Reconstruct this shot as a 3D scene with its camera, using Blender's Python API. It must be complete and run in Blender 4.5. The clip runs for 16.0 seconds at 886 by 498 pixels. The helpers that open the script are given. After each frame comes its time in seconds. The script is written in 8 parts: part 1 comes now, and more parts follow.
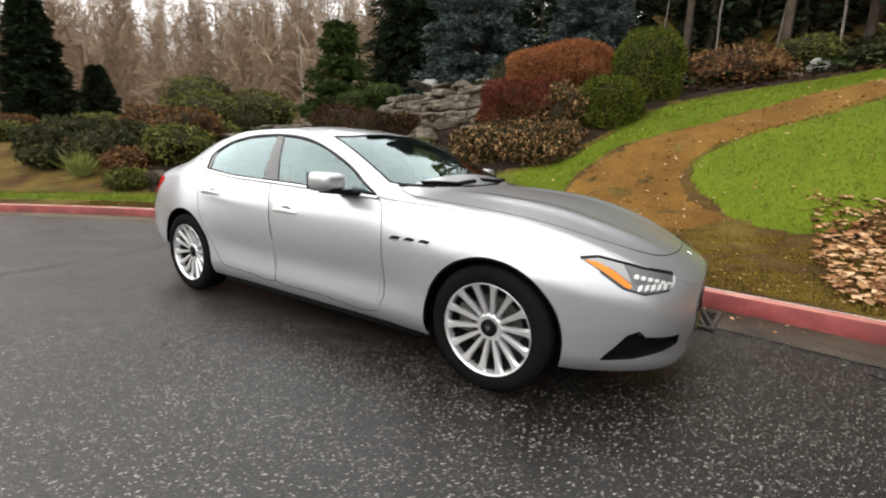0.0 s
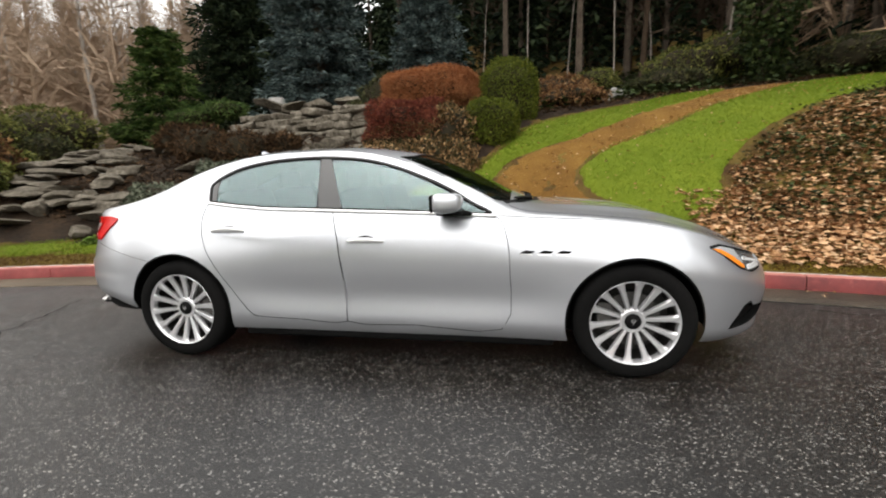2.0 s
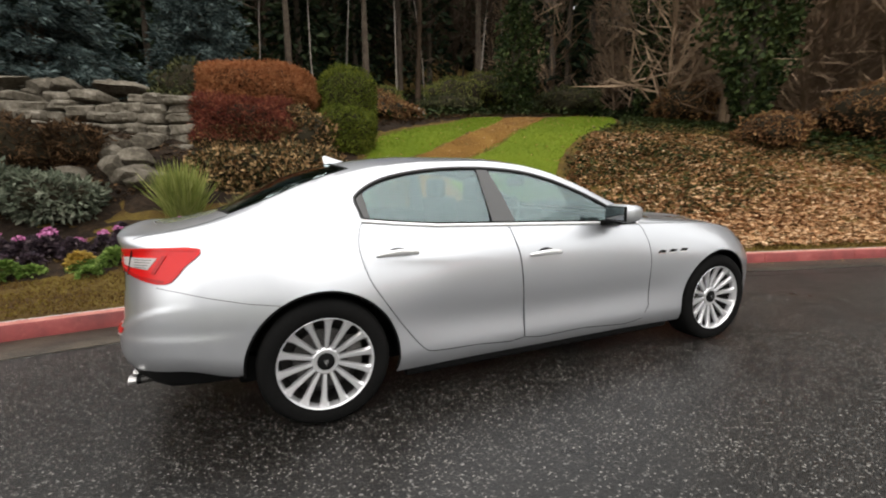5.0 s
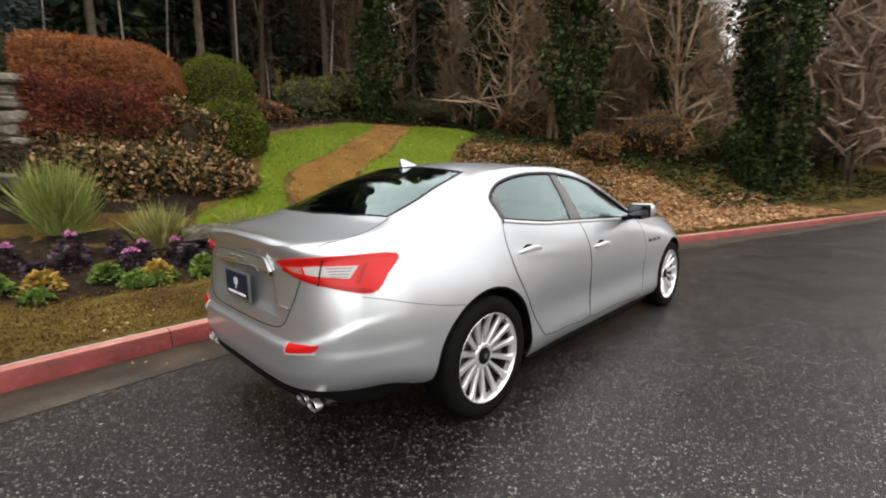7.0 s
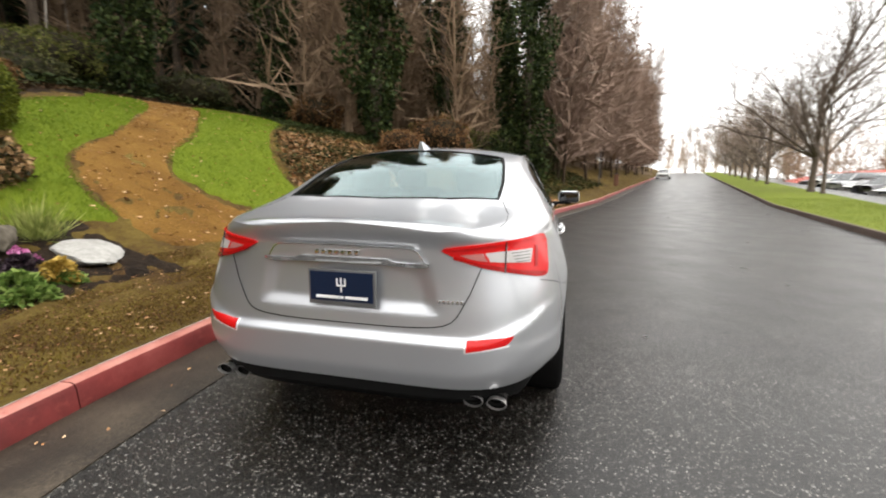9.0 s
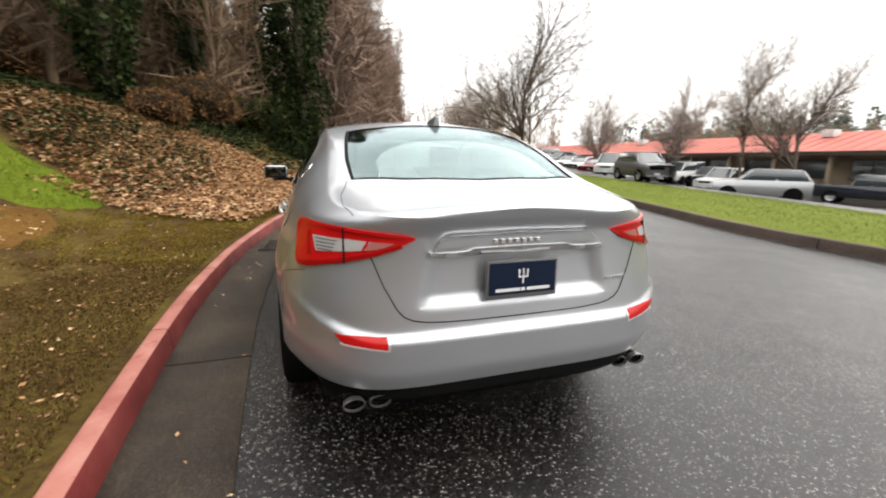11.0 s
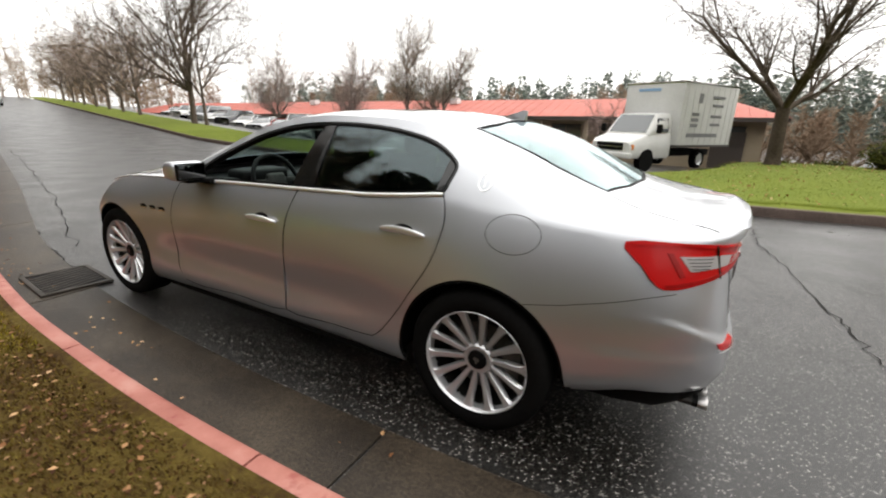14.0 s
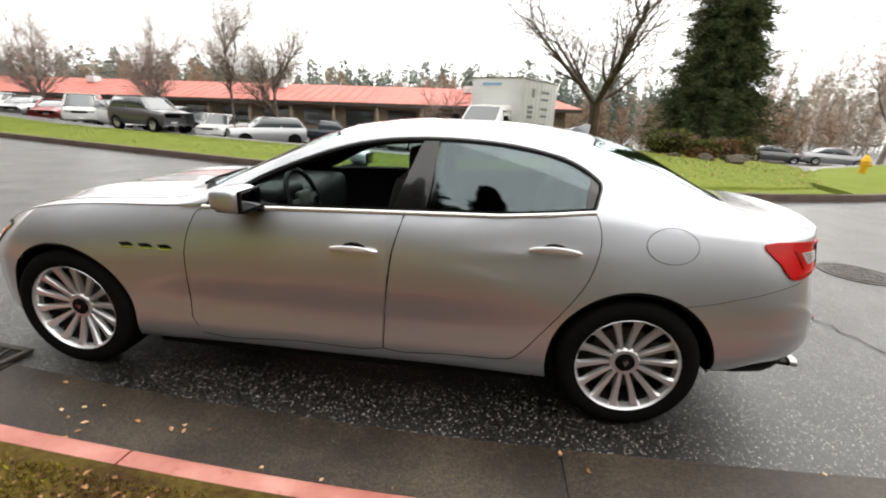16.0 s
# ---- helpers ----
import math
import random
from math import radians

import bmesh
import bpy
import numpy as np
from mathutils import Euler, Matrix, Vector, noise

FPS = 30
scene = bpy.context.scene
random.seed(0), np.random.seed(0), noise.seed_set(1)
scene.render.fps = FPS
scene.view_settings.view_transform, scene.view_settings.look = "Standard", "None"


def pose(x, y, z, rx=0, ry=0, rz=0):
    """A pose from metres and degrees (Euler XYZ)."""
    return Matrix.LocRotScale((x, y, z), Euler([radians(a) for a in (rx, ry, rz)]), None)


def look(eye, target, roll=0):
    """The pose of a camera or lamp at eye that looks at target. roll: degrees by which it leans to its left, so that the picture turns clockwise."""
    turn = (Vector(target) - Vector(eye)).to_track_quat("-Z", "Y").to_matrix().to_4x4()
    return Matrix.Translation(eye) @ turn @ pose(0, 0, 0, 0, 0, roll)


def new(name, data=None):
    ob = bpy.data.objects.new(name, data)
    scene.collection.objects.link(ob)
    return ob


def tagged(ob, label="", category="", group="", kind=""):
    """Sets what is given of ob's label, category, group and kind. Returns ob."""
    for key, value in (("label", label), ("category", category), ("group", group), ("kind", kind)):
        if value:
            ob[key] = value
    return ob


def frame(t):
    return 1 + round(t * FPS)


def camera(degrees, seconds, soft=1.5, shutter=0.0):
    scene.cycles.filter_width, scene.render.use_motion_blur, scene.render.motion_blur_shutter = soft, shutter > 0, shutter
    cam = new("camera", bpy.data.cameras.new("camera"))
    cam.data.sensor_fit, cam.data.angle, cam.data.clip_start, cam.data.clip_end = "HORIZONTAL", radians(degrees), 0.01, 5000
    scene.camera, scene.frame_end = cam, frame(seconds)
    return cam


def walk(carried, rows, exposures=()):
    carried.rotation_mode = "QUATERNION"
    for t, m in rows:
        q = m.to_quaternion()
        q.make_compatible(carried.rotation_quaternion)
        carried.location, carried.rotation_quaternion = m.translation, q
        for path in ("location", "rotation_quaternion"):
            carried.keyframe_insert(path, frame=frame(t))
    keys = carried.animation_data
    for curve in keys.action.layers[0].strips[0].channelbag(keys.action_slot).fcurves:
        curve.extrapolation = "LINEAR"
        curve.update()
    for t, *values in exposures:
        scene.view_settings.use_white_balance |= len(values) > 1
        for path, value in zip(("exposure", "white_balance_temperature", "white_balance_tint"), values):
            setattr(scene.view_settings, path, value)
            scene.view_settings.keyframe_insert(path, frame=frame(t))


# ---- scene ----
cam = camera(91.7, 16.0, soft=2.0, shutter=0.4)

PATH = [
    (0, (2.461, -2.806, 1.219), (1.388, -1.17, 0.804), 1.2),
    (0.5, (2.086, -3.036, 1.201), (1.194, -1.295, 0.781), 0.1),
    (1, (1.693, -3.241, 1.201), (1.041, -1.391, 0.81), -0.5),
    (1.5, (1.281, -3.386, 1.204), (0.782, -1.482, 0.849), -0.8),
    (2, (0.858, -3.454, 1.226), (0.496, -1.516, 0.887), -1.7),
    (2.5, (0.432, -3.497, 1.235), (0.292, -1.524, 0.939), -0.9),
    (3, (0.013, -3.483, 1.239), (0.066, -1.504, 0.952), -1.5),
    (5.5, (-2.175, -2.972, 1.311), (-1.238, -1.233, 0.998), -0.3),
    (6, (-2.578, -2.79, 1.309), (-1.469, -1.152, 1.014), -0.3),
    (6.5, (-2.961, -2.595, 1.312), (-1.704, -1.07, 1.002), -0.5),
    (7, (-3.288, -2.326, 1.302), (-1.879, -0.939, 0.999), -0.5),
    (7.5, (-3.579, -2.003, 1.289), (-2.003, -0.815, 0.966), -0.1),
    (8, (-3.784, -1.624, 1.258), (-2.072, -0.636, 0.956), -0.5),
    (8.5, (-3.944, -1.225, 1.242), (-2.112, -0.48, 0.94), 0.5),
    (9, (-4.062, -0.83, 1.234), (-2.147, -0.353, 0.911), 0.4),
    (9.5, (-4.088, -0.425, 1.221), (-2.133, -0.214, 0.855), 0.7),
    (12, (-3.517, 1.538, 1.308), (-1.898, 0.458, 0.845), 0.3),
    (12.5, (-3.244, 1.854, 1.344), (-1.776, 0.586, 0.857), 0.9),
    (13, (-2.936, 2.122, 1.371), (-1.663, 0.672, 0.842), 2.9),
    (13.5, (-2.573, 2.319, 1.394), (-1.458, 0.762, 0.819), 1.4),
    (14, (-2.196, 2.509, 1.407), (-1.272, 0.832, 0.829), 1.8),
    (14.5, (-1.824, 2.661, 1.415), (-1.005, 0.938, 0.813), 1.2),
    (15, (-1.453, 2.769, 1.453), (-0.837, 0.967, 0.841), 2.9),
    (15.5, (-1.101, 2.868, 1.49), (-0.703, 1.001, 0.895), 3.3),
    (16, (-0.759, 2.863, 1.498), (-0.564, 0.968, 0.89), 2.9),
]
walk(cam, [(t, look(eye, target, roll)) for t, eye, target, roll in PATH],
     [(0.0, 0.95), (3.0, 0.92), (5.5, 0.85), (7.5, 0.97), (9.5, 1.2), (12.5, 0.76), (14.0, 0.85), (16.0, 1.2)])

# ---------- world and light: an overcast winter day ----------
world = bpy.data.worlds.new("overcast_sky")
scene.world = world
world.use_nodes = True
wn, wl = world.node_tree.nodes, world.node_tree.links
sky = wn.new("ShaderNodeTexSky")
sky.sky_type = "NISHITA"
sky.sun_disc = False
sky.sun_elevation, sky.sun_rotation = radians(62), radians(206)
sky.air_density, sky.dust_density, sky.ozone_density = 1.5, 4.0, 1.0
hsv = wn.new("ShaderNodeHueSaturation")
hsv.inputs["Saturation"].default_value = 0.25
cloud = wn.new("ShaderNodeMix")
cloud.data_type = "RGBA"
cloud.inputs[0].default_value = 0.78
cloud.inputs[7].default_value = (7.1, 6.95, 6.7, 1)
wl.new(sky.outputs[0], hsv.inputs["Color"])
wl.new(hsv.outputs[0], cloud.inputs[6])
wl.new(cloud.outputs[2], wn["Background"].inputs["Color"])
wn["Background"].inputs["Strength"].default_value = 0.15
sun = new("sun", bpy.data.lights.new("sun", "SUN"))
sun.data.energy, sun.data.angle, sun.data.color = 1.2, radians(110), (1.0, 0.97, 0.93)
sun.matrix_world = look((-10, -20, 42), (0, 0, 0))
scene.view_settings.exposure = 1.0


# ---------- small tools ----------
def smooth_curve(xs, ys):
    """A monotone cubic through a few knots, as a function."""
    xs, ys = np.array(xs, float), np.array(ys, float)
    h = np.diff(xs)
    d = np.diff(ys) / h
    m = np.zeros(len(xs))
    m[0], m[-1] = d[0], d[-1]
    for i in range(1, len(xs) - 1):
        if d[i - 1] * d[i] > 0:
            m[i] = 2 * d[i - 1] * d[i] / (d[i - 1] + d[i])

    def f(x):
        x = np.asarray(x, float)
        i = np.clip(np.searchsorted(xs, x) - 1, 0, len(h) - 1)
        t = (x - xs[i]) / h[i]
        a = np.clip(t, 0, 1)
        v = (ys[i] * (1 + 2 * a) * (1 - a) ** 2 + h[i] * m[i] * a * (1 - a) ** 2
             + ys[i + 1] * a * a * (3 - 2 * a) + h[i] * m[i + 1] * a * a * (a - 1))
        return v + np.where(t < 0, (x - xs[0]) * m[0], 0) + np.where(t > 1, (x - xs[-1]) * m[-1], 0)
    return f


def mesh_of(name, verts, faces, material, smooth=False):
    me = bpy.data.meshes.new(name)
    me.from_pydata([tuple(v) for v in verts], [], [tuple(f) for f in faces])
    me.materials.append(material)
    if smooth:
        me.polygons.foreach_set("use_smooth", [True] * len(me.polygons))
    me.update()
    return me


def big_mesh(name, verts, quads, material, smooth=False):
    """A mesh of many triangles or quads from arrays."""
    verts, quads = np.asarray(verts, np.float32), np.asarray(quads, np.int32)
    me = bpy.data.meshes.new(name)
    n, k = quads.shape
    me.vertices.add(len(verts))
    me.vertices.foreach_set("co", verts.ravel())
    me.loops.add(n * k)
    me.loops.foreach_set("vertex_index", quads.ravel())
    me.polygons.add(n)
    me.polygons.foreach_set("loop_start", np.arange(0, n * k, k, dtype=np.int32))
    me.polygons.foreach_set("use_smooth", np.full(n, smooth))
    me.materials.append(material)
    me.update(calc_edges=True)
    return me


def put(name, me, parent=None, label="", category="", group="", kind=""):
    ob = new(name, me)
    if parent is not None:
        ob.parent = parent
    return tagged(ob, label, category, group, kind)


def part(name, bm, material, parent, label="", smooth=True):
    """Links a bmesh as one mesh object under a thing or a part."""
    me = bpy.data.meshes.new(name)
    bm.to_mesh(me)
    bm.free()
    me.materials.append(material)
    if smooth:
        me.polygons.foreach_set("use_smooth", [True] * len(me.polygons))
        me.set_sharp_from_angle(angle=radians(38))
    return put(name, me, parent, label)


def holder(name, place=(0, 0, 0), turn=0.0, label="", category="", group="", kind=""):
    ob = new(name)
    ob.empty_display_size = 0.2
    ob.matrix_world = pose(*place, 0, 0, turn)
    return tagged(ob, label, category, group, kind)


def box_bm(size, centre=(0, 0, 0), bevel=0.0, segs=2, turn=None):
    bm = bmesh.new()
    bmesh.ops.create_cube(bm, size=1)
    for v in bm.verts:
        v.co = Vector((v.co.x * size[0], v.co.y * size[1], v.co.z * size[2]))
    if bevel:
        bmesh.ops.bevel(bm, geom=bm.edges[:], offset=bevel, segments=segs, affect="EDGES", profile=0.6)
    m = Matrix.Translation(centre)
    if turn is not None:
        m = m @ turn
    bmesh.ops.transform(bm, matrix=m, verts=bm.verts)
    return bm


def lathe_bm(profile, n=48, axis="y"):
    """Turns a profile of (radius, along) round an axis."""
    bm = bmesh.new()
    rings = []
    for r, a in profile:
        ring = []
        for i in range(n):
            c, s = math.cos(2 * math.pi * i / n), math.sin(2 * math.pi * i / n)
            p = {"y": (r * c, a, r * s), "z": (r * c, r * s, a), "x": (a, r * c, r * s)}[axis]
            ring.append(bm.verts.new(p))
        rings.append(ring)
    for a, b in zip(rings, rings[1:]):
        for i in range(n):
            bm.faces.new((a[i], a[(i + 1) % n], b[(i + 1) % n], b[i]))
    bmesh.ops.remove_doubles(bm, verts=bm.verts, dist=1e-5)
    bmesh.ops.recalc_face_normals(bm, faces=bm.faces)
    return bm


def join_bm(bms):
    out = bmesh.new()
    for b in bms:
        me = bpy.data.meshes.new("tmp")
        b.to_mesh(me)
        b.free()
        out.from_mesh(me)
        bpy.data.meshes.remove(me)
    return out


def tubes(segs, sides=5):
    """Tapered tubes: rows of (x0, y0, z0, r0, x1, y1, z1, r1) as arrays of corners and quads."""
    s = np.asarray(segs, float)
    p0, r0, p1, r1 = s[:, :3], s[:, 3], s[:, 4:7], s[:, 7]
    d = p1 - p0
    d /= np.linalg.norm(d, axis=1, keepdims=True) + 1e-9
    ref = np.where(np.abs(d[:, 2:3]) > 0.9, [[1.0, 0, 0]], [[0, 0, 1.0]])
    u = np.cross(d, ref)
    u /= np.linalg.norm(u, axis=1, keepdims=True) + 1e-9
    w = np.cross(d, u)
    ang = 2 * np.pi * np.arange(sides) / sides
    ring = u[:, None] * np.cos(ang)[None, :, None] + w[:, None] * np.sin(ang)[None, :, None]
    a = p0[:, None] + ring * r0[:, None, None]
    b = p1[:, None] + ring * r1[:, None, None]
    verts = np.concatenate([a, b], 1).reshape(-1, 3)
    base = (np.arange(len(s)) * 2 * sides)[:, None]
    i = np.arange(sides)
    j = (i + 1) % sides
    quads = np.stack([base + i, base + j, base + sides + j, base + sides + i], -1).reshape(-1, 4)
    return verts, quads


def slivers(segs):
    """Fine twigs: each a folded sliver of two triangles along its row."""
    s = np.asarray(segs, float)
    p0, r0, p1 = s[:, :3], s[:, 3], s[:, 4:7]
    d = p1 - p0
    ref = np.sin(np.arange(len(s))[:, None] * [12.9, 78.2, 37.7])
    u = np.cross(d, ref)
    u /= np.linalg.norm(u, axis=1, keepdims=True) + 1e-9
    mid, w = p0 + d * 0.3, u * (1.3 * r0)[:, None]
    lift = np.cross(d, u) * 0.04
    verts = np.stack([p0, mid + w + lift, p1, mid - w + lift], 1).reshape(-1, 3)
    b = (np.arange(len(s)) * 4)[:, None]
    return verts, np.concatenate([b + [0, 1, 2], b + [0, 2, 3]], 1).reshape(-1, 3)


def leaf_cloud(rng, at, size, aspect=0.5, up=0.3, spread=1.0, toward=None, fold=0.25):
    """Folded leaves at places: each two triangles on four corners, turned at random."""
    n = len(at)
    d = rng.normal(size=(n, 3)) * spread
    if toward is not None:
        d += toward
    d /= np.linalg.norm(d, axis=1, keepdims=True) + 1e-9
    nrm = rng.normal(size=(n, 3)) + np.array([0, 0, up * 3])
    s = np.cross(d, nrm)
    s /= np.linalg.norm(s, axis=1, keepdims=True) + 1e-9
    nn = np.cross(s, d)
    L = np.asarray(size) * rng.uniform(0.6, 1.25, n)
    L = L[:, None]
    tip, mid = at + d * L, at + d * L * 0.5
    w = L * aspect * 0.5
    lift = nn * L * fold * 0.4
    verts = np.stack([at, mid + s * w + lift, tip, mid - s * w + lift], 1).reshape(-1, 3)
    b = (np.arange(n) * 4)[:, None]
    tris = np.concatenate([b + [0, 1, 2], b + [0, 2, 3]], 1).reshape(-1, 3)
    return verts, tris


def merged(parts_):
    vs, fs, k = [], [], 0
    for v, f in parts_:
        vs.append(v)
        fs.append(f + k)
        k += len(v)
    return np.concatenate(vs), np.concatenate(fs)


def inside(poly, x, y):
    """Whether points lie in a polygon in the plane."""
    poly = np.asarray(poly, float)
    x, y = np.asarray(x, float), np.asarray(y, float)
    hit = np.zeros(x.shape, bool)
    for (x0, y0), (x1, y1) in zip(poly, np.roll(poly, -1, 0)):
        hit ^= ((y0 > y) != (y1 > y)) & (x < (x1 - x0) * (y - y0) / (y1 - y0 + 1e-12) + x0)
    return hit


def rounded(poly, n=6):
    """A closed Catmull-Rom curve through the corners of a polygon."""
    p = np.asarray(poly, float)
    out = []
    for i in range(len(p)):
        a, b, c, d = p[i - 1], p[i], p[(i + 1) % len(p)], p[(i + 2) % len(p)]
        for t in np.arange(n) / n:
            out.append(0.5 * (2 * b + (c - a) * t + (2 * a - 5 * b + 4 * c - d) * t * t + (3 * b - a - 3 * c + d) * t ** 3))
    return np.array(out)


# ---------- materials ----------
def material(name, base=(0.5, 0.5, 0.5), rough=0.6, metal=0.0, coat=0.0, spec=0.5):
    m = bpy.data.materials.new(name)
    m.use_nodes = True
    b = m.node_tree.nodes["Principled BSDF"]
    b.inputs["Base Color"].default_value = (*base, 1)
    b.inputs["Roughness"].default_value = rough
    b.inputs["Metallic"].default_value = metal
    b.inputs["Coat Weight"].default_value = coat
    b.inputs["Coat Roughness"].default_value = 0.04
    b.inputs["Specular IOR Level"].default_value = spec
    return m


class Nodes:
    """A short way to write node trees."""
    def __init__(self, m):
        self.t = m.node_tree
        self.b = self.t.nodes["Principled BSDF"]

    def add(self, kind, links=(), **props):
        n = self.t.nodes.new(kind)
        for k, v in props.items():
            if k == "values":
                for key, val in v.items():
                    n.inputs[key].default_value = val
            elif k == "operation":
                n.operation = v
            elif k == "feature":
                n.feature = v
            elif k == "blend_type":
                n.blend_type = v
        for key, src in dict(links).items():
            self.t.links.new(src, n.inputs[key])
        return n

    def coords(self):
        return self.add("ShaderNodeTexCoord").outputs["Object"]

    def noise(self, scale, detail=4, rough=0.55, vec=None):
        n = self.add("ShaderNodeTexNoise", {"Vector": vec} if vec is not None else {}, values={"Scale": scale, "Detail": detail, "Roughness": rough})
        return n.outputs["Fac"]

    def ramp(self, fac, stops):
        n = self.add("ShaderNodeValToRGB", {"Fac": fac})
        e = n.color_ramp.elements
        while len(e) < len(stops):
            e.new(0.5)
        for el, (p, c) in zip(e, stops):
            el.position, el.color = p, (*c, 1) if len(c) == 3 else c
        return n.outputs["Color"]

    def mix(self, fac, a, b, how="MIX"):
        n = self.t.nodes.new("ShaderNodeMix")
        n.data_type, n.blend_type = "RGBA", how
        for sock, v in ((n.inputs[0], fac), (n.inputs[6], a), (n.inputs[7], b)):
            if isinstance(v, (int, float)):
                sock.default_value = v
            elif isinstance(v, tuple):
                sock.default_value = (*v, 1)
            else:
                self.t.links.new(v, sock)
        return n.outputs[2]

    def math(self, op, a, b=0.0):
        n = self.t.nodes.new("ShaderNodeMath")
        n.operation = op
        for sock, v in ((n.inputs[0], a), (n.inputs[1], b)):
            if isinstance(v, (int, float)):
                sock.default_value = v
            else:
                self.t.links.new(v, sock)
        return n.outputs[0]

    def bump(self, height, strength=0.3, distance=0.02):
        n = self.add("ShaderNodeBump", {"Height": height}, values={"Strength": strength, "Distance": distance})
        self.t.links.new(n.outputs[0], self.b.inputs["Normal"])

    def colour(self, c):
        self.t.links.new(c, self.b.inputs["Base Color"])

    def rough(self, r):
        self.t.links.new(r, self.b.inputs["Roughness"])


def mottled(name, stops, scale=3.0, fine=25.0, rough=0.8, bump=0.3, dist=0.02, mixed=0.5, coat=0.0, spec=0.12):
    """A surface whose colour runs over the stops by coarse and fine noise, with relief."""
    m = material(name, stops[0][1], rough, coat=coat, spec=spec)
    n = Nodes(m)
    v = n.coords()
    a, b = n.noise(scale, 5, 0.6, v), n.noise(fine, 6, 0.65, v)
    f = n.math("ADD", n.math("MULTIPLY", a, 1 - mixed), n.math("MULTIPLY", b, mixed))
    n.colour(n.ramp(f, stops))
    if bump:
        n.bump(b, bump, dist)
    return m


def leafy(name, stops, rough=0.55, patch=1.2, through_light=0.15):
    """Leaves that differ one from the other, with larger patches of tone."""
    m = material(name, stops[0][1], rough, spec=0.08)
    n = Nodes(m)
    geo = n.add("ShaderNodeNewGeometry")
    pos = n.noise(patch, 3, 0.6, n.coords())
    f = n.math("ADD", n.math("MULTIPLY", geo.outputs["Random Per Island"], 0.6), n.math("MULTIPLY", pos, 0.4))
    n.colour(n.ramp(f, stops))
    return m


def asphalt_material():
    m = material("asphalt", (0.05, 0.05, 0.05), 0.5)
    n = Nodes(m)
    v = n.coords()
    vor = n.add("ShaderNodeTexVoronoi", {"Vector": v}, values={"Scale": 135.0})
    vor2 = n.add("ShaderNodeTexVoronoi", {"Vector": v}, values={"Scale": 88.0})
    # Pale cells are aggregate; wet glints are painted in along with them.
    stone = n.ramp(vor.outputs["Color"], [(0.0, (0.003, 0.003, 0.003)), (0.60, (0.0085, 0.0078, 0.007)), (0.80, (0.028, 0.0255, 0.023)), (0.86, (0.17, 0.162, 0.15)), (1.0, (0.42, 0.405, 0.38))])
    dark = n.ramp(n.noise(0.55, 5, 0.6, v), [(0.3, (0.62, 0.62, 0.62)), (0.7, (1.2, 1.18, 1.14))])
    c = n.mix(1.0, stone, dark, "MULTIPLY")
    glint_speck = n.ramp(vor2.outputs["Color"], [(0.88, (0, 0, 0)), (0.92, (1, 1, 1))])
    c = n.mix(n.math("MULTIPLY", glint_speck, 0.32), c, (0.45, 0.44, 0.42))
    n.colour(c)
    n.rough(n.ramp(n.noise(1.3, 4, 0.6, v), [(0.3, (0.27, 0.27, 0.27)), (0.75, (0.42, 0.42, 0.42))]))
    h = n.math("ADD", n.math("MULTIPLY", vor.outputs["Distance"], 0.7), n.math("MULTIPLY", n.noise(240.0, 3, 0.6, v), 0.5))
    n.bump(h, 0.45, 0.005)
    return m


def paint_material():
    m = material("silver_paint", (0.525, 0.540, 0.570), 0.38, 0.86, 1.0)
    n = Nodes(m)
    n.b.inputs["Coat Roughness"].default_value = 0.03
    n.rough(n.ramp(n.noise(1.2, 2, 0.5, n.coords()), [(0.0, (0.36, 0.36, 0.36)), (1.0, (0.42, 0.42, 0.42))]))
    return m


def glass_material(name, tint, straight=0.12, roughness=0.015):
    """Clear glass: seen through face on, a mirror at a slant."""
    m = bpy.data.materials.new(name)
    m.use_nodes = True
    t = m.node_tree
    t.nodes.remove(t.nodes["Principled BSDF"])
    out = t.nodes["Material Output"]
    tr, gl = t.nodes.new("ShaderNodeBsdfTransparent"), t.nodes.new("ShaderNodeBsdfGlossy")
    tr.inputs[0].default_value = (*tint, 1)
    gl.inputs["Roughness"].default_value = roughness
    gl.inputs["Color"].default_value = (0.78, 0.90, 0.93, 1)
    lw, mx = t.nodes.new("ShaderNodeLayerWeight"), t.nodes.new("ShaderNodeMixShader")
    lw.inputs["Blend"].default_value = 0.5
    pw, mr = t.nodes.new("ShaderNodeMath"), t.nodes.new("ShaderNodeMapRange")
    pw.operation = "POWER"
    pw.inputs[1].default_value = 3.5
    mr.inputs["To Min"].default_value = straight
    t.links.new(lw.outputs["Facing"], pw.inputs[0])
    t.links.new(pw.outputs[0], mr.inputs["Value"])
    t.links.new(mr.outputs["Result"], mx.inputs[0])
    t.links.new(tr.outputs[0], mx.inputs[1])
    t.links.new(gl.outputs[0], mx.inputs[2])
    t.links.new(mx.outputs[0], out.inputs[0])
    return m


def lens_material(name, base, rough=0.2):
    return material(name, base, rough, coat=0.1, spec=0.25)


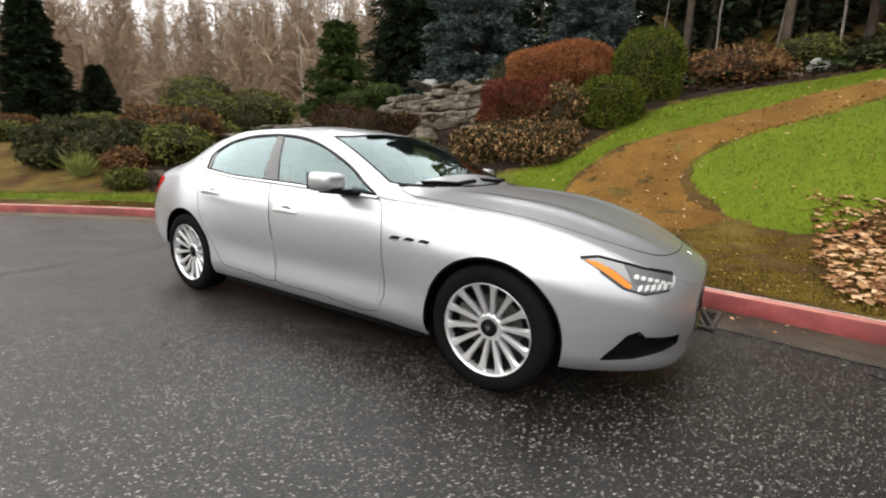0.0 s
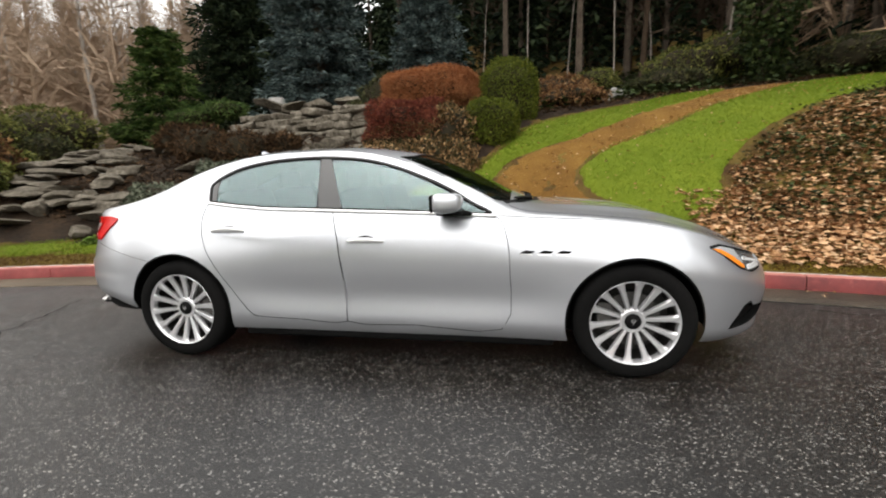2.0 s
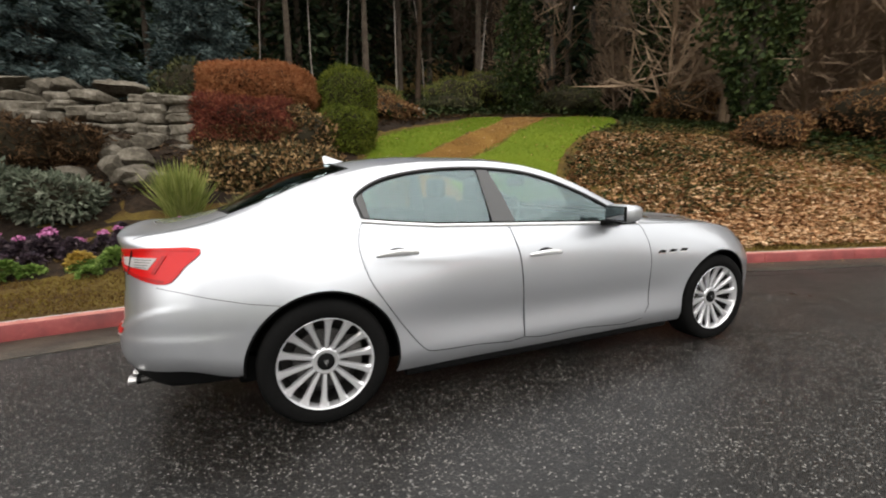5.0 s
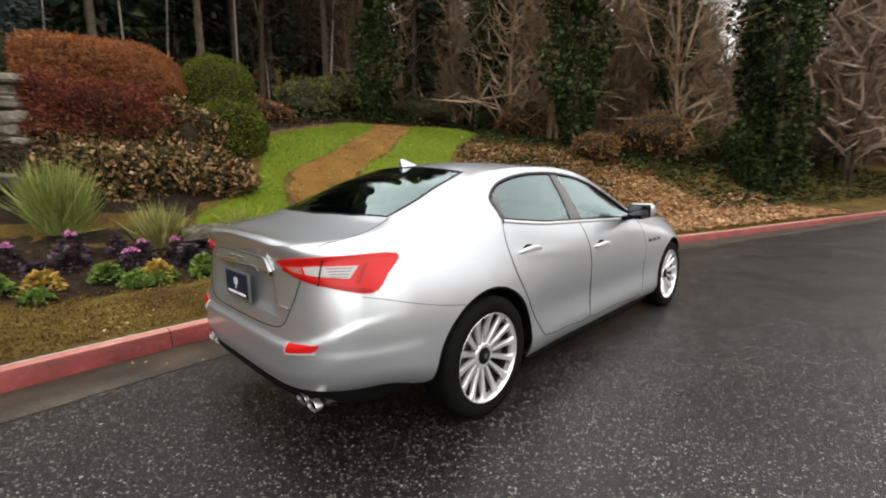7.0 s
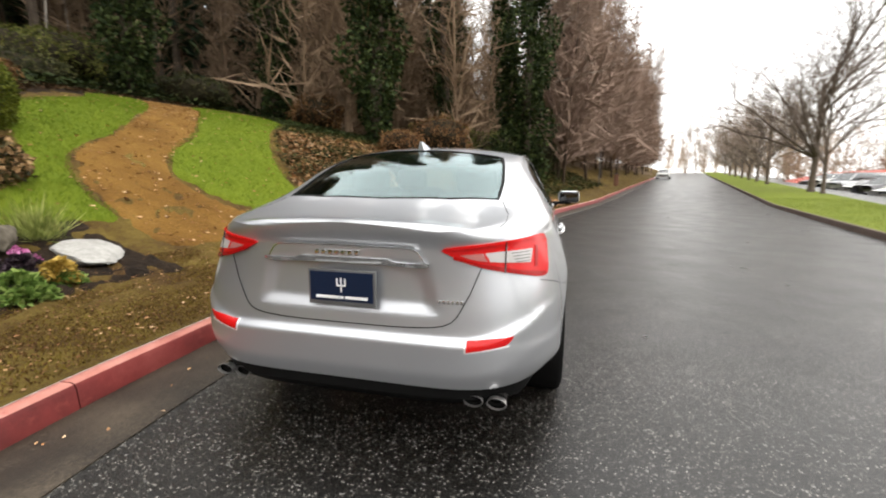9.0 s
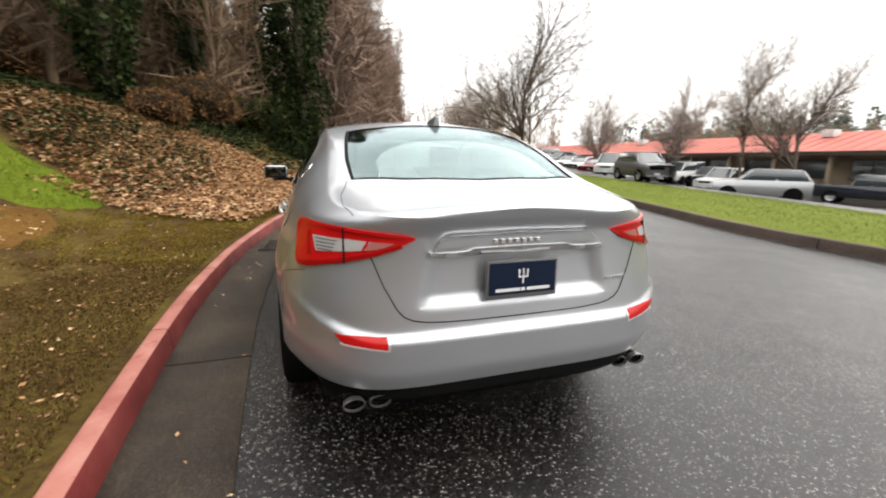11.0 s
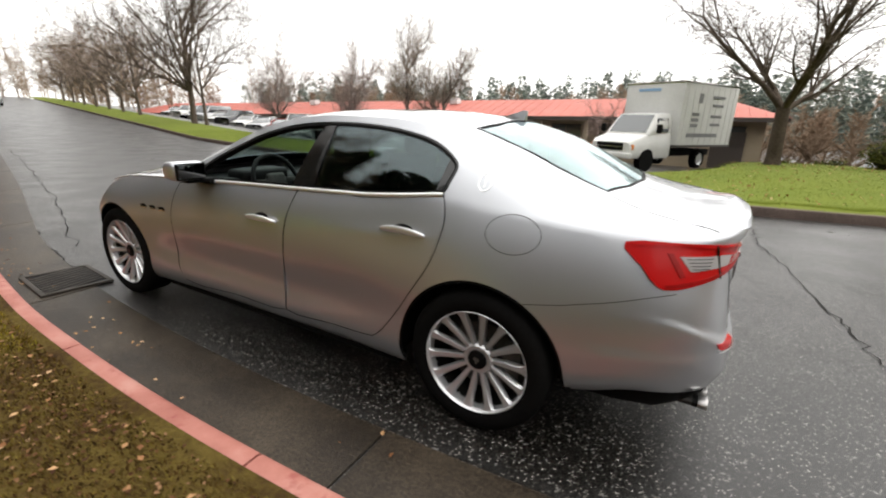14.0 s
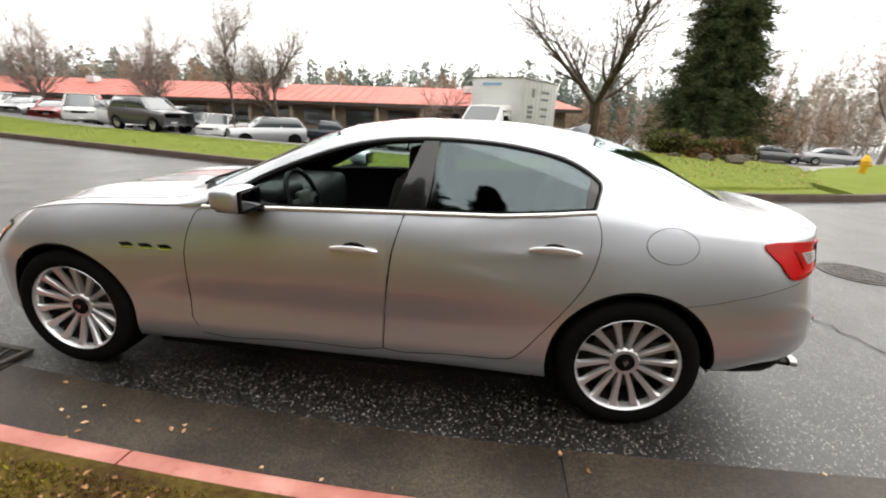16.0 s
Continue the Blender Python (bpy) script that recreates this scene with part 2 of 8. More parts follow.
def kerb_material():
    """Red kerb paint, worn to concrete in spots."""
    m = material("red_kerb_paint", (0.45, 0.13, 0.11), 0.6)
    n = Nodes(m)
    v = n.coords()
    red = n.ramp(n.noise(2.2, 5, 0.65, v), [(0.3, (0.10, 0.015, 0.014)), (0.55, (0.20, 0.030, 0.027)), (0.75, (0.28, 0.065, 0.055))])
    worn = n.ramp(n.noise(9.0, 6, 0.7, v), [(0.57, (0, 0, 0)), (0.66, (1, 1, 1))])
    # Upward faces get a paler red, sky light on the top put into colour.
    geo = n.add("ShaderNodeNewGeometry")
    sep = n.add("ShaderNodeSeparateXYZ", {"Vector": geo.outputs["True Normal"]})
    lit_top = n.ramp(n.noise(3.0, 5, 0.65, v), [(0.3, (0.28, 0.085, 0.062)), (0.55, (0.40, 0.155, 0.12)), (0.75, (0.47, 0.235, 0.19))])
    red = n.mix(n.math("GREATER_THAN", sep.outputs["Z"], 0.7), red, lit_top)
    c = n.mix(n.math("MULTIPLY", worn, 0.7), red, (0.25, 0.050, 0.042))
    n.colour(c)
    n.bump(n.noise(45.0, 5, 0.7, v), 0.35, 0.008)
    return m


ASPHALT, PAINT = asphalt_material(), paint_material()
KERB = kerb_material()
CONCRETE = mottled("gutter_concrete", [(0.32, (0.008, 0.006, 0.004)), (0.47, (0.025, 0.0185, 0.0125)), (0.58, (0.060, 0.046, 0.031)), (0.72, (0.125, 0.098, 0.068))], 1.7, 75, 0.5, 0.6, 0.007, 0.5, spec=0.3)
# A paler, rougher gutter concrete for the slabs beyond x = -4.
PALE_CONCRETE = mottled("pale_gutter_concrete", [(0.3, (0.045, 0.035, 0.024)), (0.5, (0.085, 0.066, 0.046)), (0.72, (0.15, 0.118, 0.085))], 1.1, 60, 0.7, 0.45, 0.006, 0.35)
DARK_KERB = mottled("bare_kerb_concrete", [(0.3, (0.06, 0.045, 0.04)), (0.7, (0.16, 0.12, 0.10))], 2.0, 40, 0.8, 0.4, 0.01)
SOIL = mottled("garden_soil", [(0.32, (0.006, 0.004, 0.003)), (0.5, (0.020, 0.013, 0.008)), (0.72, (0.058, 0.036, 0.019))], 1.4, 14, 0.95, 1.0, 0.06)
MOSS = mottled("mossy_turf", [(0.30, (0.022, 0.012, 0.006)), (0.42, (0.062, 0.034, 0.012)), (0.53, (0.100, 0.068, 0.016)), (0.70, (0.17, 0.125, 0.030))], 1.6, 30, 0.95, 1.0, 0.04, 0.4)
LAWN = mottled("lawn_turf", [(0.25, (0.062, 0.095, 0.005)), (0.5, (0.098, 0.132, 0.008)), (0.8, (0.16, 0.178, 0.014))], 0.8, 30, 0.9, 0.9, 0.03)
VERGE_TURF = mottled("verge_turf", [(0.25, (0.085, 0.118, 0.013)), (0.5, (0.130, 0.162, 0.020)), (0.8, (0.185, 0.205, 0.036))], 0.8, 30, 0.9, 0.6, 0.03)
PATHM = mottled("bark_path", [(0.30, (0.050, 0.024, 0.007)), (0.5, (0.135, 0.068, 0.014)), (0.72, (0.23, 0.135, 0.032))], 1.1, 35, 0.95, 0.8, 0.03)
CHROME = material("chrome", (0.82, 0.82, 0.82), 0.12, 1.0)
SATIN = material("satin_chrome", (0.85, 0.85, 0.85), 0.30, 0.65)
BLACK = material("black_plastic", (0.005, 0.005, 0.005), 0.6, spec=0.08)
GLOSS_BLACK = material("gloss_black_trim", (0.008, 0.008, 0.008), 0.12, coat=0.6)
RUBBER = mottled("tyre_rubber", [(0.3, (0.004, 0.004, 0.004)), (0.8, (0.011, 0.0107, 0.0103))], 4, 60, 0.8, 0.2, 0.003, spec=0.04)
ALLOY = material("silver_alloy", (0.66, 0.66, 0.67), 0.30, 0.72, 0.4)
STEEL = mottled("brake_steel", [(0.3, (0.05, 0.048, 0.045)), (0.8, (0.12, 0.115, 0.11))], 8, 50, 0.5, 0.2, 0.003)
LEATHER = mottled("black_leather", [(0.3, (0.010, 0.010, 0.011)), (0.8, (0.028, 0.027, 0.027))], 5, 120, 0.5, 0.3, 0.003)
GLASS = glass_material("window_glass", (0.76, 0.85, 0.83), 0.085)
PRIVACY = glass_material("tinted_glass", (0.45, 0.50, 0.50), 0.10)
RED_LENS = lens_material("red_lens", (0.46, 0.007, 0.007))
TAIL_CLEAR = lens_material("smoked_clear_lens", (0.38, 0.36, 0.35))
ROSE_LENS = lens_material("rose_lens", (0.36, 0.13, 0.12))
DEEP_RED = lens_material("deep_red_lens", (0.28, 0.004, 0.004))
LAMP_GREY = material("lamp_housing", (0.16, 0.165, 0.17), 0.22, 0.5, 0.8)
PIPE_RIM = material("exhaust_rim", (0.42, 0.41, 0.40), 0.35, 0.9)
PIPE_DARK = material("sooty_pipe", (0.03, 0.028, 0.026), 0.45, 0.6)
CLEAR_LENS = lens_material("clear_lens", (0.32, 0.33, 0.335))
AMBER_LENS = lens_material("amber_lens", (0.75, 0.22, 0.02))
BARK = mottled("bark", [(0.3, (0.035, 0.026, 0.019)), (0.55, (0.085, 0.066, 0.050)), (0.8, (0.15, 0.125, 0.10))], 3, 20, 0.95, 0.8, 0.03)
TWIG = mottled("twigs", [(0.3, (0.10, 0.076, 0.060)), (0.7, (0.20, 0.16, 0.13))], 0.3, 3, 0.95, 0)
GREY_BARK = mottled("grey_brown_bark", [(0.3, (0.085, 0.066, 0.052)), (0.55, (0.15, 0.12, 0.098)), (0.8, (0.24, 0.20, 0.17))], 2, 14, 0.95, 0.5, 0.02)
PALE_BARK = mottled("pale_bark", [(0.3, (0.10, 0.085, 0.07)), (0.5, (0.24, 0.21, 0.18)), (0.8, (0.40, 0.37, 0.33))], 2, 14, 0.9, 0.5, 0.02)

# ---------- ground, road, kerb ----------
kerb_y = smooth_curve([-40, -14, -9.4, -7.9, -6.5, -5.2, -3.6, -2, -0.5, 1, 2.5, 3.8, 5.2, 8.2, 17.5, 60], [-25, -4, -0.58, 0.3, 0.93, 1.25, 1.45, 1.58, 1.62, 1.56, 1.38, 1.15, 0.78, -0.05, -2.45, -13.7])
bank_z = smooth_curve([0, 0.8, 1.8, 3.2, 5, 6.5, 8, 11.5, 15, 25, 60], [0, 0.05, 0.22, 0.85, 1.75, 2.35, 2.72, 3.4, 4.0, 7, 25])
bank_k = smooth_curve([-40, -14, -8, -4, 10, 24, 60], [0.55, 0.5, 0.8, 1, 1, 0.8, 0.75])
far_kerb = smooth_curve([-60, -22, -12.5, -8.8, -6, -3, 0, 5, 10, 28, 60], [-42, -16, -9.6, -7.75, -6.85, -6.3, -6.15, -7.25, -8.5, -13.3, -21.9])


def rise(x):
    """The road climbs gently ahead of the car."""
    return 0.03 * np.maximum(0, np.asarray(x, float) - 20)


def ground_z(x, y):
    x, y = np.asarray(x, float), np.asarray(y, float)
    d = y - kerb_y(x) - 0.15
    e = far_kerb(x) - y - 0.15
    near = bank_z(np.clip(d, 0, 12))
    tame = 1 - 0.60 / (1 + np.exp((x + 14) / 3.0))
    up = 0.155 + (near + (bank_z(np.maximum(d, 0)) - near) * tame) * bank_k(x)
    verge = 0.13 + 0.06 * np.sin(np.clip(e / 5.5, 0, 1) * np.pi) * (e < 5.5) - 0.13 * np.clip((e - 5.0) / 0.5, 0, 1) - 0.03 * np.clip(e - 2.5, 0, 45) - 0.13 * np.clip(e - 8.25, 0, 6)
    return np.where(d > 0, up, np.where(e > 0, verge, 0.0)) + rise(x)


def gz(x, y):
    return float(ground_z(x, y))


def sheet(name, xs, us, place, mat, label, category, kind="structure", bumpy=0.0, seed=3):
    """A ground sheet over rows of x and cross parameters u."""
    rng = np.random.default_rng(seed)
    X, U = np.meshgrid(xs, us, indexing="ij")
    V = np.stack([np.broadcast_to(c, X.shape) for c in place(X, U)], -1).astype(float)
    if bumpy:
        V[:, :, 2] += rng.normal(size=V.shape[:2]) * bumpy * (V[:, :, 2] > 0.2)
    n, m = V.shape[:2]
    i = np.arange(n - 1)[:, None] * m + np.arange(m - 1)[None, :]
    q = np.stack([i, i + m, i + m + 1, i + 1], -1).reshape(-1, 4)
    return put(name, big_mesh(name, V.reshape(-1, 3), q, mat, True), None, label, category, "", kind)


xs_road = np.concatenate([np.linspace(-60, -12, 40), np.linspace(-11.5, 14, 90), np.linspace(15, 130, 60)])
sheet("road", xs_road, np.linspace(0, 1, 24), lambda x, u: (x, kerb_y(x) * (1 - u) + far_kerb(x) * u, rise(x) - 0.006), ASPHALT, "damp dark asphalt road with pale aggregate and painted-in glints", "road")
us = np.concatenate([[0.0], np.linspace(0.02, 3, 26), np.linspace(3.2, 16, 40), np.geomspace(17, 160, 24)])
xs_g = np.concatenate([np.linspace(-90, -14, 36), np.linspace(-13.6, 14, 110), np.linspace(14.5, 140, 60)])
sheet("garden_ground", xs_g, us, lambda x, u: (x, kerb_y(x) + 0.112 + u, ground_z(x, kerb_y(x) + 0.151 + u)), MOSS, "mossy garden bank with soil and thin turf", "ground", bumpy=0.012)
vs = np.concatenate([np.linspace(0.0, 5.4, 16), [5.6]])
sheet("verge", np.concatenate([np.linspace(-60, -9.2, 30)]), vs, lambda x, u: (x, far_kerb(x) - 0.13 - u, ground_z(x, far_kerb(x) - 0.151 - u)), VERGE_TURF, "grass verge beside car park", "verge", bumpy=0.01)
sheet("verge", np.linspace(-8.6, 130, 120), vs, lambda x, u: (x, far_kerb(x) - 0.13 - u, ground_z(x, far_kerb(x) - 0.151 - u)), VERGE_TURF, "grass verge beside car park", "verge", bumpy=0.01)
sheet("car_park", np.concatenate([np.linspace(-90, 60, 40), [140]]), np.concatenate([np.linspace(0, 3.4, 4), np.linspace(4.4, 9.4, 6), np.geomspace(12, 400, 20)]), lambda x, u: (x, far_kerb(x) - 5.0 - u, rise(x) - 0.02 - 0.03 * np.clip(u + 2.5, 0, 45) - 0.13 * np.clip(u - 3.4, 0, 6)), ASPHALT, "wet asphalt car park", "car park")


def kerb_run(name, xs, curve, inward, mat, label, joint=1.52, h=0.15, w=0.14):
    """A kerb of cast lengths with open joints, each a piece of its own."""
    run = holder(name, label=label, category="kerb", kind="structure")
    x = xs[0]
    while x < xs[1]:
        y0 = float(curve(x))
        slope = (float(curve(x + 0.01)) - y0) / 0.01
        x1 = x + joint / math.sqrt(1 + slope * slope)
        bm = bmesh.new()
        prev = None
        n = 6
        for i in range(n + 1):
            t = (i / n) * 0.994 + 0.003
            xx = x + (x1 - x) * t
            yy = float(curve(xx))
            sl = (float(curve(xx + 0.02)) - float(curve(xx - 0.02))) / 0.04
            nx, ny = -sl / math.hypot(1, sl) * inward, 1 / math.hypot(1, sl) * inward
            zz = float(rise(xx))
            prof = ((0.0, -0.12), (0.006, 0.0), (0.018, h - 0.03), (0.028, h - 0.008), (0.045, h), (w - 0.02, h), (w - 0.004, h - 0.012), (w, -0.12))
            cur = [bm.verts.new((xx + nx * o, yy + ny * o, zz + z_)) for o, z_ in prof]
            if prev:
                for j in range(len(prof) - 1):
                    bm.faces.new((prev[j], prev[j + 1], cur[j + 1], cur[j]))
            else:
                bm.faces.new(cur)
            prev = cur
        bm.faces.new(prev[::-1])
        bmesh.ops.recalc_face_normals(bm, faces=bm.faces)
        part("kerb_stone", bm, mat, run)
        x = x1
    return run


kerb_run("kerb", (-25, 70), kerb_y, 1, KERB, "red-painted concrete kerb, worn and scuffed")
kerb_run("kerb", (-30, -9.4), far_kerb, -1, DARK_KERB, "bare dirty concrete kerb", 3.0)
kerb_run("kerb", (-8.6, 110), far_kerb, -1, DARK_KERB, "bare dirty concrete kerb", 3.0)

gutter = holder("gutter", label="damp concrete gutter slabs along red kerb", category="gutter", kind="structure")
joints = -1.18 + 3.05 * np.arange(-8, 20)
for x0, x1 in zip(joints, joints[1:]):
    bm = bmesh.new()
    prev = None
    for i in range(9):
        xx = x0 + 0.008 + (x1 - x0 - 0.016) * i / 8
        yy = float(kerb_y(xx))
        zz = float(rise(xx))
        cur = [bm.verts.new((xx, yy + o, zz + z_)) for o, z_ in ((0.01, -0.1), (0.01, 0.006), (-0.20, 0.002), (-0.455, 0.006), (-0.465, 0.0), (-0.465, -0.1))]
        if prev:
            for j in range(5):
                bm.faces.new((prev[j], prev[j + 1], cur[j + 1], cur[j]))
        else:
            bm.faces.new(cur)
        prev = cur
    bm.faces.new(prev[::-1])
    bmesh.ops.recalc_face_normals(bm, faces=bm.faces)
    part("gutter_slab", bm, PALE_CONCRETE if x1 < -4 else CONCRETE, gutter)

IRON = mottled("cast_iron", [(0.3, (0.02, 0.018, 0.016)), (0.7, (0.07, 0.06, 0.05))], 6, 50, 0.5, 0.4, 0.004)
drain = holder("drain_grate", (2.22, 1.08, 0.012), -6, "cast iron storm drain grate set in gutter", "drain grate")
part("grate_frame", join_bm([box_bm((0.62, 0.035, 0.02), (0, s_ * 0.22, 0), 0.004) for s_ in (1, -1)] + [box_bm((0.035, 0.41, 0.02), (s_ * 0.292, 0, 0), 0.004) for s_ in (1, -1)]), IRON, drain)
for i in range(9):
    part("grate_bar", box_bm((0.022, 0.42, 0.016), (-0.24 + i * 0.06, 0, 0.0), 0.003, 1, pose(0, 0, 0, 0, 0, 18)), IRON, drain)
# Flat black sheet under the bars stands in for the shade of a pit.
part("pit_shade", box_bm((0.56, 0.40, 0.01), (0, 0, -0.004)), BLACK, drain)
manhole = holder("manhole_cover", (-4.9, -2.15, 0.0), 12, "round cast iron manhole cover in road", "manhole cover")
part("cover", lathe_bm([(0.0, 0.004), (0.28, 0.004), (0.285, -0.004), (0.30, -0.004), (0.31, 0.003), (0.36, 0.003), (0.365, -0.02)], 48, "z"), IRON, manhole)
for i in range(6):
    for j in range(6):
        px, py = -0.2 + i * 0.08, -0.2 + j * 0.08
        if px * px + py * py < 0.06:
            part("stud", box_bm((0.045, 0.045, 0.006), (px, py, 0.006), 0.002), IRON, manhole)
TAR = mottled("crack_dark", [(0.3, (0.008, 0.008, 0.008)), (0.7, (0.03, 0.028, 0.026))], 4, 40, 0.8, 0.3, 0.004)


def crack(points, width, seed):
    rng = np.random.default_rng(seed)
    p = np.array(points, float)
    q = np.concatenate([p[i] + (p[i + 1] - p[i]) * np.linspace(0, 1, 14)[:-1, None] for i in range(len(p) - 1)])
    q = q + rng.normal(size=q.shape) * 0.025
    w = width * rng.uniform(0.4, 1.2, len(q))
    d = np.gradient(q, axis=0)
    d /= np.linalg.norm(d, axis=1, keepdims=True)
    s = np.stack([-d[:, 1], d[:, 0]], 1) * w[:, None] / 2
    V = np.concatenate([np.c_[q - s, np.full(len(q), 0.0)], np.c_[q + s, np.full(len(q), 0.0)]])
    V[:, 2] = rise(V[:, 0]) + 0.0005
    n = len(q)
    i = np.arange(n - 1)
    put("road_crack", big_mesh("road_crack", V, np.stack([i, i + 1, n + i + 1, n + i], 1), TAR), None, "dark sealed crack across road surface", "road crack", "", "structure")


crack([(-3.2, -5.6), (-3.15, -4.4), (-3.4, -2.0), (-3.5, -0.8), (-3.9, 0.4)], 0.016, 1)
crack([(3.3, 0.6), (6.5, -0.4), (11.0, -1.6), (18.0, -3.3)], 0.018, 2)
crack([(2.6, 0.9), (5.0, 0.45)], 0.016, 4)

# ---------- the silver saloon ----------
from mathutils.bvhtree import BVHTree

car_w = smooth_curve([-2.5, -2.0, -1.5, -1.0, -0.5, 0.5, 1.0, 1.5, 1.78, 1.95, 2.1, 2.42], [0.87, 0.900, 0.957, 0.935, 0.922, 0.922, 0.935, 0.953, 0.915, 0.865, 0.82, 0.74])
car_ys = smooth_curve([-2.5, -2.0, -1.6, -1.3, -0.5, 0.6, 1.0, 1.5, 2.0, 2.42], [0.76, 0.80, 0.835, 0.835, 0.835, 0.845, 0.835, 0.81, 0.73, 0.62])
car_zb = smooth_curve([-2.5, -2.2, -1.9, -1.1, 0.0, 1.1, 1.9, 2.42], [0.385, 0.395, 0.33, 0.222, 0.215, 0.215, 0.212, 0.20])
car_zs = smooth_curve([-2.5, -2.2, -2.0, -1.6, -1.25, -1.0, -0.5, 0.3, 0.7, 1.0, 1.3, 1.6, 1.85, 2.05, 2.2, 2.42],
                      [0.945, 0.985, 1.0, 1.03, 1.052, 1.045, 1.018, 0.985, 0.97, 0.955, 0.94, 0.905, 0.85, 0.785, 0.72, 0.60])
car_zr = smooth_curve([-2.5, -2.3, -2.1, -1.95, -1.75, -1.5, -1.25, -1.0, -0.8, -0.45, -0.2, 0.0, 0.23, 0.41, 0.6, 0.78, 0.9, 1.1, 1.3, 1.6, 1.85, 2.05, 2.2, 2.42],
                      [1.030, 1.046, 1.072, 1.105, 1.17, 1.27, 1.345, 1.39, 1.405, 1.41, 1.39, 1.35, 1.27, 1.19, 1.10, 1.01, 0.985, 0.97, 0.955, 0.92, 0.865, 0.80, 0.735, 0.62])
car_yr = smooth_curve([-2.5, -2.1, -1.8, -1.5, -1.2, -0.6, -0.2, 0.2, 0.5, 0.78, 0.95, 1.5, 2.0, 2.42], [0.69, 0.69, 0.665, 0.64, 0.622, 0.625, 0.64, 0.685, 0.735, 0.795, 0.80, 0.77, 0.685, 0.56])
car_zc = smooth_curve([-2.5, -2.35, -2.2, -2.02, -1.9, -1.6, -1.25, -0.82, -0.4, 0.0, 0.18, 0.5, 0.85, 0.97, 1.16, 1.58, 1.85, 2.1, 2.3, 2.42],
                      [1.055, 1.062, 1.085, 1.13, 1.19, 1.34, 1.425, 1.46, 1.458, 1.415, 1.37, 1.23, 1.068, 1.025, 1.005, 0.965, 0.905, 0.83, 0.74, 0.66])
rear_in = smooth_curve([0.30, 0.38, 0.46, 0.575, 0.60, 0.66, 0.86, 0.95, 1.02, 1.07], [0.05, 0.02, 0.0, 0.0, 0.024, 0.034, 0.050, 0.048, 0.015, 0.0])
front_out = smooth_curve([0.18, 0.24, 0.30, 0.38, 0.45, 0.58, 0.67], [-0.05, -0.030, -0.022, 0.0, 0.015, 0.01, -0.02])


def station(xb, k, q, front):
    """One half cross-section of the body, from the sill to the roof's middle line."""
    w, ys, zb, zs = car_w(xb), car_ys(xb), car_zb(xb), car_zs(xb)
    zr, yr, zc = car_zr(xb), car_yr(xb), car_zc(xb)
    t = np.linspace(0, 1, 46)
    z1 = zb + (zs - zb) * t
    door = 1 / (1 + np.exp(-(xb + 1.05) / 0.12)) / (1 + np.exp((xb - 1.0) / 0.12))
    haunch = 1 / (1 + np.exp((xb + 0.88) / 0.13))
    t0 = 0.62 - 0.20 * haunch
    y1 = w - 0.045 * np.clip(1 - t / 0.16, 0, 1) ** 2 - (w - ys) * np.clip((t - t0) / (1 - t0), 0, 1) ** (2.0 - 0.25 * haunch)
    y1 -= door * 0.022 * np.exp(-(((z1 - 0.47 - 0.05 * haunch) / 0.12) ** 2))
    y1 -= door * (1 - haunch) * 0.006 / (1 + np.exp((z1 - 0.815) / 0.030))
    y1 += 0.005 * np.exp(-(((z1 - 0.855 - 0.06 * np.clip(-xb - 0.7, 0, 0.6)) / 0.028) ** 2)) * np.exp(-(((xb + 0.95) / 0.28) ** 2))
    y1 += 0.008 / (1 + np.exp((z1 - 0.572) / 0.006)) / (1 + np.exp((xb + 1.98) / 0.035))
    t = np.linspace(0, 1, 13)[1:]
    y2 = ys + (yr - ys) * t + 0.016 * np.sin(np.pi * t)
    z2 = zs + (zr - zs) * t
    s = 1 - np.linspace(0, 1, 17)[1:]
    y3 = yr * s
    z3 = zr + (zc - zr) * (1 - s ** 2.3)
    if xb > 0.9:
        crease = np.exp(-(((s - 0.55) / 0.10) ** 2)) * 0.014 * np.clip((xb - 0.95) / 0.3, 0, 1) * np.clip((2.35 - xb) / 0.3, 0, 1)
        z3 = z3 + crease
    if xb < -2.2:
        z3 = z3 + 0.011 * math.exp(-(((xb + 2.45) / 0.035) ** 2)) * np.clip((1.0 - s) / 0.25, 0, 1)
    y = np.concatenate([y1, y2, y3]) * k
    z = np.concatenate([z1, z2, z3])
    x = np.full(len(y), xb)
    if q > 0:
        smile = 0.20 * np.clip((np.abs(y) - 0.50) / 0.42, 0, 1.1) ** 2
        x = x + (q * front_out(z) if front else q * rear_in(z - smile * np.clip((1.0 - z) / 0.3, 0, 1)))
    return np.stack([x, y, z], 1)


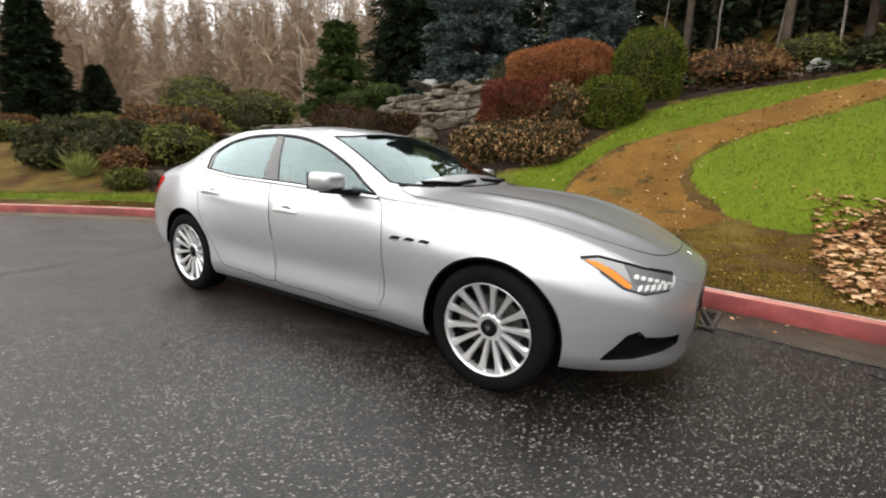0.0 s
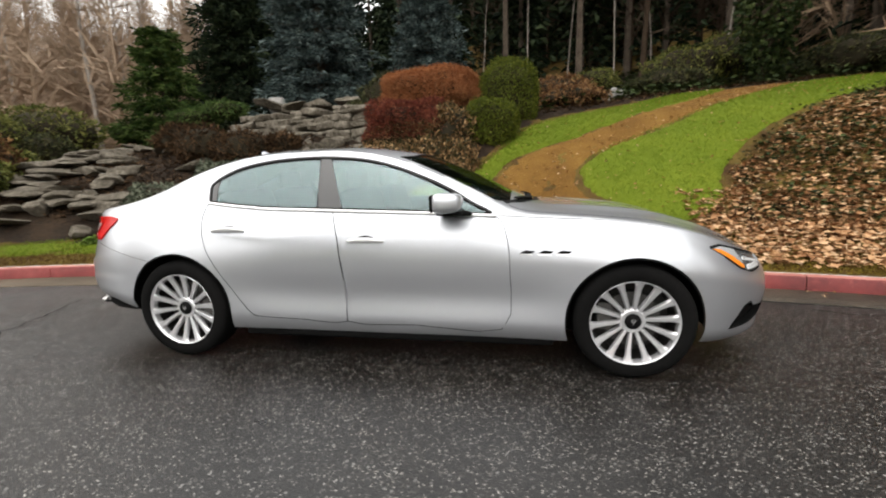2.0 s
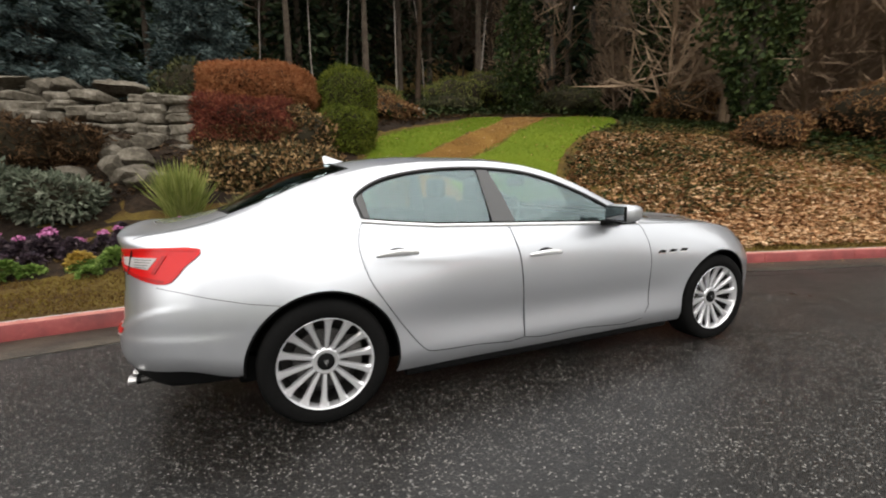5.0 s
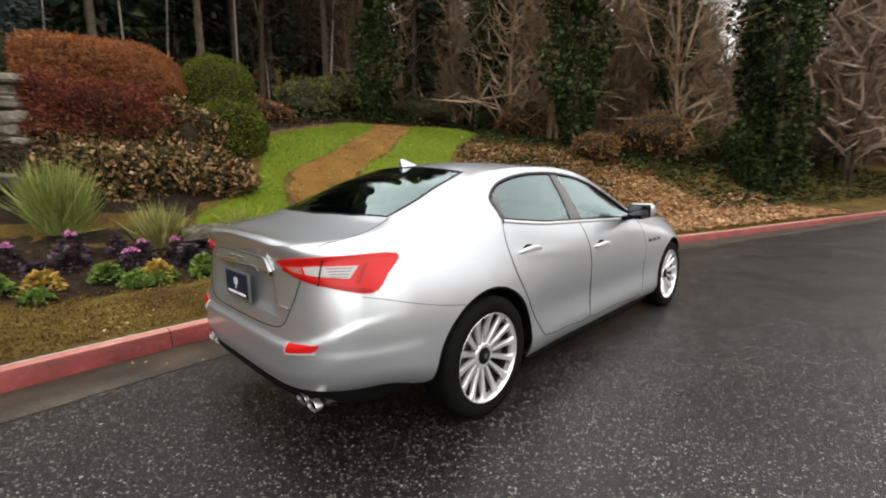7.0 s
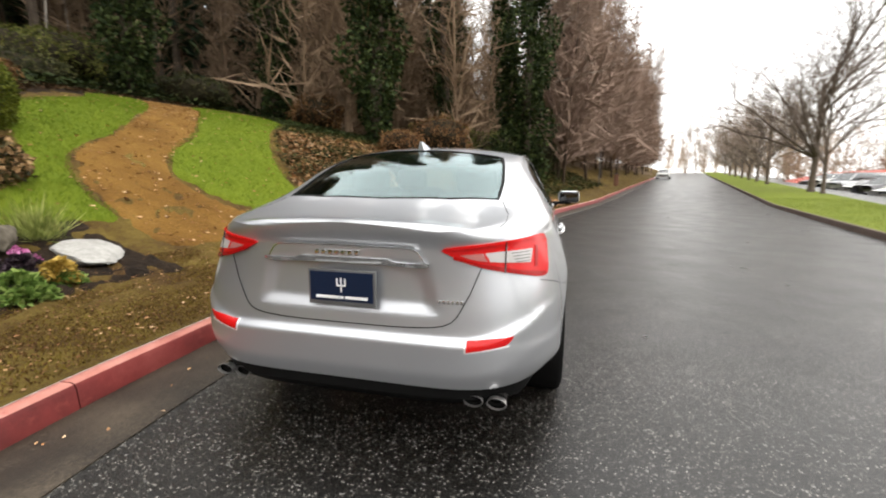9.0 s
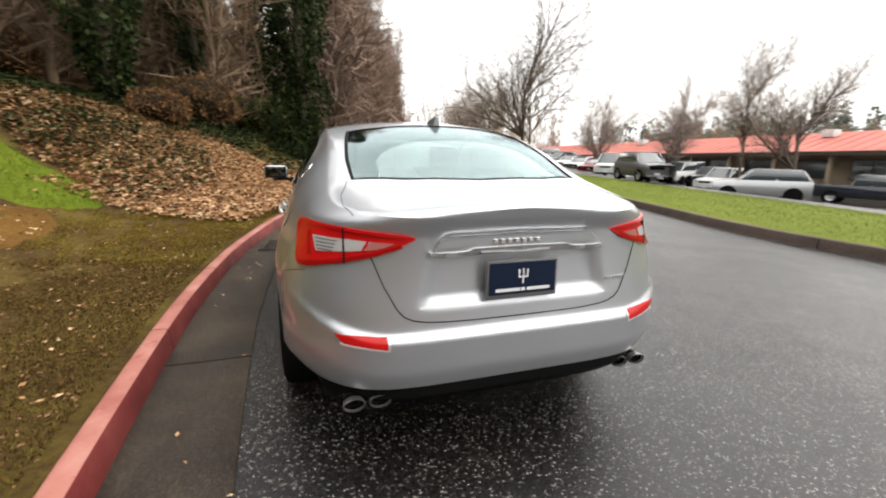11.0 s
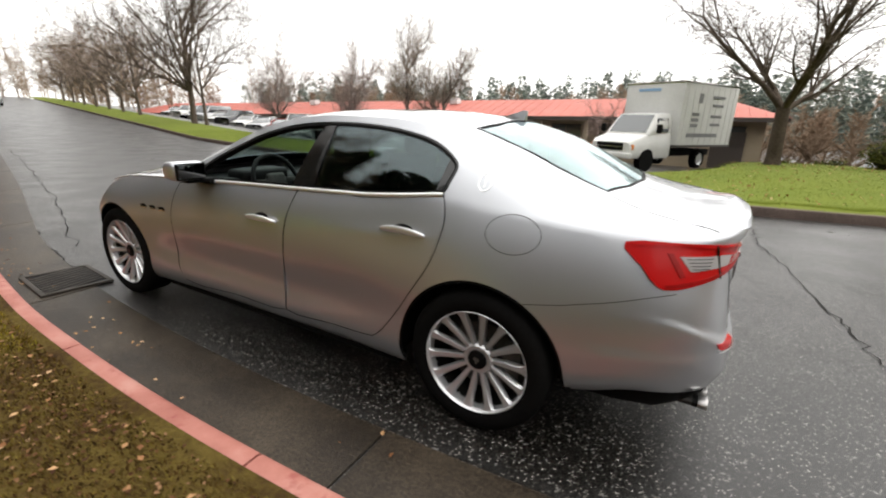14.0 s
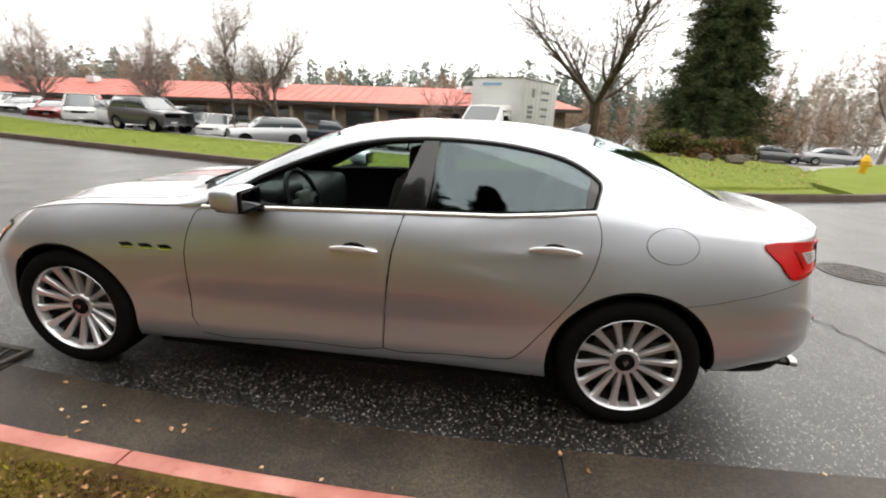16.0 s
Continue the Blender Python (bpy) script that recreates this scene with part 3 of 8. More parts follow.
def car_surface():
    """The whole outer skin before any opening is cut."""
    rows = []
    fs = np.concatenate([np.linspace(0, 0.88, 26), np.linspace(0.88, 0.999, 14)[1:]])
    for f in fs:
        q = math.sqrt(max(0, 1 - f ** 5.7))
        rows.append(station(-2.0 - 0.49 * q, f, q, False))
    for x in np.linspace(-2.0, 1.78, 150):
        rows.append(station(x, 1.0, 0.0, False))
    for f in fs[::-1]:
        q = math.sqrt(max(0, 1 - f ** 4.0))
        rows.append(station(1.78 + 0.64 * q, f, q, True))
    g = np.array(rows)
    n, m = g.shape[:2]
    right = g * [1, -1, 1]
    grid = np.concatenate([g, right[:, -2::-1]], 1)
    bm = bmesh.new()
    vs = [[bm.verts.new(p) for p in row] for row in grid]
    for a, b in zip(vs, vs[1:]):
        for j in range(len(a) - 1):
            bm.faces.new((a[j], a[j + 1], b[j + 1], b[j]))
    bmesh.ops.remove_doubles(bm, verts=bm.verts, dist=0.0006)
    bmesh.ops.recalc_face_normals(bm, faces=bm.faces)
    return bm


skin = car_surface()
top_face = max(skin.faces, key=lambda f: f.calc_center_median().z)
if top_face.normal.z < 0:
    bmesh.ops.reverse_faces(skin, faces=skin.faces)
skin.normal_update()
# The recess of the licence plate.
for v in skin.verts:
    if v.co.x < -2.3:
        a, b = (0.345 + 0.34 * (0.893 - v.co.z) - abs(v.co.y)) / 0.03, min((v.co.z - 0.680) / 0.05, (0.90 - v.co.z) / 0.01)
        v.co.x += 0.018 * min(max(a, 0), 1) * min(max(b, 0), 1)
skin.normal_update()
SKIN = BVHTree.FromBMesh(skin)


def onto(kind, side=1):
    """A way to lay plane coordinates onto the skin: from the side, from above, from behind, or slantwise."""
    if kind == "side":
        return lambda a, b: (Vector((a, side * 2.0, b)), Vector((0, -side, 0)))
    if kind == "top":
        return lambda a, b: (Vector((a, b, 3.0)), Vector((0, 0, -1)))
    if kind == "rear":
        return lambda a, b: (Vector((-4.0, a, b)), Vector((1, 0, 0)))
    if kind == "front":
        return lambda a, b: (Vector((4.0, a, b)), Vector((-1, 0, 0)))
    if kind == "tail":
        return lambda a, b: (Vector((-2.44 + 0.678 * a - 1.472, side * (0.43 + 0.736 * a + 1.356), b)), Vector((0.736, -0.678 * side, 0)))
    return lambda a, b: (Vector((1.945 + 0.712 * a + 1.404, side * (0.82 - 0.702 * a + 1.424), b)), Vector((-0.702, -0.712 * side, 0)))


def lay(way, a, b, off):
    org, d = way(a, b)
    hit, nrm, _, _ = SKIN.ray_cast(org, d)
    if hit is None:
        hit, nrm, _, _ = SKIN.find_nearest(org + d * 1.9)
    if nrm.dot(d) > 0:
        nrm = -nrm
    return hit + nrm * off, nrm


def panel_bm(poly, way, off=0.002, thick=0.006, na=24, nb=10):
    """A panel that follows the skin inside an outline whose columns are single spans."""
    p = np.asarray(poly, float)
    a0, a1 = p[:, 0].min(), p[:, 0].max()
    u = (1 - np.cos(np.linspace(0.02, np.pi - 0.02, na))) / 2
    cols = a0 + (a1 - a0) * u
    cols[0], cols[-1] = a0 + 1e-4, a1 - 1e-4
    bm = bmesh.new()
    outer, inner = [], []
    for a in cols:
        cross = []
        for (x0, y0), (x1, y1) in zip(p, np.roll(p, -1, 0)):
            if (x0 <= a < x1) or (x1 <= a < x0):
                cross.append(y0 + (y1 - y0) * (a - x0) / (x1 - x0))
        if len(cross) < 2:
            continue
        lo, hi = min(cross), max(cross)
        co, ci = [], []
        for b in np.linspace(lo, hi, nb):
            q, n = lay(way, a, b, off)
            co.append(bm.verts.new(q))
            ci.append(bm.verts.new(q - n * thick))
        outer.append(co)
        inner.append(ci)
    for i in range(len(outer) - 1):
        for j in range(nb - 1):
            bm.faces.new((outer[i][j], outer[i + 1][j], outer[i + 1][j + 1], outer[i][j + 1]))
            bm.faces.new((inner[i][j], inner[i][j + 1], inner[i + 1][j + 1], inner[i + 1][j]))
        for j in (0, nb - 1):
            bm.faces.new((outer[i][j], inner[i][j], inner[i + 1][j], outer[i + 1][j]))
    for i in (0, len(outer) - 1):
        for j in range(nb - 1):
            bm.faces.new((outer[i][j], outer[i][j + 1], inner[i][j + 1], inner[i][j]))
    bmesh.ops.recalc_face_normals(bm, faces=bm.faces)
    return bm


def strip_bm(line, way, width, off=0.0012, thick=0.003, closed=False, n=8):
    """A strip along a line on the skin."""
    p = np.asarray(line, float)
    q = []
    m = len(p) if closed else len(p) - 1
    for i in range(m):
        for t in np.arange(n) / n:
            q.append(p[i] * (1 - t) + p[(i + 1) % len(p)] * t)
    if not closed:
        q.append(p[-1])
    q = np.array(q)
    d = np.gradient(q, axis=0) if not closed else np.roll(q, -1, 0) - np.roll(q, 1, 0)
    d /= np.linalg.norm(d, axis=1, keepdims=True) + 1e-9
    s = np.stack([-d[:, 1], d[:, 0]], 1) * width / 2
    bm = bmesh.new()
    rows = []
    for c, w in zip(q, s):
        a, na_ = lay(way, *(c - w), off)
        b, nb_ = lay(way, *(c + w), off)
        rows.append([bm.verts.new(v) for v in (a - na_ * thick, a, b, b - nb_ * thick)])
    pairs = list(zip(rows, rows[1:])) + ([(rows[-1], rows[0])] if closed else [])
    for r0, r1 in pairs:
        for j in range(3):
            bm.faces.new((r0[j], r0[j + 1], r1[j + 1], r1[j]))
    bmesh.ops.recalc_face_normals(bm, faces=bm.faces)
    return bm


def cut_hole(bm, poly, flat, keep, way_of):
    """Opens the skin inside an outline, with its rim drawn onto the outline."""
    poly = np.asarray(poly, float)
    faces = [f for f in bm.faces if keep(f.calc_center_median())]
    flats = np.array([flat(f.calc_center_median()) for f in faces])
    hit = inside(poly, flats[:, 0], flats[:, 1])
    gone = [f for f, h in zip(faces, hit) if h]
    rim = {v for f in gone for v in f.verts}
    bmesh.ops.delete(bm, geom=gone, context="FACES")
    nxt = np.roll(poly, -1, 0)
    for v in rim:
        if not v.is_valid or not v.link_faces:
            continue
        c = np.array(flat(v.co))
        e = nxt - poly
        t = np.clip(((c - poly) * e).sum(1) / ((e * e).sum(1) + 1e-12), 0, 1)
        near = poly + e * t[:, None]
        k = near[np.argmin(((near - c) ** 2).sum(1))]
        v.co = lay(way_of(v.co), k[0], k[1], 0.0)[0]


DARK_MIRROR = material("mirror_glass", (0.14, 0.145, 0.15), 0.03, 1.0)
DLO = rounded([(-1.255, 1.090), (-1.274, 1.14), (-1.287, 1.193), (-1.265, 1.227), (-1.19, 1.276), (-1.08, 1.318), (-0.9, 1.352), (-0.69, 1.370), (-0.45, 1.371), (-0.2, 1.350), (0.01, 1.304),
               (0.23, 1.224), (0.41, 1.142), (0.54, 1.066), (0.675, 0.982), (0.3, 1.0), (-0.3, 1.022), (-0.82, 1.042), (-1.08, 1.066), (-1.2, 1.080)], 4)
SCREEN = [(0.11, -0.45), (0.13, 0.0), (0.11, 0.45), (0.05, 0.585), (0.25, 0.625), (0.5, 0.68), (0.69, 0.725), (0.80, 0.60), (0.90, 0.35), (0.935, 0.0),
          (0.90, -0.35), (0.80, -0.60), (0.69, -0.725), (0.5, -0.68), (0.25, -0.625), (0.05, -0.585)]
BACKLIGHT = [(-1.33, 0.0), (-1.315, 0.35), (-1.27, 0.52), (-1.45, 0.55), (-1.7, 0.575), (-1.92, 0.575), (-1.98, 0.35), (-2.01, 0.0), (-1.98, -0.35), (-1.92, -0.575),
             (-1.7, -0.575), (-1.45, -0.55), (-1.27, -0.52), (-1.315, -0.35)]
HUBS = ((1.499, 0.392), (-1.499, 0.402))

car = holder("saloon_car", label="silver four-door saloon car with fourteen-spoke wheels parked beside red kerb", category="car")
for s_ in (1, -1):
    cut_hole(skin, DLO, lambda c: (c.x, c.z), lambda c: c.y * s_ > 0.4, lambda c: onto("side", s_))
    for hx, hr in HUBS:
        ring = [(hx + hr * math.cos(a), 0.345 + hr * math.sin(a)) for a in np.linspace(0, 2 * math.pi, 72, endpoint=False)]
        cut_hole(skin, ring, lambda c: (c.x, c.z), lambda c: c.y * s_ > 0.5, lambda c: onto("side", s_))
cut_hole(skin, SCREEN, lambda c: (c.x, c.y), lambda c: c.z > 0.9, lambda c: onto("top"))
cut_hole(skin, BACKLIGHT, lambda c: (c.x, c.y), lambda c: c.z > 0.9, lambda c: onto("top"))
GRILLE = rounded([(-0.40, 0.50), (-0.30, 0.60), (0.0, 0.625), (0.30, 0.60), (0.40, 0.50), (0.33, 0.37), (0.0, 0.345), (-0.33, 0.37)], 4)
INTAKE = [(0.10, 0.288), (0.16, 0.350), (0.21, 0.412), (0.265, 0.432), (0.30, 0.400), (0.42, 0.392), (0.50, 0.396), (0.50, 0.350), (0.42, 0.322), (0.25, 0.294)]
cut_hole(skin, GRILLE, lambda c: (c.y, c.z), lambda c: c.x > 2.0, lambda c: onto("front"))
for s_ in (1, -1):
    cut_hole(skin, INTAKE, lambda c: ((c.x - 1.945) * 0.712 + (0.82 - abs(c.y)) * 0.702, c.z), lambda c: c.x > 1.85 and c.y * s_ > 0.2, lambda c: onto("head", s_))
skin.normal_update()
liner = skin.copy()
liner.normal_update()
old = {v: v.co - v.normal * 0.022 for v in liner.verts}
for v, c in old.items():
    v.co = c
bmesh.ops.delete(liner, geom=[v for v in liner.verts if not -2.15 < v.co.x < 1.0], context="VERTS")
bmesh.ops.reverse_faces(liner, faces=liner.faces)
body = part("body", skin, PAINT, car, "silver metallic body shell")
part("inner_lining", liner, LEATHER, car, "black cabin lining")


def shifted(poly, d):
    """An outline grown by d."""
    p = np.asarray(poly, float)
    t = np.roll(p, -1, 0) - np.roll(p, 1, 0)
    t /= np.linalg.norm(t, axis=1, keepdims=True) + 1e-9
    nrm = np.stack([t[:, 1], -t[:, 0]], 1)
    area = 0.5 * np.sum(p[:, 0] * np.roll(p[:, 1], -1) - np.roll(p[:, 0], -1) * p[:, 1])
    return p + nrm * d * (1 if area > 0 else -1)


# The door outlines run on the skin below the window line.
REAR_DOOR = [(-1.262, 1.07), (-1.292, 0.95), (-1.25, 0.78), (-1.16, 0.63), (-1.06, 0.48), (-0.95, 0.345), (-0.86, 0.318), (-0.6, 0.306), (-0.272, 0.300), (-0.275, 0.53), (-0.312, 0.85), (-0.352, 1.005), (-0.8, 1.028), (-1.08, 1.052), (-1.2, 1.074)]
FRONT_DOOR = [(-0.345, 1.005), (-0.304, 0.85), (-0.267, 0.53), (-0.264, 0.300), (0.2, 0.29), (0.735, 0.282), (0.785, 0.64), (0.755, 0.89), (0.67, 0.972), (0.3, 0.985)]
for s_ in (1, -1):
    way = onto("side", s_)
    for outline, hx, hz in ((REAR_DOOR, -1.085, 0.895), (FRONT_DOOR, -0.115, 0.828)):
        door = part("door", panel_bm(outline, way, 0.0022, 0.004, 60, 44), PAINT, car)
        part("door_gap", strip_bm(rounded(shifted(outline, 0.002), 3), way, 0.0042, 0.0012, 0.003, True, 2), BLACK, door)
        # Arched chrome handle bar over a cup: shade painted black above, body paint below.
        arc = np.linspace(0, math.pi, 16)
        cup = part("cup_shade", panel_bm([(hx + 0.066 * math.cos(a), hz + 0.036 * math.sin(a)) for a in arc], way, 0.0034, 0.003, 14, 6), BLACK, door)
        part("cup_floor", panel_bm([(hx + 0.070 * math.cos(a), hz - 0.037 * math.sin(a)) for a in arc], way, 0.0032, 0.003, 14, 6), PAINT, cup)
        bar = bmesh.new()
        prev = None
        for u in np.linspace(-1, 1, 19):
            c, nrm = lay(way, hx + 0.122 * u, hz + 0.004 - 0.006 * u * u, 0.006 + 0.026 * (1 - u * u) ** 0.5)
            hh, hd = 0.0175 * (1 - 0.45 * u * u) if abs(u) < 1 else 0.006, 0.010
            cur = [bar.verts.new(c + nrm * (hd * math.cos(b)) + Vector((0, 0, hh * math.sin(b)))) for b in np.linspace(0, 2 * math.pi, 12, endpoint=False)]
            if prev:
                for j in range(12):
                    bar.faces.new((prev[j], prev[(j + 1) % 12], cur[(j + 1) % 12], cur[j]))
            else:
                bar.faces.new(cur)
            prev = cur
        bar.faces.new(prev[::-1])
        bmesh.ops.recalc_face_normals(bar, faces=bar.faces)
        part("handle", bar, SATIN, door, "chrome pull handle")
    part("door_seam", strip_bm([(-0.3485, 1.0), (-0.308, 0.85), (-0.2715, 0.53), (-0.2685, 0.302)], way, 0.0042, 0.0034, 0.004), BLACK, door)
    # Glass of the side windows, the dark pillar between, the bright frame.
    lo_f = lambda a: np.interp(a, [-1.25, -1.08, -0.82, -0.3, 0.3, 0.675], [1.082, 1.062, 1.038, 1.018, 0.996, 0.978])
    hi_f = lambda a: np.interp(a, [-1.287, -1.265, -1.19, -1.08, -0.9, -0.69, -0.45, -0.2, 0.01, 0.23, 0.41, 0.54, 0.68], [1.193, 1.230, 1.279, 1.322, 1.356, 1.374, 1.375, 1.354, 1.308, 1.228, 1.146, 1.07, 0.985])
    aa = np.linspace(-1.275, -0.47, 22)
    rear_poly = [(a, lo_f(a)) for a in aa] + [(a - 0.02 * (a > -0.48), hi_f(a)) for a in aa[::-1]]
    part("rear_side_glass", panel_bm(rear_poly, way, -0.006, 0.004, 26, 10), PRIVACY if s_ > 0 else GLASS, car, "tinted rear side window")
    part("quarter_trim", panel_bm([(-1.285, 1.19), (-1.255, 1.086), (-1.21, 1.080), (-1.232, 1.245), (-1.262, 1.228)], way, -0.003, 0.006, 6, 6), GLOSS_BLACK, car)
    aa = np.linspace(-0.31, 0.66, 24)
    front_poly = [(a, lo_f(a)) for a in aa] + [(a, hi_f(a)) for a in aa[::-1]] + [(-0.41, hi_f(-0.41))]
    if s_ < 0:
        part("front_side_glass", panel_bm(front_poly, way, -0.006, 0.004, 28, 10), GLASS, car, "closed front side window")
    else:
        part("window_channel", strip_bm([(0.66, 0.99), (0.3, 1.004), (-0.3, 1.024)], way, 0.018, -0.008, 0.02), BLACK, car)
    part("centre_pillar", panel_bm([(-0.49, 1.372), (-0.415, 1.374), (-0.285, 1.015), (-0.462, 1.024)], way, -0.002, 0.03, 12, 12), GLOSS_BLACK, car, "gloss black centre pillar")
    part("window_frame", strip_bm(DLO, way, 0.008, 0.0024, 0.012, True, 2), GLOSS_BLACK, car, "gloss black window surround")
    sill_line = [lay(way, a, lo_f(a) - 0.004, 0.006)[0] for a in np.linspace(-1.262, 0.70, 46)]
    v, f = tubes([(*p, 0.0105, *q, 0.0105) for p, q in zip(sill_line, sill_line[1:])], 10)
    put("belt_moulding", big_mesh("belt_moulding", v, f, SATIN, True), car, "bright chrome moulding along window sill")
    part("window_seal", strip_bm(shifted(DLO, -0.009), way, 0.010, 0.0005, 0.03, True, 2), BLACK, car)
    # Three vents on the wing.
    for i in range(3):
        c0 = 0.845 + 0.105 * i
        slot = [(c0, 0.757), (c0 + 0.03, 0.776), (c0 + 0.088, 0.770), (c0 + 0.070, 0.755)]
        vent = part("wing_vent", panel_bm(slot, way, 0.003, 0.004, 10, 5), BLACK, car)
        part("vent_lip", strip_bm([(c0 + 0.0, 0.752), (c0 + 0.075, 0.750)], way, 0.007, 0.005, 0.004), CHROME, vent)
    # Body crease between rear bumper and wing, and the sill blade.
    part("bumper_gap", strip_bm([(-1.70, 0.692), (-1.85, 0.715), (-2.0, 0.752), (-2.15, 0.795), (-2.24, 0.815)], way, 0.003, 0.0015, 0.003), STEEL, car)
    sill = box_bm((2.1, 0.07, 0.06), (0.0, s_ * 0.825, 0.192), 0.02, 3)
    part("side_skirt", sill, BLACK, car)
    # Tail lamp in three lenses.
    tail = onto("tail", s_)
    lamp = part("tail_lamp", panel_bm(rounded([(0.0, 0.960), (0.15, 0.983), (0.35, 0.992), (0.545, 0.984), (0.507, 0.90), (0.457, 0.828), (0.30, 0.850), (0.12, 0.888), (0.03, 0.93)], 3), tail, 0.008, 0.012, 30, 10), RED_LENS, car, "red tail lamp with clear middle lens")
    part("clear_lens", panel_bm([(0.055, 0.936), (0.2, 0.946), (0.385, 0.945), (0.352, 0.892), (0.2, 0.905), (0.10, 0.917)], tail, 0.0105, 0.006, 16, 6), TAIL_CLEAR, lamp)
    part("lens_divider", panel_bm([(0.135, 0.945), (0.147, 0.945), (0.162, 0.905), (0.150, 0.905)], tail, 0.0125, 0.006, 4, 4), RED_LENS, lamp)
    part("rose_lens", panel_bm([(0.055, 0.936), (0.135, 0.942), (0.150, 0.910), (0.10, 0.917)], tail, 0.0118, 0.006, 8, 5), ROSE_LENS, lamp)
    for i, zz in enumerate((0.936, 0.924, 0.912, 0.901)):
        part("lens_rib", strip_bm([(0.255 + 0.006 * i, zz), (0.345 + 0.006 * (3 - i), zz)], tail, 0.0035, 0.0122, 0.004), LAMP_GREY, lamp)
    part("lower_bevel", strip_bm([(0.035, 0.925), (0.12, 0.897), (0.30, 0.860), (0.447, 0.838)], tail, 0.012, 0.0118, 0.006), DEEP_RED, lamp)
    part("upper_bevel", strip_bm([(0.02, 0.957), (0.15, 0.975), (0.35, 0.984), (0.53, 0.977)], tail, 0.007, 0.0118, 0.006), RED_LENS, lamp)
    part("lamp_gap", panel_bm([(0.232, 0.985), (0.238, 0.985), (0.222, 0.862), (0.216, 0.862)], tail, 0.0128, 0.006, 4, 6), GLOSS_BLACK, lamp)
    part("inner_bar", panel_bm([(0.405, 0.955), (0.425, 0.955), (0.395, 0.872), (0.375, 0.874)], tail, 0.0115, 0.006, 8, 6), DEEP_RED, lamp)
    # Reflector in the bumper.
    part("reflector_rim", strip_bm([(s_ * 0.522, 0.600), (s_ * 0.526, 0.551), (s_ * 0.694, 0.578)], onto("rear"), 0.006, 0.0045, 0.005), SATIN, car)
    part("reflector", panel_bm([(s_ * 0.530, 0.555), (s_ * 0.530, 0.596), (s_ * 0.712, 0.617), (s_ * 0.69, 0.583)], onto("rear"), 0.004, 0.006, 12, 5), RED_LENS, car, "red bumper reflector")
    # Head lamp: dark housing, amber corner, clear cells, glass over it.
    head = onto("head", s_)
    lampf = part("head_lamp", panel_bm([(0.0, 0.767), (0.09, 0.772), (0.20, 0.745), (0.32, 0.715), (0.49, 0.680), (0.495, 0.655), (0.42, 0.622), (0.28, 0.612), (0.18, 0.640), (0.08, 0.715)], head, 0.003, 0.006, 30, 8), LAMP_GREY, car, "swept-back head lamp with amber corner")
    part("amber_lens", panel_bm([(0.015, 0.760), (0.07, 0.755), (0.15, 0.712), (0.222, 0.648), (0.20, 0.634), (0.09, 0.715)], head, 0.006, 0.005, 12, 5), AMBER_LENS, lampf)
    part("clear_corner", panel_bm([(0.03, 0.764), (0.09, 0.768), (0.21, 0.738), (0.22, 0.66), (0.14, 0.722)], head, 0.0055, 0.004, 12, 5), CLEAR_LENS, lampf)
    for i in range(6):
        a0 = 0.245 + i * 0.036
        part("lamp_cell", panel_bm([(a0, 0.697 - i * 0.0085), (a0 + 0.025, 0.692 - i * 0.0085), (a0 + 0.020, 0.674 - i * 0.0065), (a0 - 0.005, 0.677 - i * 0.0065)], head, 0.007, 0.005, 6, 4), SATIN, lampf)
        if i < 5:
            part("lamp_cell", panel_bm([(a0 + 0.012, 0.650), (a0 + 0.034, 0.651), (a0 + 0.018, 0.626), (a0 - 0.004, 0.624)], head, 0.007, 0.005, 6, 4), SATIN, lampf)
    part("lamp_brow", strip_bm([(0.0, 0.770), (0.09, 0.775), (0.20, 0.748), (0.32, 0.718), (0.49, 0.683)], head, 0.010, 0.006, 0.006), BLACK, lampf)
    part("lamp_sill", strip_bm([(0.08, 0.712), (0.18, 0.638), (0.28, 0.610), (0.42, 0.619)], head, 0.006, 0.006, 0.006), BLACK, lampf)
    part("lamp_flick", strip_bm([(0.43, 0.628), (0.47, 0.650), (0.485, 0.672)], head, 0.014, 0.008, 0.006), CLEAR_LENS, lampf)
    # Mirror on its arm.
    shell = box_bm((0.17, 0.205, 0.118), (0, 0, 0), 0.052, 5)
    for v in shell.verts:
        k_ = 1 - 0.25 * max(0.0, v.co.x) / 0.085
        v.co.y, v.co.z = v.co.y * k_, v.co.z * k_
    bmesh.ops.translate(shell, verts=shell.verts, vec=(0.435, s_ * 1.0, 1.066))
    mir = part("door_mirror", shell, PAINT, car, "silver door mirror")
    part("mirror_back", box_bm((0.016, 0.178, 0.098), (0.352, s_ * 1.0, 1.066), 0.007, 3), BLACK, mir)
    part("mirror_glass", box_bm((0.006, 0.160, 0.082), (0.343, s_ * 1.0, 1.067), 0.002), DARK_MIRROR, mir)
    part("mirror_base", box_bm((0.15, 0.17, 0.022), (0.44, s_ * 0.935, 1.004), 0.010, 2), BLACK, mir)
    part("mirror_foot", box_bm((0.20, 0.05, 0.030), (0.46, s_ * 0.865, 0.992), 0.012, 2), BLACK, mir)
    # Twin tail pipes.
    for y_ in (0.555, 0.652):
        prof = [(0.039, 0.03), (0.041, 0.022), (0.044, 0.0), (0.042, -0.004), (0.040, 0.0), (0.039, 0.03)]
        pipe = lathe_bm(prof, 28, "x")
        for v in pipe.verts:
            v.co = Vector((v.co.x - 2.425, v.co.y * 0.95 + s_ * y_, v.co.z * 0.58 + 0.325))
        ex = part("tail_pipe", pipe, PIPE_RIM, car, "satin steel exhaust tip")
        bore = lathe_bm([(0.0, 0.05), (0.039, 0.05), (0.039, 0.012)], 24, "x")
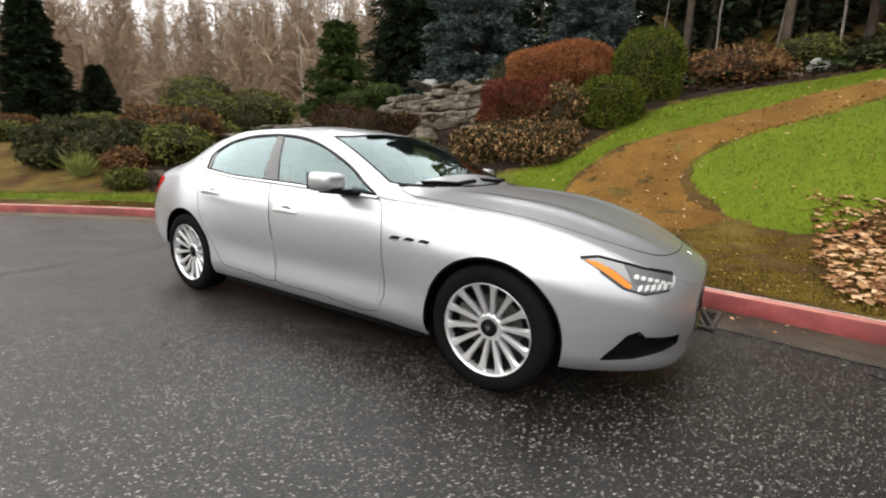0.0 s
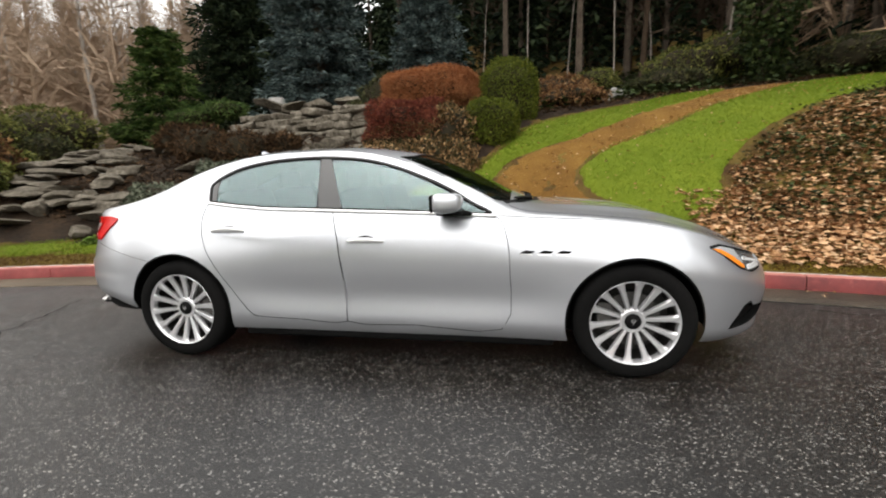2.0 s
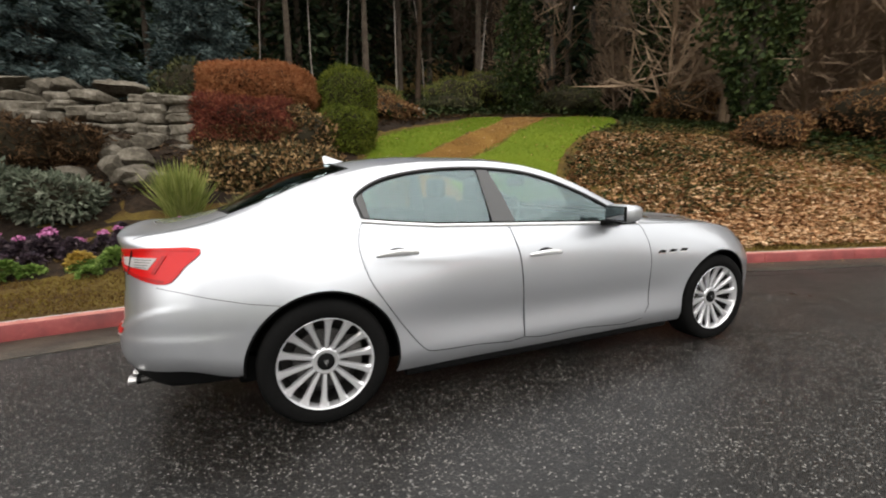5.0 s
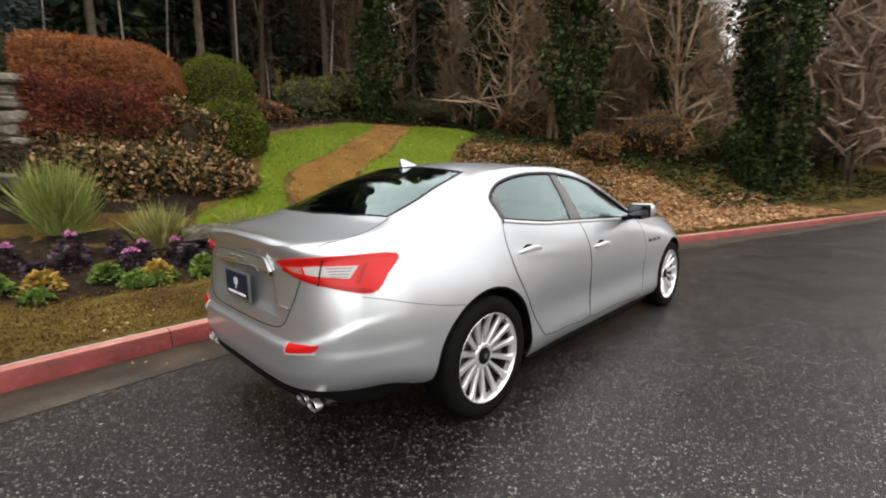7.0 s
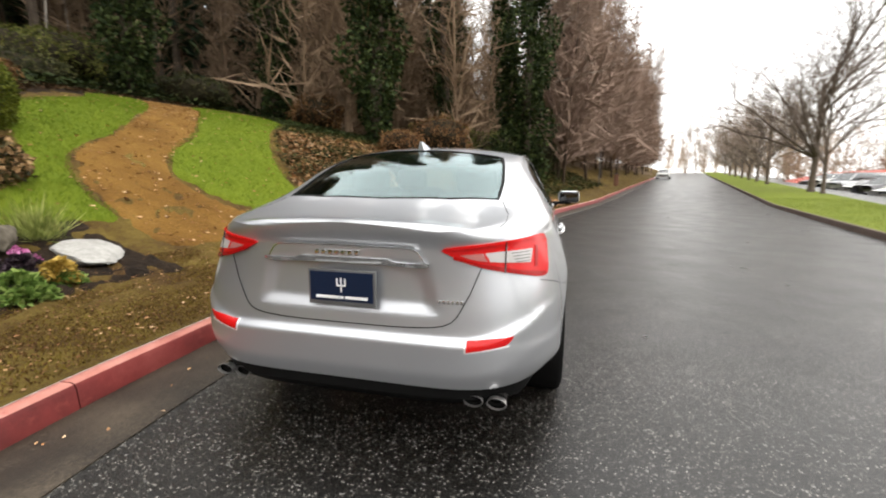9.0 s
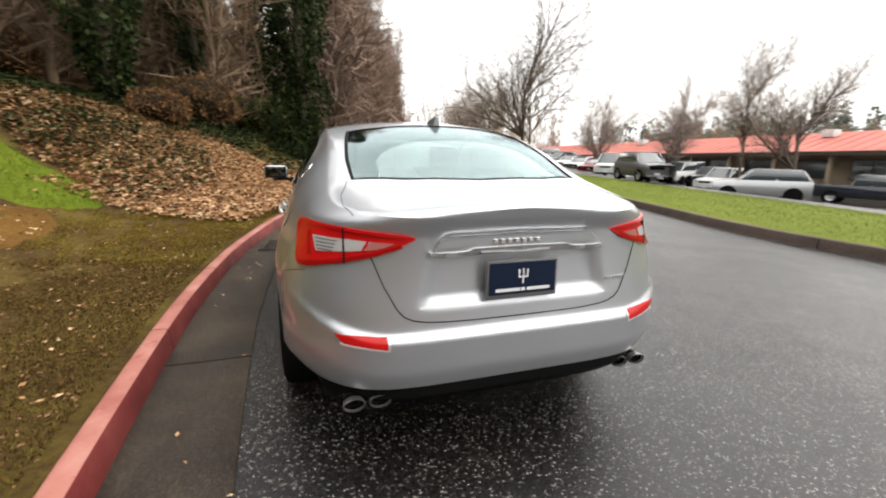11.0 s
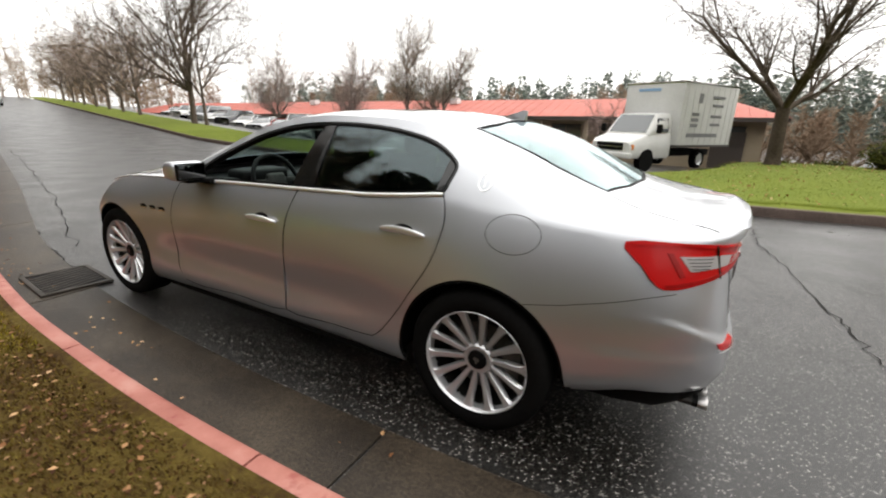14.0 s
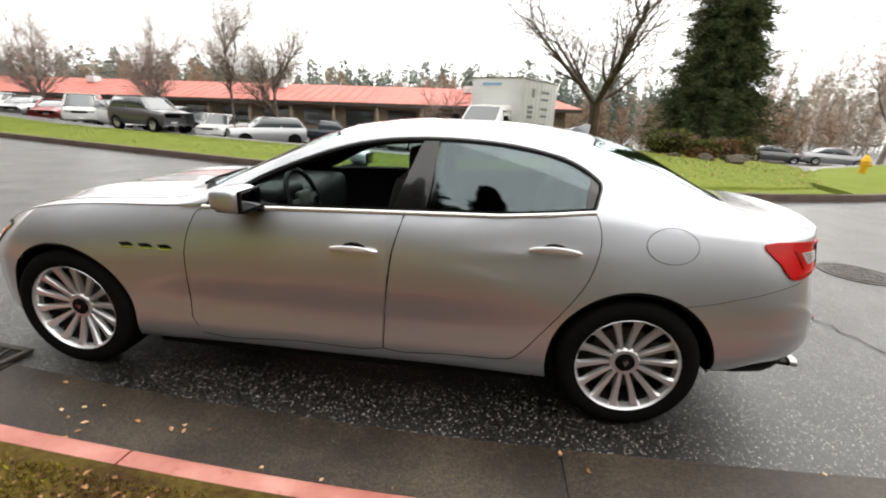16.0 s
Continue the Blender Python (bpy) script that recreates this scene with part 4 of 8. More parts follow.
        for v in bore.verts:
            v.co = Vector((v.co.x - 2.425, v.co.y * 0.95 + s_ * y_, v.co.z * 0.58 + 0.325))
        part("pipe_bore", bore, BLACK, ex)
        tube = lathe_bm([(0.038, 0.022), (0.038, 0.30), (0.0, 0.30)], 20, "x")
        for v in tube.verts:
            v.co = Vector((v.co.x - 2.425, v.co.y * 0.95 + s_ * y_, v.co.z * 0.58 + 0.325))
        part("pipe_body", tube, PIPE_DARK, ex)
    # Wheel housing.
    for hx, hr in HUBS:
        arch = bmesh.new()
        prev = None
        for a in np.linspace(-0.06, math.pi + 0.06, 40):
            p_ = [arch.verts.new((hx + (hr + e_) * math.cos(a), s_ * y_, 0.345 + (hr + e_) * math.sin(a))) for y_, e_ in ((0.945, -0.012), (0.935, 0.004), (0.50, 0.004), (0.50, -hr * 0.9))]
            if prev:
                for j in range(3):
                    arch.faces.new((prev[j], prev[j + 1], p_[j + 1], p_[j]))
            prev = p_
        for v in arch.verts:
            if abs(v.co.y) > 0.9:
                v.co.y = s_ * (abs(lay(way, v.co.x, max(v.co.z, float(car_zb(v.co.x)) + 0.01), 0.0)[0].y) - (0.004 if abs(v.co.y) > 0.94 else 0.018))
        part("wheel_arch", arch, BLACK, car)

# Fuel flap, on the left side.
ring = [(-1.615 + 0.118 * math.cos(a), 0.958 + 0.078 * math.sin(a)) for a in np.linspace(0, 2 * math.pi, 40, endpoint=False)]
flap = part("fuel_flap", panel_bm(ring, onto("side", 1), 0.0022, 0.004, 22, 14), PAINT, car)
part("flap_gap", strip_bm(ring, onto("side", 1), 0.003, 0.0026, 0.003, True, 1), STEEL, flap)
for s_ in (1, -1):
    oval = [(-1.44 + 0.030 * math.cos(a), 1.150 + 0.038 * math.sin(a)) for a in np.linspace(0, 2 * math.pi, 24, endpoint=False)]
    badge = part("pillar_badge", strip_bm(oval, onto("side", s_), 0.006, 0.003, 0.004, True, 1), CHROME, car)
    part("badge_bar", strip_bm([(-1.44, 1.125), (-1.44, 1.175)], onto("side", s_), 0.006, 0.004, 0.004), CHROME, badge)

# Screens.
screen = part("windscreen", panel_bm(shifted(SCREEN, 0.008), onto("top"), -0.003, 0.005, 26, 26), GLASS, car, "windscreen")
part("screen_edge", strip_bm(SCREEN, onto("top"), 0.016, 0.0012, 0.012, True, 3), BLACK, screen)
backl = part("rear_screen", panel_bm(shifted(BACKLIGHT, 0.008), onto("top"), -0.003, 0.005, 26, 26), GLASS, car, "wide rear window")
part("screen_edge", strip_bm(BACKLIGHT, onto("top"), 0.016, 0.0012, 0.012, True, 3), BLACK, backl)
for y0_, y1_ in ((-0.56, -0.02), (0.10, 0.58)):
    part("wiper", strip_bm([(0.90 - 0.16 * abs(y0_), y0_), (0.915, (y0_ + y1_) / 2), (0.90 - 0.10 * abs(y1_), y1_)], onto("top"), 0.022, 0.022, 0.016), BLACK, car)
part("cowl", strip_bm([(0.74, -0.70), (0.86, -0.52), (0.955, -0.2), (0.965, 0.0), (0.955, 0.2), (0.86, 0.52), (0.74, 0.70)], onto("top"), 0.045, 0.002, 0.004), BLACK, car)
# Bonnet, boot lid, their gaps.
BONNET = rounded([(0.985, 0.0), (0.965, 0.3), (0.86, 0.60), (0.80, 0.735), (1.2, 0.745), (1.7, 0.70), (2.02, 0.56), (2.22, 0.34), (2.27, 0.0), (2.22, -0.34), (2.02, -0.56), (1.7, -0.70), (1.2, -0.745), (0.80, -0.735), (0.86, -0.60), (0.965, -0.3)], 4)
bonnet = part("bonnet", panel_bm(BONNET, onto("top"), 0.002, 0.004, 50, 40), PAINT, car)
part("bonnet_gap", strip_bm(shifted(BONNET, 0.002), onto("top"), 0.0045, 0.001, 0.003, True, 2), BLACK, bonnet)
part("bonnet_badge", strip_bm([(2.31, -0.025), (2.345, 0.0), (2.31, 0.025)], onto("top"), 0.012, 0.004, 0.004), CHROME, car)
BOOT = [(0.0, 0.628), (0.2, 0.629), (0.3, 0.632), (0.38, 0.638), (0.43, 0.647), (0.465, 0.664), (0.487, 0.688), (0.503, 0.718), (0.535, 0.78), (0.575, 0.885), (0.60, 0.955)]
part("boot_gap", strip_bm([(-y_, z_) for y_, z_ in BOOT[::-1]] + BOOT[1:], onto("rear"), 0.0042, 0.0018, 0.003), BLACK, car)
for s_ in (1, -1):
    part("boot_side_gap", strip_bm([(-1.93, s_ * 0.60), (-2.1, s_ * 0.645), (-2.25, s_ * 0.65), (-2.345, s_ * 0.625)], onto("top"), 0.003, 0.0018, 0.003), STEEL, car)
# Chrome bar over the plate, recess edge, plate, badges.
hood = part("plate_hood", panel_bm([(-0.355, 0.897), (-0.325, 0.940), (-0.295, 0.957), (0.0, 0.963), (0.295, 0.957), (0.325, 0.940), (0.355, 0.897), (0.0, 0.905)], onto("rear"), 0.013, 0.016, 30, 8), PAINT, car, "silver hood above licence plate")
part("hood_edge", strip_bm([(-0.352, 0.902), (-0.325, 0.942), (-0.295, 0.959), (0.0, 0.965), (0.295, 0.959), (0.325, 0.942), (0.352, 0.902)], onto("rear"), 0.006, 0.014, 0.006), CHROME, hood)
part("chrome_bar", strip_bm([(-0.37, 0.893), (-0.2, 0.902), (0.0, 0.904), (0.2, 0.902), (0.37, 0.893)], onto("rear"), 0.015, 0.019, 0.020), CHROME, car, "chrome bar above licence plate")
part("recess_edge", strip_bm([(-0.405, 0.690), (0.405, 0.690)], onto("rear"), 0.008, 0.003, 0.004), PAINT, car)
PLATE_FRAME = material("plate_frame_metal", (0.20, 0.20, 0.20), 0.35, 0.6)
NAVY = material("plate_navy", (0.006, 0.012, 0.032), 0.45, spec=0.2)
WHITE = material("white_print", (0.75, 0.75, 0.75), 0.5)
plate = part("licence_plate", box_bm((0.012, 0.305, 0.152), (-2.468, 0.0, 0.782), 0.003), PLATE_FRAME, car, "dealer plate with navy face and steel frame")
part("plate_face", box_bm((0.004, 0.285, 0.125), (-2.4755, 0.0, 0.787), 0.0), NAVY, plate)
for y_, w_ in ((0.063, 0.105), (-0.002, 0.016), (-0.068, 0.10)):
    part("print_bar", box_bm((0.002, w_, 0.012), (-2.4785, y_, 0.742), 0.0), WHITE, plate)
emblem = join_bm([box_bm((0.002, 0.006, 0.060), (-2.4785, 0, 0.795)), box_bm((0.002, 0.006, 0.028), (-2.4785, 0.018, 0.808)), box_bm((0.002, 0.006, 0.028), (-2.4785, -0.018, 0.808)), box_bm((0.002, 0.042, 0.006), (-2.4785, 0, 0.792))])
part("emblem", emblem, WHITE, plate)
for i in range(7):
    y_ = 0.135 - i * 0.030 - 0.02
    part("badge_letter", box_bm((0.006, 0.020, 0.020), (float(lay(onto("rear"), y_, 0.930, 0.018)[0].x), y_, 0.930), 0.003), CHROME, car)
for i in range(6):
    y_ = -0.415 - i * 0.018
    part("badge_letter", box_bm((0.005, 0.013, 0.015), (float(lay(onto("rear"), y_, 0.745, 0.002)[0].x), y_, 0.745), 0.002), CHROME, car)
# Aerial fin.
fin = bmesh.new()
prof = [(-1.20, 0.0, 0.028), (-1.26, 0.028, 0.022), (-1.325, 0.060, 0.008), (-1.345, 0.058, 0.006), (-1.335, 0.0, 0.022)]
lft = [fin.verts.new((x_, w_, float(car_zc(x_)) + h_ - 0.004)) for x_, h_, w_ in prof]
rgt = [fin.verts.new((x_, -w_, float(car_zc(x_)) + h_ - 0.004)) for x_, h_, w_ in prof]
fin.faces.new(lft)
fin.faces.new(rgt[::-1])
for i in range(5):
    j = (i + 1) % 5
    fin.faces.new((lft[j], lft[i], rgt[i], rgt[j]))
bmesh.ops.recalc_face_normals(fin, faces=fin.faces)
part("aerial_fin", fin, PAINT, car, "silver roof aerial fin", smooth=False)
# Front: grille, intakes, splitter.
grille = part("grille", panel_bm(shifted(GRILLE, 0.02), onto("front"), -0.045, 0.005, 30, 14), BLACK, car, "black grille with vertical bars")
part("grille_surround", strip_bm(GRILLE, onto("front"), 0.014, 0.004, 0.045, True, 2), GLOSS_BLACK, grille)
for i in range(9):
    y_ = -0.32 + 0.08 * i
    part("grille_bar", strip_bm([(y_, 0.38 + 0.1 * (abs(y_) / 0.4) ** 2), (y_ * 0.97, 0.60 - 0.07 * (abs(y_) / 0.4) ** 2)], onto("front"), 0.012, -0.022, 0.016), GLOSS_BLACK, grille)
for s_ in (1, -1):
    intake = part("bumper_intake", panel_bm(shifted(INTAKE, 0.03), onto("head", s_), -0.040, 0.005, 24, 8), BLACK, car, "black bumper air intake")
    part("intake_edge", strip_bm(INTAKE, onto("head", s_), 0.010, 0.001, 0.040, True, 3), BLACK, intake)
plan = [(-1.93, 0.80), (-2.10, 0.795)] + [(float(lay(onto("rear"), y_, 0.43, 0)[0].x) + 0.02 + 0.05 * (abs(y_) / 0.76) ** 4, y_) for y_ in np.linspace(0.76, -0.76, 17)] + [(-2.10, -0.795), (-1.93, -0.80)]
val = bmesh.new()
rings = [[val.verts.new((-1.93 + (x_ + 1.93) * k_, y_ * (0.6 + 0.4 * k_), z_)) for x_, y_ in plan] for k_, z_ in ((0.98, 0.45), (1.0, 0.395), (0.99, 0.335), (0.90, 0.288))]
for r0, r1 in zip(rings, rings[1:]):
    for i in range(len(plan)):
        j = (i + 1) % len(plan)
        val.faces.new((r0[i], r0[j], r1[j], r1[i]))
val.faces.new(rings[-1])
bmesh.ops.recalc_face_normals(val, faces=val.faces)
part("rear_valance", val, BLACK, car)
part("underbody", box_bm((3.9, 1.05, 0.16), (0.0, 0, 0.225), 0.02, 2), BLACK, car)
part("floor_pan", box_bm((1.95, 1.62, 0.14), (0.0, 0, 0.222), 0.03, 2), BLACK, car)

# Cabin.
def seat(x_, y_):
    s = holder("seat")
    s.parent = car
    part("cushion", box_bm((0.52, 0.52, 0.20), (x_, y_, 0.52), 0.06, 3), LEATHER, s)
    part("backrest", box_bm((0.16, 0.52, 0.62), (x_ - 0.34, y_, 0.85), 0.06, 3, pose(0, 0, 0, 0, -14, 0)), LEATHER, s)
    part("headrest", box_bm((0.10, 0.26, 0.17), (x_ - 0.43, y_, 1.225), 0.045, 3), LEATHER, s)


for y_ in (0.38, -0.38):
    seat(0.08, y_)
    seat(-0.88, y_ * 0.95)
part("dashboard", box_bm((0.52, 1.48, 0.34), (0.72, 0, 0.80), 0.09, 4), LEATHER, car, "black padded dashboard")
part("instrument_hood", box_bm((0.22, 0.38, 0.10), (0.55, 0.38, 0.975), 0.04, 3), LEATHER, car)
part("parcel_shelf", box_bm((0.62, 1.20, 0.03), (-1.68, 0, 1.03), 0.01), LEATHER, car)
part("door_top_trim", box_bm((1.0, 0.05, 0.10), (0.18, 0.80, 0.955), 0.02, 3), LEATHER, car)
wheel_bm = bmesh.new()
for i in range(40):
    a = 2 * math.pi * i / 40
    for j in range(8):
        b = 2 * math.pi * j / 8
        r_ = 0.185 + 0.016 * math.cos(b)
        wheel_bm.verts.new((0.016 * math.sin(b), r_ * math.cos(a), r_ * math.sin(a)))
wheel_bm.verts.ensure_lookup_table()
for i in range(40):
    for j in range(8):
        k_ = lambda p_, q_: wheel_bm.verts[(p_ % 40) * 8 + q_ % 8]
        wheel_bm.faces.new((k_(i, j), k_(i + 1, j), k_(i + 1, j + 1), k_(i, j + 1)))
tilt = Matrix.Translation((0.36, 0.38, 0.95)) @ pose(0, 0, 0, 0, 22, 0)
bmesh.ops.transform(wheel_bm, matrix=tilt, verts=wheel_bm.verts)
steer = part("steering_wheel", wheel_bm, LEATHER, car, "black steering wheel with grey spokes")
hubw = join_bm([box_bm((0.05, 0.15, 0.11), (0, 0, 0), 0.03, 3), box_bm((0.02, 0.34, 0.035), (0, 0, 0.0), 0.008), box_bm((0.02, 0.04, 0.18), (0, 0, -0.09), 0.008)])
bmesh.ops.transform(hubw, matrix=tilt, verts=hubw.verts)
part("wheel_hub", hubw, STEEL, steer)
part("rear_view_mirror", box_bm((0.03, 0.24, 0.07), (0.22, 0, 1.27), 0.015, 3), BLACK, car)


def road_wheel(hx, side):
    """A tyre on a fourteen-spoke alloy rim, with brake disc and caliper behind."""
    wheel = holder("wheel", label="alloy wheel with fourteen spokes")
    wheel.parent = car
    wheel.matrix_world = Matrix.Translation((hx, side * 0.815, 0.346)) @ (pose(0, 0, 0) if side < 0 else pose(0, 0, 0, 0, 0, 180))
    # The outer face looks to local -y.
    prof = [(0.246, 0.10), (0.262, 0.112), (0.305, 0.116), (0.332, 0.105), (0.344, 0.085), (0.3462, 0.05), (0.3466, 0.0), (0.3462, -0.05), (0.344, -0.085), (0.332, -0.105), (0.305, -0.117), (0.268, -0.115), (0.248, -0.104), (0.246, 0.10)]
    part("tyre", lathe_bm(prof, 72), RUBBER, wheel, "black road tyre")
    rim = part("rim", lathe_bm([(0.252, -0.108), (0.250, -0.110), (0.244, -0.104), (0.240, -0.084), (0.236, -0.05)], 72), ALLOY, wheel, "silver alloy rim")
    for i in range(14):
        bm = bmesh.new()
        secs = [(0.060, 0.0105, -0.062, 0.030), (0.10, 0.0130, -0.070, 0.030), (0.15, 0.0155, -0.078, 0.028), (0.20, 0.0180, -0.088, 0.024), (0.222, 0.0215, -0.093, 0.018), (0.236, 0.027, -0.096, 0.014), (0.243, 0.036, -0.098, 0.012)]
        prev = None
        for r_, w_, y_, d_ in secs:
            cur = [bm.verts.new(p_) for p_ in ((-w_, y_ + 0.010, r_), (-w_ * 0.55, y_, r_), (w_ * 0.70, y_ + 0.001, r_), (w_, y_ + 0.010, r_), (w_, y_ + d_, r_), (-w_, y_ + d_, r_))]
            if prev:
                for j in range(6):
                    bm.faces.new((prev[j], prev[(j + 1) % 6], cur[(j + 1) % 6], cur[j]))
            prev = cur
        bmesh.ops.transform(bm, matrix=pose(0, 0, 0, 0, 360 * i / 14 + 6, 0), verts=bm.verts)
        bmesh.ops.recalc_face_normals(bm, faces=bm.faces)
        part("spoke", bm, ALLOY, rim)
    part("hub", lathe_bm([(0.0, -0.062), (0.045, -0.066), (0.066, -0.068), (0.076, -0.058), (0.078, -0.02)], 36), ALLOY, rim)
    cap = part("centre_cap", lathe_bm([(0.0, -0.078), (0.040, -0.077), (0.047, -0.072), (0.047, -0.06)], 28), BLACK, rim, "black centre cap")
    part("cap_emblem", join_bm([box_bm((0.004, 0.003, 0.034), (0, -0.0795, 0)), box_bm((0.004, 0.003, 0.018), (0.010, -0.0795, 0.006)), box_bm((0.004, 0.003, 0.018), (-0.010, -0.0795, 0.006)), box_bm((0.024, 0.003, 0.004), (0, -0.0795, -0.002))]), CHROME, cap)
    for i in range(5):
        a = 2 * math.pi * i / 5
        bolt = lathe_bm([(0.0, -0.066), (0.007, -0.066), (0.008, -0.055)], 8)
        bmesh.ops.translate(bolt, verts=bolt.verts, vec=(0.050 * math.cos(a), 0, 0.050 * math.sin(a)))
        part("wheel_bolt", bolt, STEEL, rim)
    part("brake_disc", lathe_bm([(0.06, -0.01), (0.165, -0.01), (0.165, 0.02), (0.06, 0.02)], 48), STEEL, wheel, "worn steel brake disc")
    part("inner_barrel", lathe_bm([(0.0, 0.06), (0.226, 0.06), (0.237, -0.06)], 48), PIPE_DARK, wheel)
    cal = box_bm((0.09, 0.07, 0.17), (0.155 if hx < 0 else -0.155, -0.01, 0.02), 0.02, 2)
    part("caliper", cal, STEEL, wheel)
    return wheel


for hx in (1.499, -1.499):
    for side in (-1, 1):
        road_wheel(hx, side)

# ---------- plants: ways to build them ----------
HEDGE_ORANGE = leafy("rust_hedge_twigs", [(0.2, (0.12, 0.043, 0.017)), (0.5, (0.26, 0.094, 0.035)), (0.8, (0.42, 0.20, 0.09))], 0.8, 1.5)
HEDGE_RED = leafy("crimson_leaves", [(0.2, (0.045, 0.013, 0.010)), (0.5, (0.14, 0.031, 0.021)), (0.8, (0.25, 0.095, 0.050))], 0.7, 1.2)
LEAF_MIX = leafy("bronze_green_leaves", [(0.15, (0.012, 0.014, 0.006)), (0.4, (0.045, 0.038, 0.013)), (0.58, (0.13, 0.070, 0.028)), (0.8, (0.34, 0.22, 0.11))], 0.5, 1.5)
YEW = leafy("clipped_yew", [(0.2, (0.020, 0.029, 0.004)), (0.5, (0.068, 0.085, 0.009)), (0.8, (0.15, 0.165, 0.022))], 0.6, 1.0)
SPRUCE_BLUE = leafy("blue_spruce_needles", [(0.2, (0.014, 0.023, 0.023)), (0.5, (0.058, 0.082, 0.079)), (0.8, (0.18, 0.225, 0.215))], 0.6, 0.8)
SPRUCE_DARK = leafy("dark_conifer_needles", [(0.2, (0.006, 0.011, 0.006)), (0.5, (0.018, 0.028, 0.014)), (0.8, (0.045, 0.060, 0.028))], 0.7, 0.5)
SPRUCE_GREEN = leafy("green_conifer_needles", [(0.2, (0.014, 0.030, 0.008)), (0.5, (0.048, 0.082, 0.020)), (0.8, (0.115, 0.155, 0.045))], 0.6, 0.8)
IVY = leafy("ivy_leaves", [(0.2, (0.006, 0.011, 0.003)), (0.5, (0.019, 0.030, 0.008)), (0.8, (0.055, 0.070, 0.022)), (0.95, (0.11, 0.09, 0.036))], 0.6, 0.9)
SHRUB_OLIVE = leafy("olive_shrub", [(0.2, (0.035, 0.045, 0.010)), (0.5, (0.095, 0.105, 0.025)), (0.8, (0.19, 0.18, 0.05))], 0.6, 0.7)
SHRUB_DARK = leafy("dark_shrub", [(0.2, (0.012, 0.016, 0.007)), (0.5, (0.035, 0.040, 0.016)), (0.8, (0.085, 0.08, 0.03))], 0.6, 0.7)
SHRUB_RUST = leafy("rusty_shrub", [(0.2, (0.05, 0.025, 0.012)), (0.5, (0.13, 0.065, 0.028)), (0.8, (0.24, 0.14, 0.06))], 0.8, 0.7)
LAVENDER = leafy("grey_green_shrub", [(0.2, (0.035, 0.042, 0.028)), (0.5, (0.095, 0.11, 0.075)), (0.8, (0.18, 0.19, 0.14))], 0.7, 0.8)
LITTER = leafy("fallen_leaves", [(0.1, (0.08, 0.035, 0.014)), (0.35, (0.26, 0.125, 0.055)), (0.6, (0.46, 0.28, 0.145)), (0.9, (0.62, 0.46, 0.30))], 0.7, 0.6)
GRASS = leafy("grass_blades", [(0.15, (0.060, 0.098, 0.005)), (0.5, (0.100, 0.150, 0.009)), (0.85, (0.17, 0.205, 0.020))], 0.5, 0.7)
VERGE_GRASS = leafy("verge_grass_blades", [(0.15, (0.085, 0.12, 0.013)), (0.5, (0.135, 0.172, 0.022)), (0.85, (0.20, 0.22, 0.045))], 0.5, 0.7)
MOSSY = leafy("moss_tufts", [(0.2, (0.040, 0.020, 0.008)), (0.45, (0.090, 0.050, 0.013)), (0.65, (0.125, 0.088, 0.018)), (0.9, (0.19, 0.150, 0.035))], 0.9, 2.2)
MOSS_GOLD = leafy("golden_moss_tufts", [(0.2, (0.06, 0.036, 0.008)), (0.45, (0.14, 0.095, 0.012)), (0.7, (0.22, 0.17, 0.020)), (0.9, (0.22, 0.20, 0.03))], 0.9, 1.6)
STRAW = leafy("straw_blades", [(0.2, (0.12, 0.12, 0.03)), (0.5, (0.24, 0.23, 0.07)), (0.85, (0.40, 0.37, 0.16))], 0.6, 1.0)
GREENBLADE = leafy("green_blades", [(0.2, (0.11, 0.14, 0.03)), (0.5, (0.21, 0.24, 0.06)), (0.85, (0.36, 0.36, 0.13))], 0.6, 1.0)
KALE = leafy("purple_kale", [(0.2, (0.024, 0.018, 0.024)), (0.6, (0.065, 0.044, 0.055)), (0.9, (0.15, 0.115, 0.115))], 0.5, 2.0)
PINK = leafy("pink_kale_heart", [(0.2, (0.32, 0.07, 0.20)), (0.8, (0.60, 0.25, 0.45))], 0.6, 2.0)
YELLOWLEAF = leafy("yellow_heuchera", [(0.2, (0.20, 0.13, 0.02)), (0.5, (0.40, 0.27, 0.06)), (0.85, (0.55, 0.42, 0.13))], 0.6, 2.0)
GREENLEAF = leafy("green_groundcover", [(0.2, (0.05, 0.09, 0.015)), (0.5, (0.12, 0.19, 0.04)), (0.85, (0.24, 0.30, 0.09))], 0.6, 1.5)
# Near-black brown painted for the shade deep among a shrub's leaves.
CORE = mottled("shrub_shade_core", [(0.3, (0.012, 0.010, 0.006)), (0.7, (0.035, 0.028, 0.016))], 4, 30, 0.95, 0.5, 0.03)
ROCK = mottled("garden_rock", [(0.30, (0.024, 0.020, 0.014)), (0.45, (0.068, 0.058, 0.043)), (0.58, (0.135, 0.118, 0.092)), (0.75, (0.29, 0.265, 0.22))], 1.6, 14, 0.85, 0.7, 0.03)
PALE_ROCK = mottled("pale_rock", [(0.3, (0.20, 0.195, 0.18)), (0.7, (0.42, 0.41, 0.385))], 2.5, 20, 0.8, 0.4, 0.02)


def fib_points(n, rng):
    i = np.arange(n) + 0.5
    phi, th = np.arccos(1 - 2 * i / n), np.pi * (1 + 5 ** 0.5) * i
    return np.stack([np.cos(th) * np.sin(phi), np.sin(th) * np.sin(phi), np.cos(phi)], 1) + rng.normal(size=(n, 3)) * 0.02


